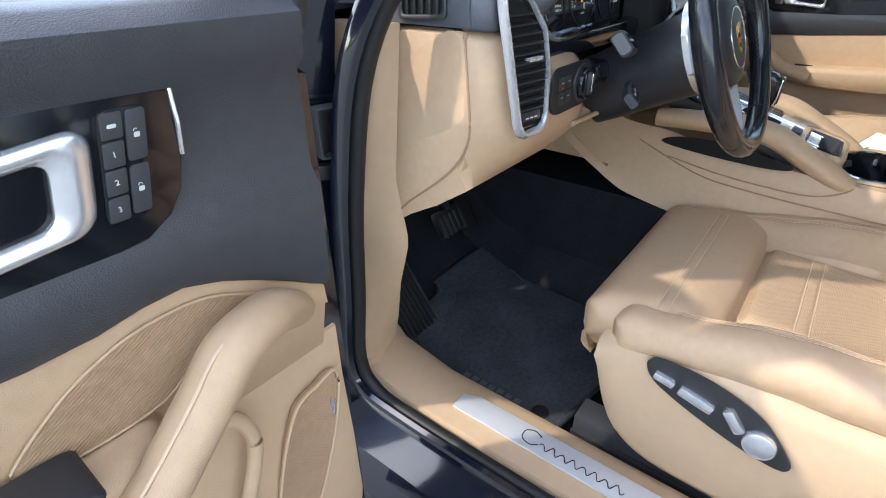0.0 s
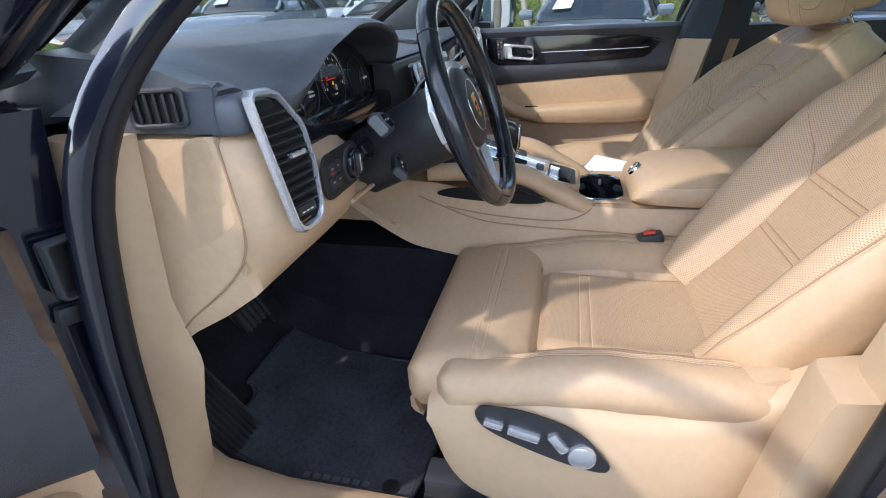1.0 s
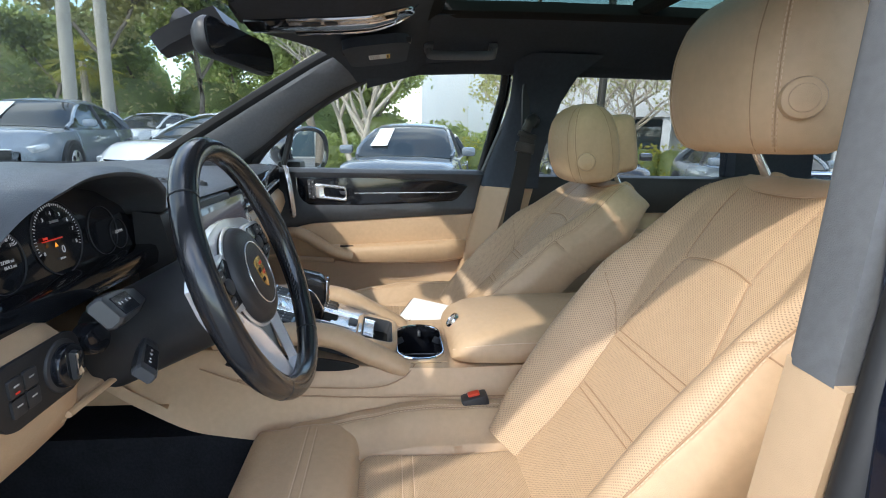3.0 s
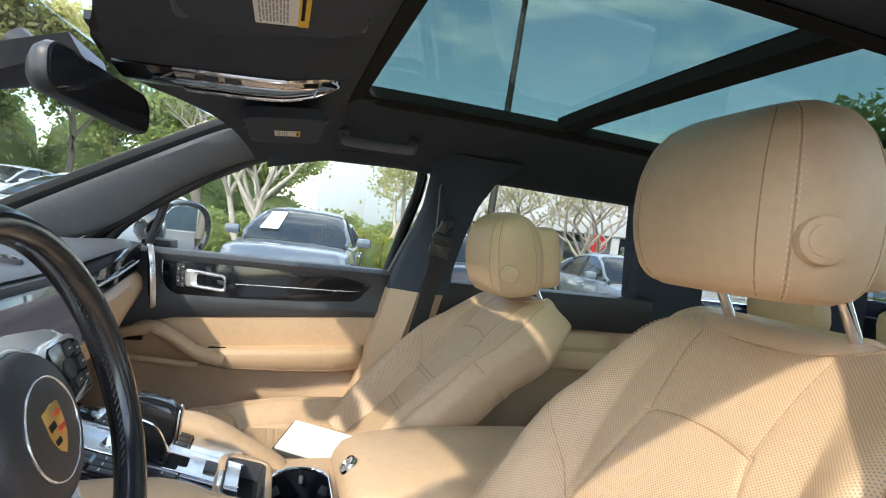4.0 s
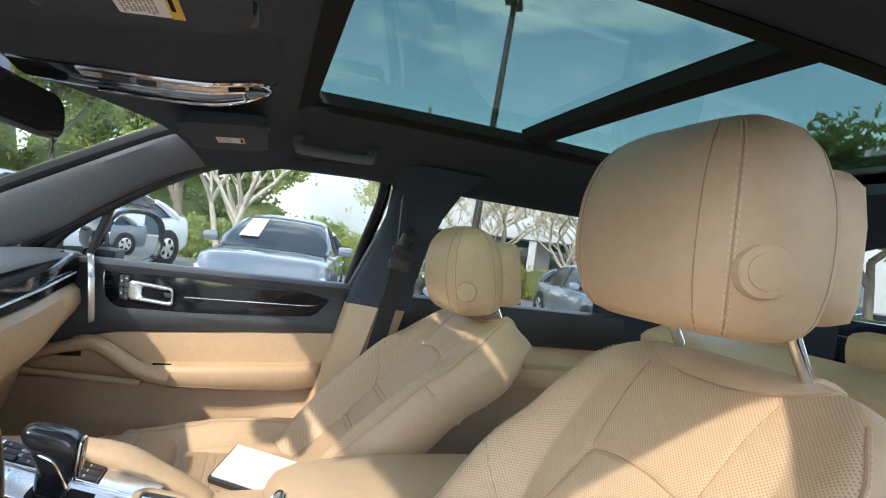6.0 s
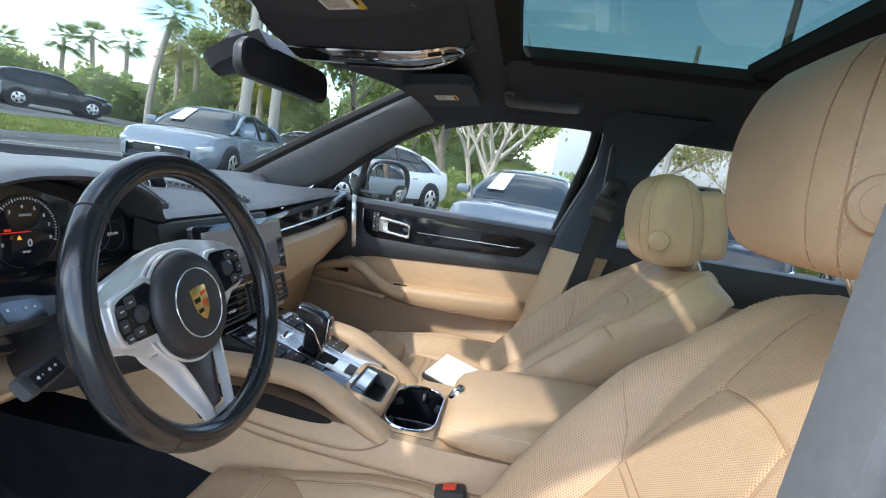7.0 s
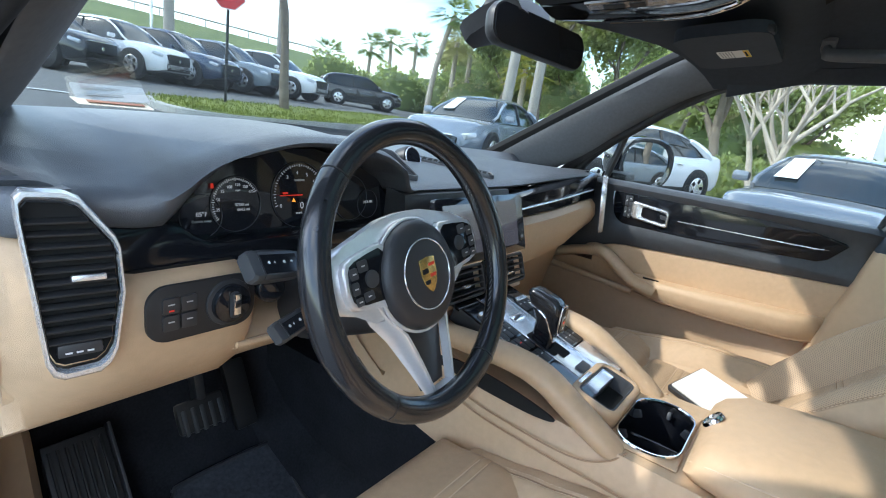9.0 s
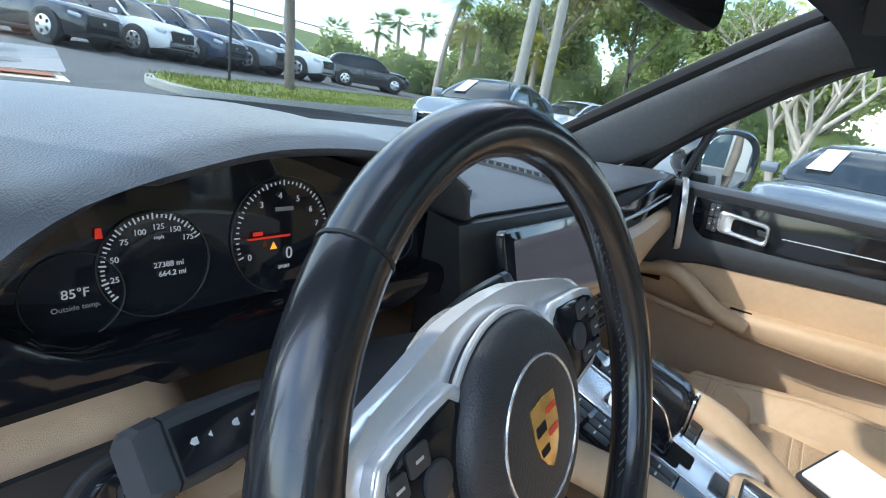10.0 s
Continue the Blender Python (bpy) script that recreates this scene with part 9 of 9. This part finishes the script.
# painted bay lines
M_LINE = mat("white_road_paint", (0.62, 0.62, 0.60), 0.8, vary=0.2, vscale=3)
def flat_line(a, b, w, name="bay_line"):
    a, b = V(a), V(b)
    n = (b - a).normalized().cross(V((0, 0, 1))) * (w / 2)
    bm = bmesh.new()
    pts = []
    for i in range(9):
        p = a.lerp(b, i / 8)
        pts.append([(*(p + s * n).xy, gz(p.x, p.y) + h) for s, h in ((-1, 0.004), (1, 0.004), (1, 0.012), (-1, 0.012))])
    return solid(name, loft(pts, bm=bm), M_LINE, "white painted parking line", "road marking", "bay lines", "structure")


for k in range(6):
    y = -6.5 + 2.95 * k
    flat_line((7.2, y + 1.6, 0), (12.0, y + 0.4, 0), 0.10)
flat_line((-2.0, 13.4, 0), (3.2, 12.6, 0), 0.35, "stop_line")

# ---- plants ----
M_BARK = mat("grey_bark", (0.17, 0.14, 0.11), 0.9, bump=1.0, bscale=25, vary=0.35, vscale=6)
M_PALEBARK = mat("pale_smooth_bark", (0.42, 0.36, 0.29), 0.8, bump=0.6, bscale=20, vary=0.2, vscale=5)


def leafmat(name, rgb, hi):
    m = mat(name, rgb, 0.55, vary=0.35, vscale=1.6, tint=hi)
    b = m.node_tree.nodes["Principled BSDF"]
    n, l = m.node_tree.nodes, m.node_tree.links
    tr, mx, out = n.new("ShaderNodeBsdfTranslucent"), n.new("ShaderNodeMixShader"), n["Material Output"]
    mx.inputs["Fac"].default_value = 0.48
    tr.inputs["Color"].default_value = (hi[0] * 1.9, hi[1] * 1.9, hi[2] * 1.6, 1)
    l.new(b.outputs["BSDF"], mx.inputs[1])
    l.new(tr.outputs["BSDF"], mx.inputs[2])
    l.new(mx.outputs["Shader"], out.inputs["Surface"])
    return m


M_LEAF = leafmat("green_leaves", (0.120, 0.165, 0.058), (0.31, 0.35, 0.14))
M_LEAF2 = leafmat("olive_leaves", (0.17, 0.18, 0.08), (0.38, 0.36, 0.18))
M_LEAF3 = leafmat("dark_green_leaves", (0.090, 0.125, 0.045), (0.24, 0.29, 0.12))
M_LEAFY = leafmat("yellow_green_leaves", (0.17, 0.20, 0.03), (0.35, 0.32, 0.06))
M_PALM = leafmat("palm_fronds", (0.085, 0.125, 0.045), (0.19, 0.24, 0.09))


def leaf_mesh(name, pts, size, rnd, flat=0.0):
    vs, fs = [], []
    for p in pts:
        d = V((rnd.gauss(0, 1), rnd.gauss(0, 1), rnd.gauss(0, 1) * (1 - flat)))
        if d.length < 1e-3:
            continue
        d.normalize()
        e = d.cross(V((rnd.gauss(0, 1), rnd.gauss(0, 1), rnd.gauss(0, 1)))).normalized()
        s = size * rnd.uniform(0.6, 1.4)
        n0 = len(vs)
        vs += [tuple(p - d * s * 0.5), tuple(p + e * s * 0.28), tuple(p + d * s * 0.5), tuple(p - e * s * 0.28)]
        fs.append((n0, n0 + 1, n0 + 2, n0 + 3))
    me = bpy.data.meshes.new(name)
    me.from_pydata(vs, [], fs)
    return me


def tree(name, label, spot, height, spread, seed, leaf, bark=None, leaves=2600, size=0.22, stems=1, lean=(0, 0), low=0.35, depth=4, trunk=0.16):
    rnd = random.Random(seed)
    t = thing(name, spot, label, "tree", "trees")
    b = bmesh.new()
    tips = []

    def grow(p, d, ln, r, k):
        pts, q = [p.copy()], p.copy()
        dd = d.copy()
        for i in range(4):
            dd = (dd + V((rnd.gauss(0, 0.10), rnd.gauss(0, 0.10), rnd.gauss(0, 0.05) + 0.03))).normalized()
            q = q + dd * (ln / 4)
            pts.append(q.copy())
            if k <= 1:
                tips.append((q.copy(), ln))
        tube(pts, [r, r * 0.9, r * 0.8, r * 0.72, r * 0.62], 6 if k > 1 else 4, bm=b)
        if k == 0:
            return
        n = rnd.choice((2, 3, 3)) if k > 1 else 3
        for i in range(n):
            a = 2 * math.pi * (i + rnd.random() * 0.6) / n
            side = V((math.cos(a), math.sin(a), 0))
            nd = (dd * 0.75 + side * rnd.uniform(0.45, 0.8) * spread / height * 1.4 + V((0, 0, 0.25))).normalized()
            grow(pts[-1] if i else pts[3], nd, ln * rnd.uniform(0.62, 0.8), r * 0.6, k - 1)
    for sidx in range(stems):
        a = 2 * math.pi * sidx / max(1, stems)
        d0 = V((lean[0] + (0.28 * math.cos(a) if stems > 1 else 0), lean[1] + (0.28 * math.sin(a) if stems > 1 else 0), 1)).normalized()
        grow(V(spot) + V((0.1 * math.cos(a), 0.1 * math.sin(a), -0.1)) * (1 if stems > 1 else 0) + V((0, 0, -0.05)), d0, height * low, trunk / math.sqrt(stems), depth - 1)
    part("trunk", b, bark or M_BARK, t, "branching trunk and limbs", 80)
    if leaves:
        pts = []
        for i in range(leaves):
            p, ln = tips[rnd.randrange(len(tips))]
            pts.append(p + V((rnd.gauss(0, 1), rnd.gauss(0, 1), rnd.gauss(0, 0.7))) * (ln * 0.32))
        me = leaf_mesh("crown", pts, size, rnd)
        me.materials.append(leaf)
        o = new("crown", me)
        o.parent = t
        o.matrix_parent_inverse = Matrix.Translation(V(spot)).inverted()
        tagged(o, "loose crown of many small leaves")
    return t


def bush(name, label, rows, leaf, n, size, seed, category="bush"):
    """A dense shrub belt: rows of (x, y, half-width, height)."""
    rnd = random.Random(seed)
    pts = []
    core = []
    for x, y, w, h in rows:
        z0 = gz(x, y)
        core.append((x, y, w, h))
        for i in range(n):
            u, v = rnd.uniform(0, 6.283), rnd.random()
            r = w * (0.75 + 0.3 * rnd.random()) * math.sqrt(max(0.05, 1 - (v * 0.9) ** 2))
            pts.append(V((x + r * math.cos(u), y + r * math.sin(u), z0 + h * v * rnd.uniform(0.85, 1.08))))
    me = leaf_mesh(name, pts, size, rnd)
    me.materials.append(leaf)
    t = tagged(new(name, me), label, category, kind="stuff")
    b = bmesh.new()
    for x, y, w, h in core:
        z0 = gz(x, y)
        loft([[(x + w * k * math.cos(a), y + w * k * math.sin(a), z0 + h * v) for a in [2 * math.pi * j / 10 for j in range(10)]] for k, v in ((0.75, -0.05), (0.82, 0.35), (0.68, 0.7), (0.3, 0.88))], bm=b)
    p = part("twigs", b, M_LEAF3, None)
    p.parent = t
    return t


def palm(label, spot, height, seed, lean=(0, 0), fan=1.3, leaf=None):
    rnd = random.Random(seed)
    t = thing("palm_tree", spot, label, "palm tree", "palm trees")
    s = V(spot)
    pts = [s + V((lean[0] * k * k, lean[1] * k * k, height * k)) for k in [i / 8 for i in range(9)]]
    part("trunk", tube(pts, [0.20 - 0.05 * i / 8 for i in range(9)], 9), M_PALEBARK, t, "slender ringed palm trunk")
    top = pts[-1]
    vs, fs = [], []
    for i in range(46):
        a, e = rnd.uniform(0, 6.283), rnd.uniform(-0.7, 1.2)
        ln = fan * rnd.uniform(0.8, 1.15)
        d = V((math.cos(a) * math.cos(e), math.sin(a) * math.cos(e), math.sin(e)))
        side = d.cross(V((0, 0, 1))).normalized()
        base = top + d * ln * 0.45
        for j in range(13):
            f = (j - 6) / 6
            tip = base + (d * (0.75 - 0.28 * f * f) + side * f * 0.62 + V((0, 0, -0.16 - 0.12 * abs(f)))) * ln * 0.8
            w = side * 0.028 + V((0, 0, 0.01))
            n0 = len(vs)
            vs += [tuple(base - w), tuple(base + w), tuple(tip)]
            fs.append((n0, n0 + 1, n0 + 2))
        n0 = len(vs)
        vs += [tuple(top - side * 0.02), tuple(top + side * 0.02), tuple(base)]
        fs.append((n0, n0 + 1, n0 + 2))
    me = bpy.data.meshes.new("crown")
    me.from_pydata(vs, [], fs)
    me.materials.append(leaf or M_PALM)
    o = new("crown", me)
    o.parent = t
    o.matrix_parent_inverse = Matrix.Translation(s).inverted()
    tagged(o, "fan-shaped palm fronds")
    return t


# trees seen through the windscreen
tree("street_tree", "slim grey-barked street tree on the grass island", at(36.6, 15.0), 6.5, 3.0, 11, M_LEAF2, leaves=500, size=0.16, low=0.55, trunk=0.15, lean=(0.06, 0.0))
for az, d, h, sp, sd, lf, n in ((63.5, 24, 9.5, 6.5, 21, M_LEAF2, 4200), (70.5, 27, 9.0, 7.0, 22, M_LEAF, 5200), (77, 31, 8.5, 7, 23, M_LEAF, 4200), (58.5, 33, 7.5, 6, 24, M_LEAF, 3600), (66.5, 36, 8.0, 7, 25, M_LEAF3, 4200), (74, 38, 9, 7, 26, M_LEAF3, 4200), (83, 34, 7.5, 7, 27, M_LEAF, 3800), (54, 42, 6.5, 6, 28, M_LEAF2, 2600), (88, 30, 6.0, 6, 29, M_LEAF, 3000)):
    tree("shade_tree", "spreading shade tree with green crown beyond the car park", at(az, d), h * 1.3, sp * 1.2, sd, lf, leaves=int(n * 2.2), size=0.27, low=0.28)
tree("street_tree", "grey-trunked shade tree beside the parked white saloon", at(81.2, 16.5), 7.0, 5.5, 31, M_LEAF, leaves=2800, size=0.20, low=0.28, trunk=0.20)
tree("bare_tree", "pale multi-stemmed tree with bare branches", at(86.0, 14.2), 5.4, 5.0, 32, M_LEAF2, M_PALEBARK, leaves=260, size=0.10, stems=4, low=0.34, trunk=0.20, depth=5)
tree("street_tree", "small airy tree in front of the white building", at(101.0, 21), 6.2, 5.0, 33, M_LEAF2, M_PALEBARK, leaves=2200, size=0.18, low=0.32, trunk=0.16)
tree("bare_tree", "pale bare branching tree by the stop sign", at(123.0, 18.0), 6.0, 6.5, 34, M_LEAF2, M_PALEBARK, leaves=900, size=0.12, stems=3, low=0.30, trunk=0.18, depth=5)
tree("bare_tree", "pale bare branching tree beside the far building", at(114.0, 20.0), 6.2, 6.5, 35, M_LEAF2, M_PALEBARK, leaves=1200, size=0.12, stems=3, low=0.30, trunk=0.17, depth=5)
for az, d, h, sd in ((141, 15.0, 7.0, 41), (149, 17.0, 7.6, 42), (157, 16.0, 7.0, 43)):
    tree("shade_tree", "leafy shade tree behind the car", at(az, d), h, 5.5, sd, M_LEAF3, leaves=3800, size=0.22, low=0.36)
for az, d, h, ln, sd, lf in ((40.4, 46, 3.2, (0, 0), 51, None), (44.6, 49, 4.6, (0.2, 0), 52, None), (46.9, 47, 5.2, (0, 0.2), 53, None), (49.4, 50, 5.6, (0, 0), 54, None), (51.3, 34, 6.3, (0.9, -0.6), 55, None), (53.6, 36, 5.0, (0.2, 0.1), 56, M_LEAF2), (55.2, 38, 5.2, (0, 0), 57, M_LEAF2), (61.2, 30, 3.6, (0, 0), 58, M_LEAFY)):
    palm("slender fan palm with a rounded crown beyond the car park", at(az, d), h, sd, ln, 1.85, lf)
bush("shrub_belt", "dense green shrubs at the foot of the bank", [(*at(40.5 + 1.25 * i, 40 + 2 * math.sin(i * 1.7)).xy, 1.9 + 0.5 * math.sin(i * 2.3), 2.3 + 0.8 * math.sin(i * 1.3 + 1)) for i in range(18)], M_LEAF, 420, 0.34, 61)
bush("shrub_belt", "dense undergrowth below the far trees", [(*at(60 + 2.6 * i, 33 + 3 * math.sin(i * 2.1)).xy, 2.2, 2.0 + 0.9 * math.sin(i * 1.9)) for i in range(13)], M_LEAF3, 380, 0.36, 62)
bush("hedge", "clipped yellow-green hedge along the car park", [(16.4 + 0.35 * math.sin(i), -0.9 - 0.85 * i, 0.75, 1.25) for i in range(14)], M_LEAFY, 420, 0.12, 63, "hedge")
bush("shrub_belt", "tall mixed thicket closing the far side of the car park", [(*at(55 + 2.1 * i, 41 + 4 * math.sin(i * 2.7)).xy, 2.9, 4.4 + 1.6 * math.sin(i * 1.7) + 0.8 * math.sin(i * 4.1)) for i in range(14)], M_LEAF, 620, 0.34, 66)
bush("shrub_belt", "low green shrubs before the white building", [(*at(86 + 2.0 * i, 32 + 2 * math.sin(i * 2.7)).xy, 1.8, 1.9 + 0.5 * math.sin(i * 1.7)) for i in range(9)], M_LEAF, 420, 0.26, 68)
bush("shrub_belt", "olive brush in front of the far thicket", [(*at(56 + 3.1 * i, 36 + 3 * math.sin(i * 1.9)).xy, 2.4, 2.9 + 1.3 * math.sin(i * 2.9)) for i in range(10)], M_LEAF2, 520, 0.27, 67)
bush("shrub", "rounded dark green shrub at the kerb", [(*at(83.6, 16.0).xy, 1.0, 1.15), (*at(80.2, 16.6).xy, 0.9, 1.0)], M_LEAF, 900, 0.16, 64)
bush("far_woods", "distant tree line all round", [(*at(4 + 5.2 * i, 92 + 8 * math.sin(i * 1.7)).xy, 6.5, 3.5 + 1.5 * math.sin(i * 2.2)) for i in range(70)], M_LEAF3, 110, 1.2, 65, "woods")

# grass bank with a railing
M_BANK = mat("rough_bank_grass", (0.13, 0.18, 0.055), 0.95, bump=1.0, bscale=8, vary=0.3, vscale=0.35, tint=(0.20, 0.23, 0.08))
rows = []
for i in range(25):
    az = 2 + 46 * i / 24
    d = 62 - 6 * i / 24
    crest = 1.0 + (d + 8) * math.tan(radians(lerp_rows([(2, 6.6), (27, 5.4), (39.5, 4.4), (44, 3.0), (48, 1.0)], az)[0]))
    p0, p1, p2, p3 = at(az, d - 14), at(az, d - 4), at(az, d + 8), at(az, d + 30)
    rows.append([(p0.x, p0.y, p0.z - 0.3), (p1.x, p1.y, p0.z + (crest - p0.z) * 0.5), (p2.x, p2.y, crest), (p3.x, p3.y, crest - 0.4), (p3.x, p3.y, p0.z - 1.0)])
solid("grass_bank", loft(rows), M_BANK, "long green grass embankment", "embankment", kind="structure")
rl = thing("bank_railing", (20, 60, 7), "pale metal railing along the top of the bank", "railing")
tops = []
for r in rows[2:21]:
    tops.append(V(r[2]) + V((0, 0, 0.75)))
part("rail", tube(tops, 0.10, 6), M_KERB, rl)
for p in tops:
    part("post", tube([p - V((0, 0, 0.9)), p], 0.06, 6), M_KERB, rl)

# sign posts, poles
M_SIGNRED = mat("red_sign_face", (0.55, 0.025, 0.03), 0.45, vary=0.06, vscale=5)
M_SIGNWHITE = mat("white_sign_film", (0.8, 0.8, 0.8), 0.5)


def stop_sign(spot, face, height, label):
    s = thing("stop_sign", spot, label, "stop sign", "stop signs")
    f = V(face).normalized()
    u = V((0, 0, 1)).cross(f).normalized()
    p = V(spot)
    part("post", tube([p - V((0, 0, 0.1)), p + V((0, 0, height + 0.7))], 0.035, 8), M_DARKPL, s, "thin dark post")
    c = p + V((0, 0, height + 0.38)) + f * 0.04
    octo = [(0.375 / math.cos(math.pi / 8) * math.cos(math.pi / 8 + i * math.pi / 4), 0.375 / math.cos(math.pi / 8) * math.sin(math.pi / 8 + i * math.pi / 4)) for i in range(8)]
    part("border", slab(octo, c, u, (0, 0, 1), 0.006), M_SIGNWHITE, s)
    part("face", slab(scaled(octo, 0.93, 0, 0), c + f * 0.006, u, (0, 0, 1), 0.003), M_SIGNRED, s, "red octagon")
    words("STOP", 0.30, basis(c + f * 0.011, u, (0, 0, 1)), M_SIGNWHITE, s, "lettering")
    return s


stop_sign(at(30.9, 14.0), (-0.45, -0.89, 0), 2.30, "red octagonal stop sign on a thin dark post in the island")
stop_sign(at(124.0, 21.0), (-0.85, 0.5, 0), 1.62, "red octagonal stop sign beside bare trees")


def pole(name, spot, h, r, material, label, category="pole", lean=(0, 0)):
    p = V(spot)
    return solid(name, tube([p - V((0, 0, 0.2)), p + V((lean[0] * 0.5, lean[1] * 0.5, h * 0.5)), p + V((lean[0], lean[1], h))], [r, r * 0.92, r * 0.8], 12), material, label, category, "poles")


M_POLE = mat("weathered_concrete_pole", (0.36, 0.33, 0.29), 0.85, bump=0.5, bscale=20, vary=0.15, vscale=2)
pole("utility_pole", at(59.6, 19.0), 11.0, 0.19, M_POLE, "tall weathered grey concrete pole behind the pale blue car", lean=(0.5, -0.2))
pole("utility_pole", at(62.6, 20.5), 11.0, 0.19, M_POLE, "tall weathered grey pole beside another", lean=(0.2, -0.1))
pole("utility_pole", at(25.8, 33.0), 12.0, 0.28, M_POLE, "thick grey pole behind the row of cars")
pole("utility_pole", at(35.6, 36.0), 12.0, 0.14, M_POLE, "slim pale pole at the bank")
pole("utility_pole", at(24.4, 30.0), 12.0, 0.07, M_SATIN, "thin metal pole behind the row of cars")
pole("utility_pole", at(104.2, 17.0), 6.0, 0.08, M_POLE, "slim pale pole by the hedge", lean=(0.0, -0.3))
M_BRONZE = mat("dark_bronze_metal", (0.05, 0.045, 0.035), 0.5, 0.4, vary=0.1)
lp = thing("street_lamp", at(111.6, 14.0), "dark bronze double-headed car park lamp on a tall pole", "street lamp")
q = at(111.6, 14.0)
part("pole", tube([q, q + V((0.0, -0.35, 8.5))], [0.11, 0.08], 10), M_BRONZE, lp)
part("lamp_head", box(q + V((0.45, -0.60, 8.65)), (0.36, 0.75, 0.16), 0.04, (0, 0, 60)), M_BRONZE, lp)
part("lamp_head", box(q + V((-0.30, -0.10, 8.35)), (0.36, 0.65, 0.16), 0.04, (0, 0, 60)), M_BRONZE, lp)
part("bracket", tube([q + V((-0.1, -0.2, 8.35)), q + V((0.3, -0.5, 8.6))], 0.04, 8), M_BRONZE, lp)

# buildings
M_WALLW = mat("white_stucco", (0.52, 0.54, 0.56), 0.85, bump=0.3, bscale=30, vary=0.06, vscale=0.5)
M_WALLG = mat("grey_stucco", (0.50, 0.50, 0.49), 0.85, bump=0.3, bscale=30, vary=0.08, vscale=0.5)
M_BWIN = mat("building_window_glass", (0.05, 0.08, 0.10), 0.06, coat=0.5)


def building(spot, turn, w, dpt, h, material, label, storeys, bays, over=0.0):
    b = thing("building", spot, label, "building", "buildings")
    m = pose(*spot, 0, 0, turn)

    def put(nm, c, size, mt, lab="", bev=0.02):
        bm = box(c, size, bev)
        bmesh.ops.transform(bm, matrix=m, verts=bm.verts[:])
        return part(nm, bm, mt, b, lab)
    put("wall", (0, 0, h / 2 - 0.5), (w, dpt, h + 1), material)
    put("parapet", (0, 0, h + 0.12), (w + 0.2, dpt + 0.2, 0.35), material, "flat roof parapet")
    if over:
        put("canopy", (0, -dpt / 2 - over / 2, 3.3), (w * 0.96, over, 0.7), material, "projecting canopy")
        for i in range(6):
            put("column", (-w * 0.45 + w * 0.9 * i / 5, -dpt / 2 - over + 0.4, 1.5), (0.45, 0.45, 3.2), material)
    for s in range(storeys):
        for i in range(bays):
            x = -w / 2 + w * (i + 0.5) / bays
            z = 1.6 + s * (h - 0.6) / storeys
            wn_ = put("window", (x, -dpt / 2 - 0.02, z + 0.2), (w / bays * 0.62, 0.10, (h / storeys) * 0.45), M_BWIN, "dark window", 0.01)
            put("sill", (x, -dpt / 2 - 0.08, z + 0.2 - (h / storeys) * 0.245), (w / bays * 0.68, 0.16, 0.08), material, "", 0.01)
    return b


building(at(101.5, 44), -82 + 180 - 90 - 90 + 90, 16, 10, 9.5, M_WALLW, "white stucco two-storey building beyond the hedge", 2, 4)
building(at(122.5, 40), -33 - 90 + 0, 22, 12, 6.2, M_WALLG, "grey low commercial building with a projecting canopy", 1, 7, 3.0)
building(at(150, 48), -60 - 90, 30, 12, 7.0, M_WALLG, "grey commercial building behind the car", 1, 8, 0.0)
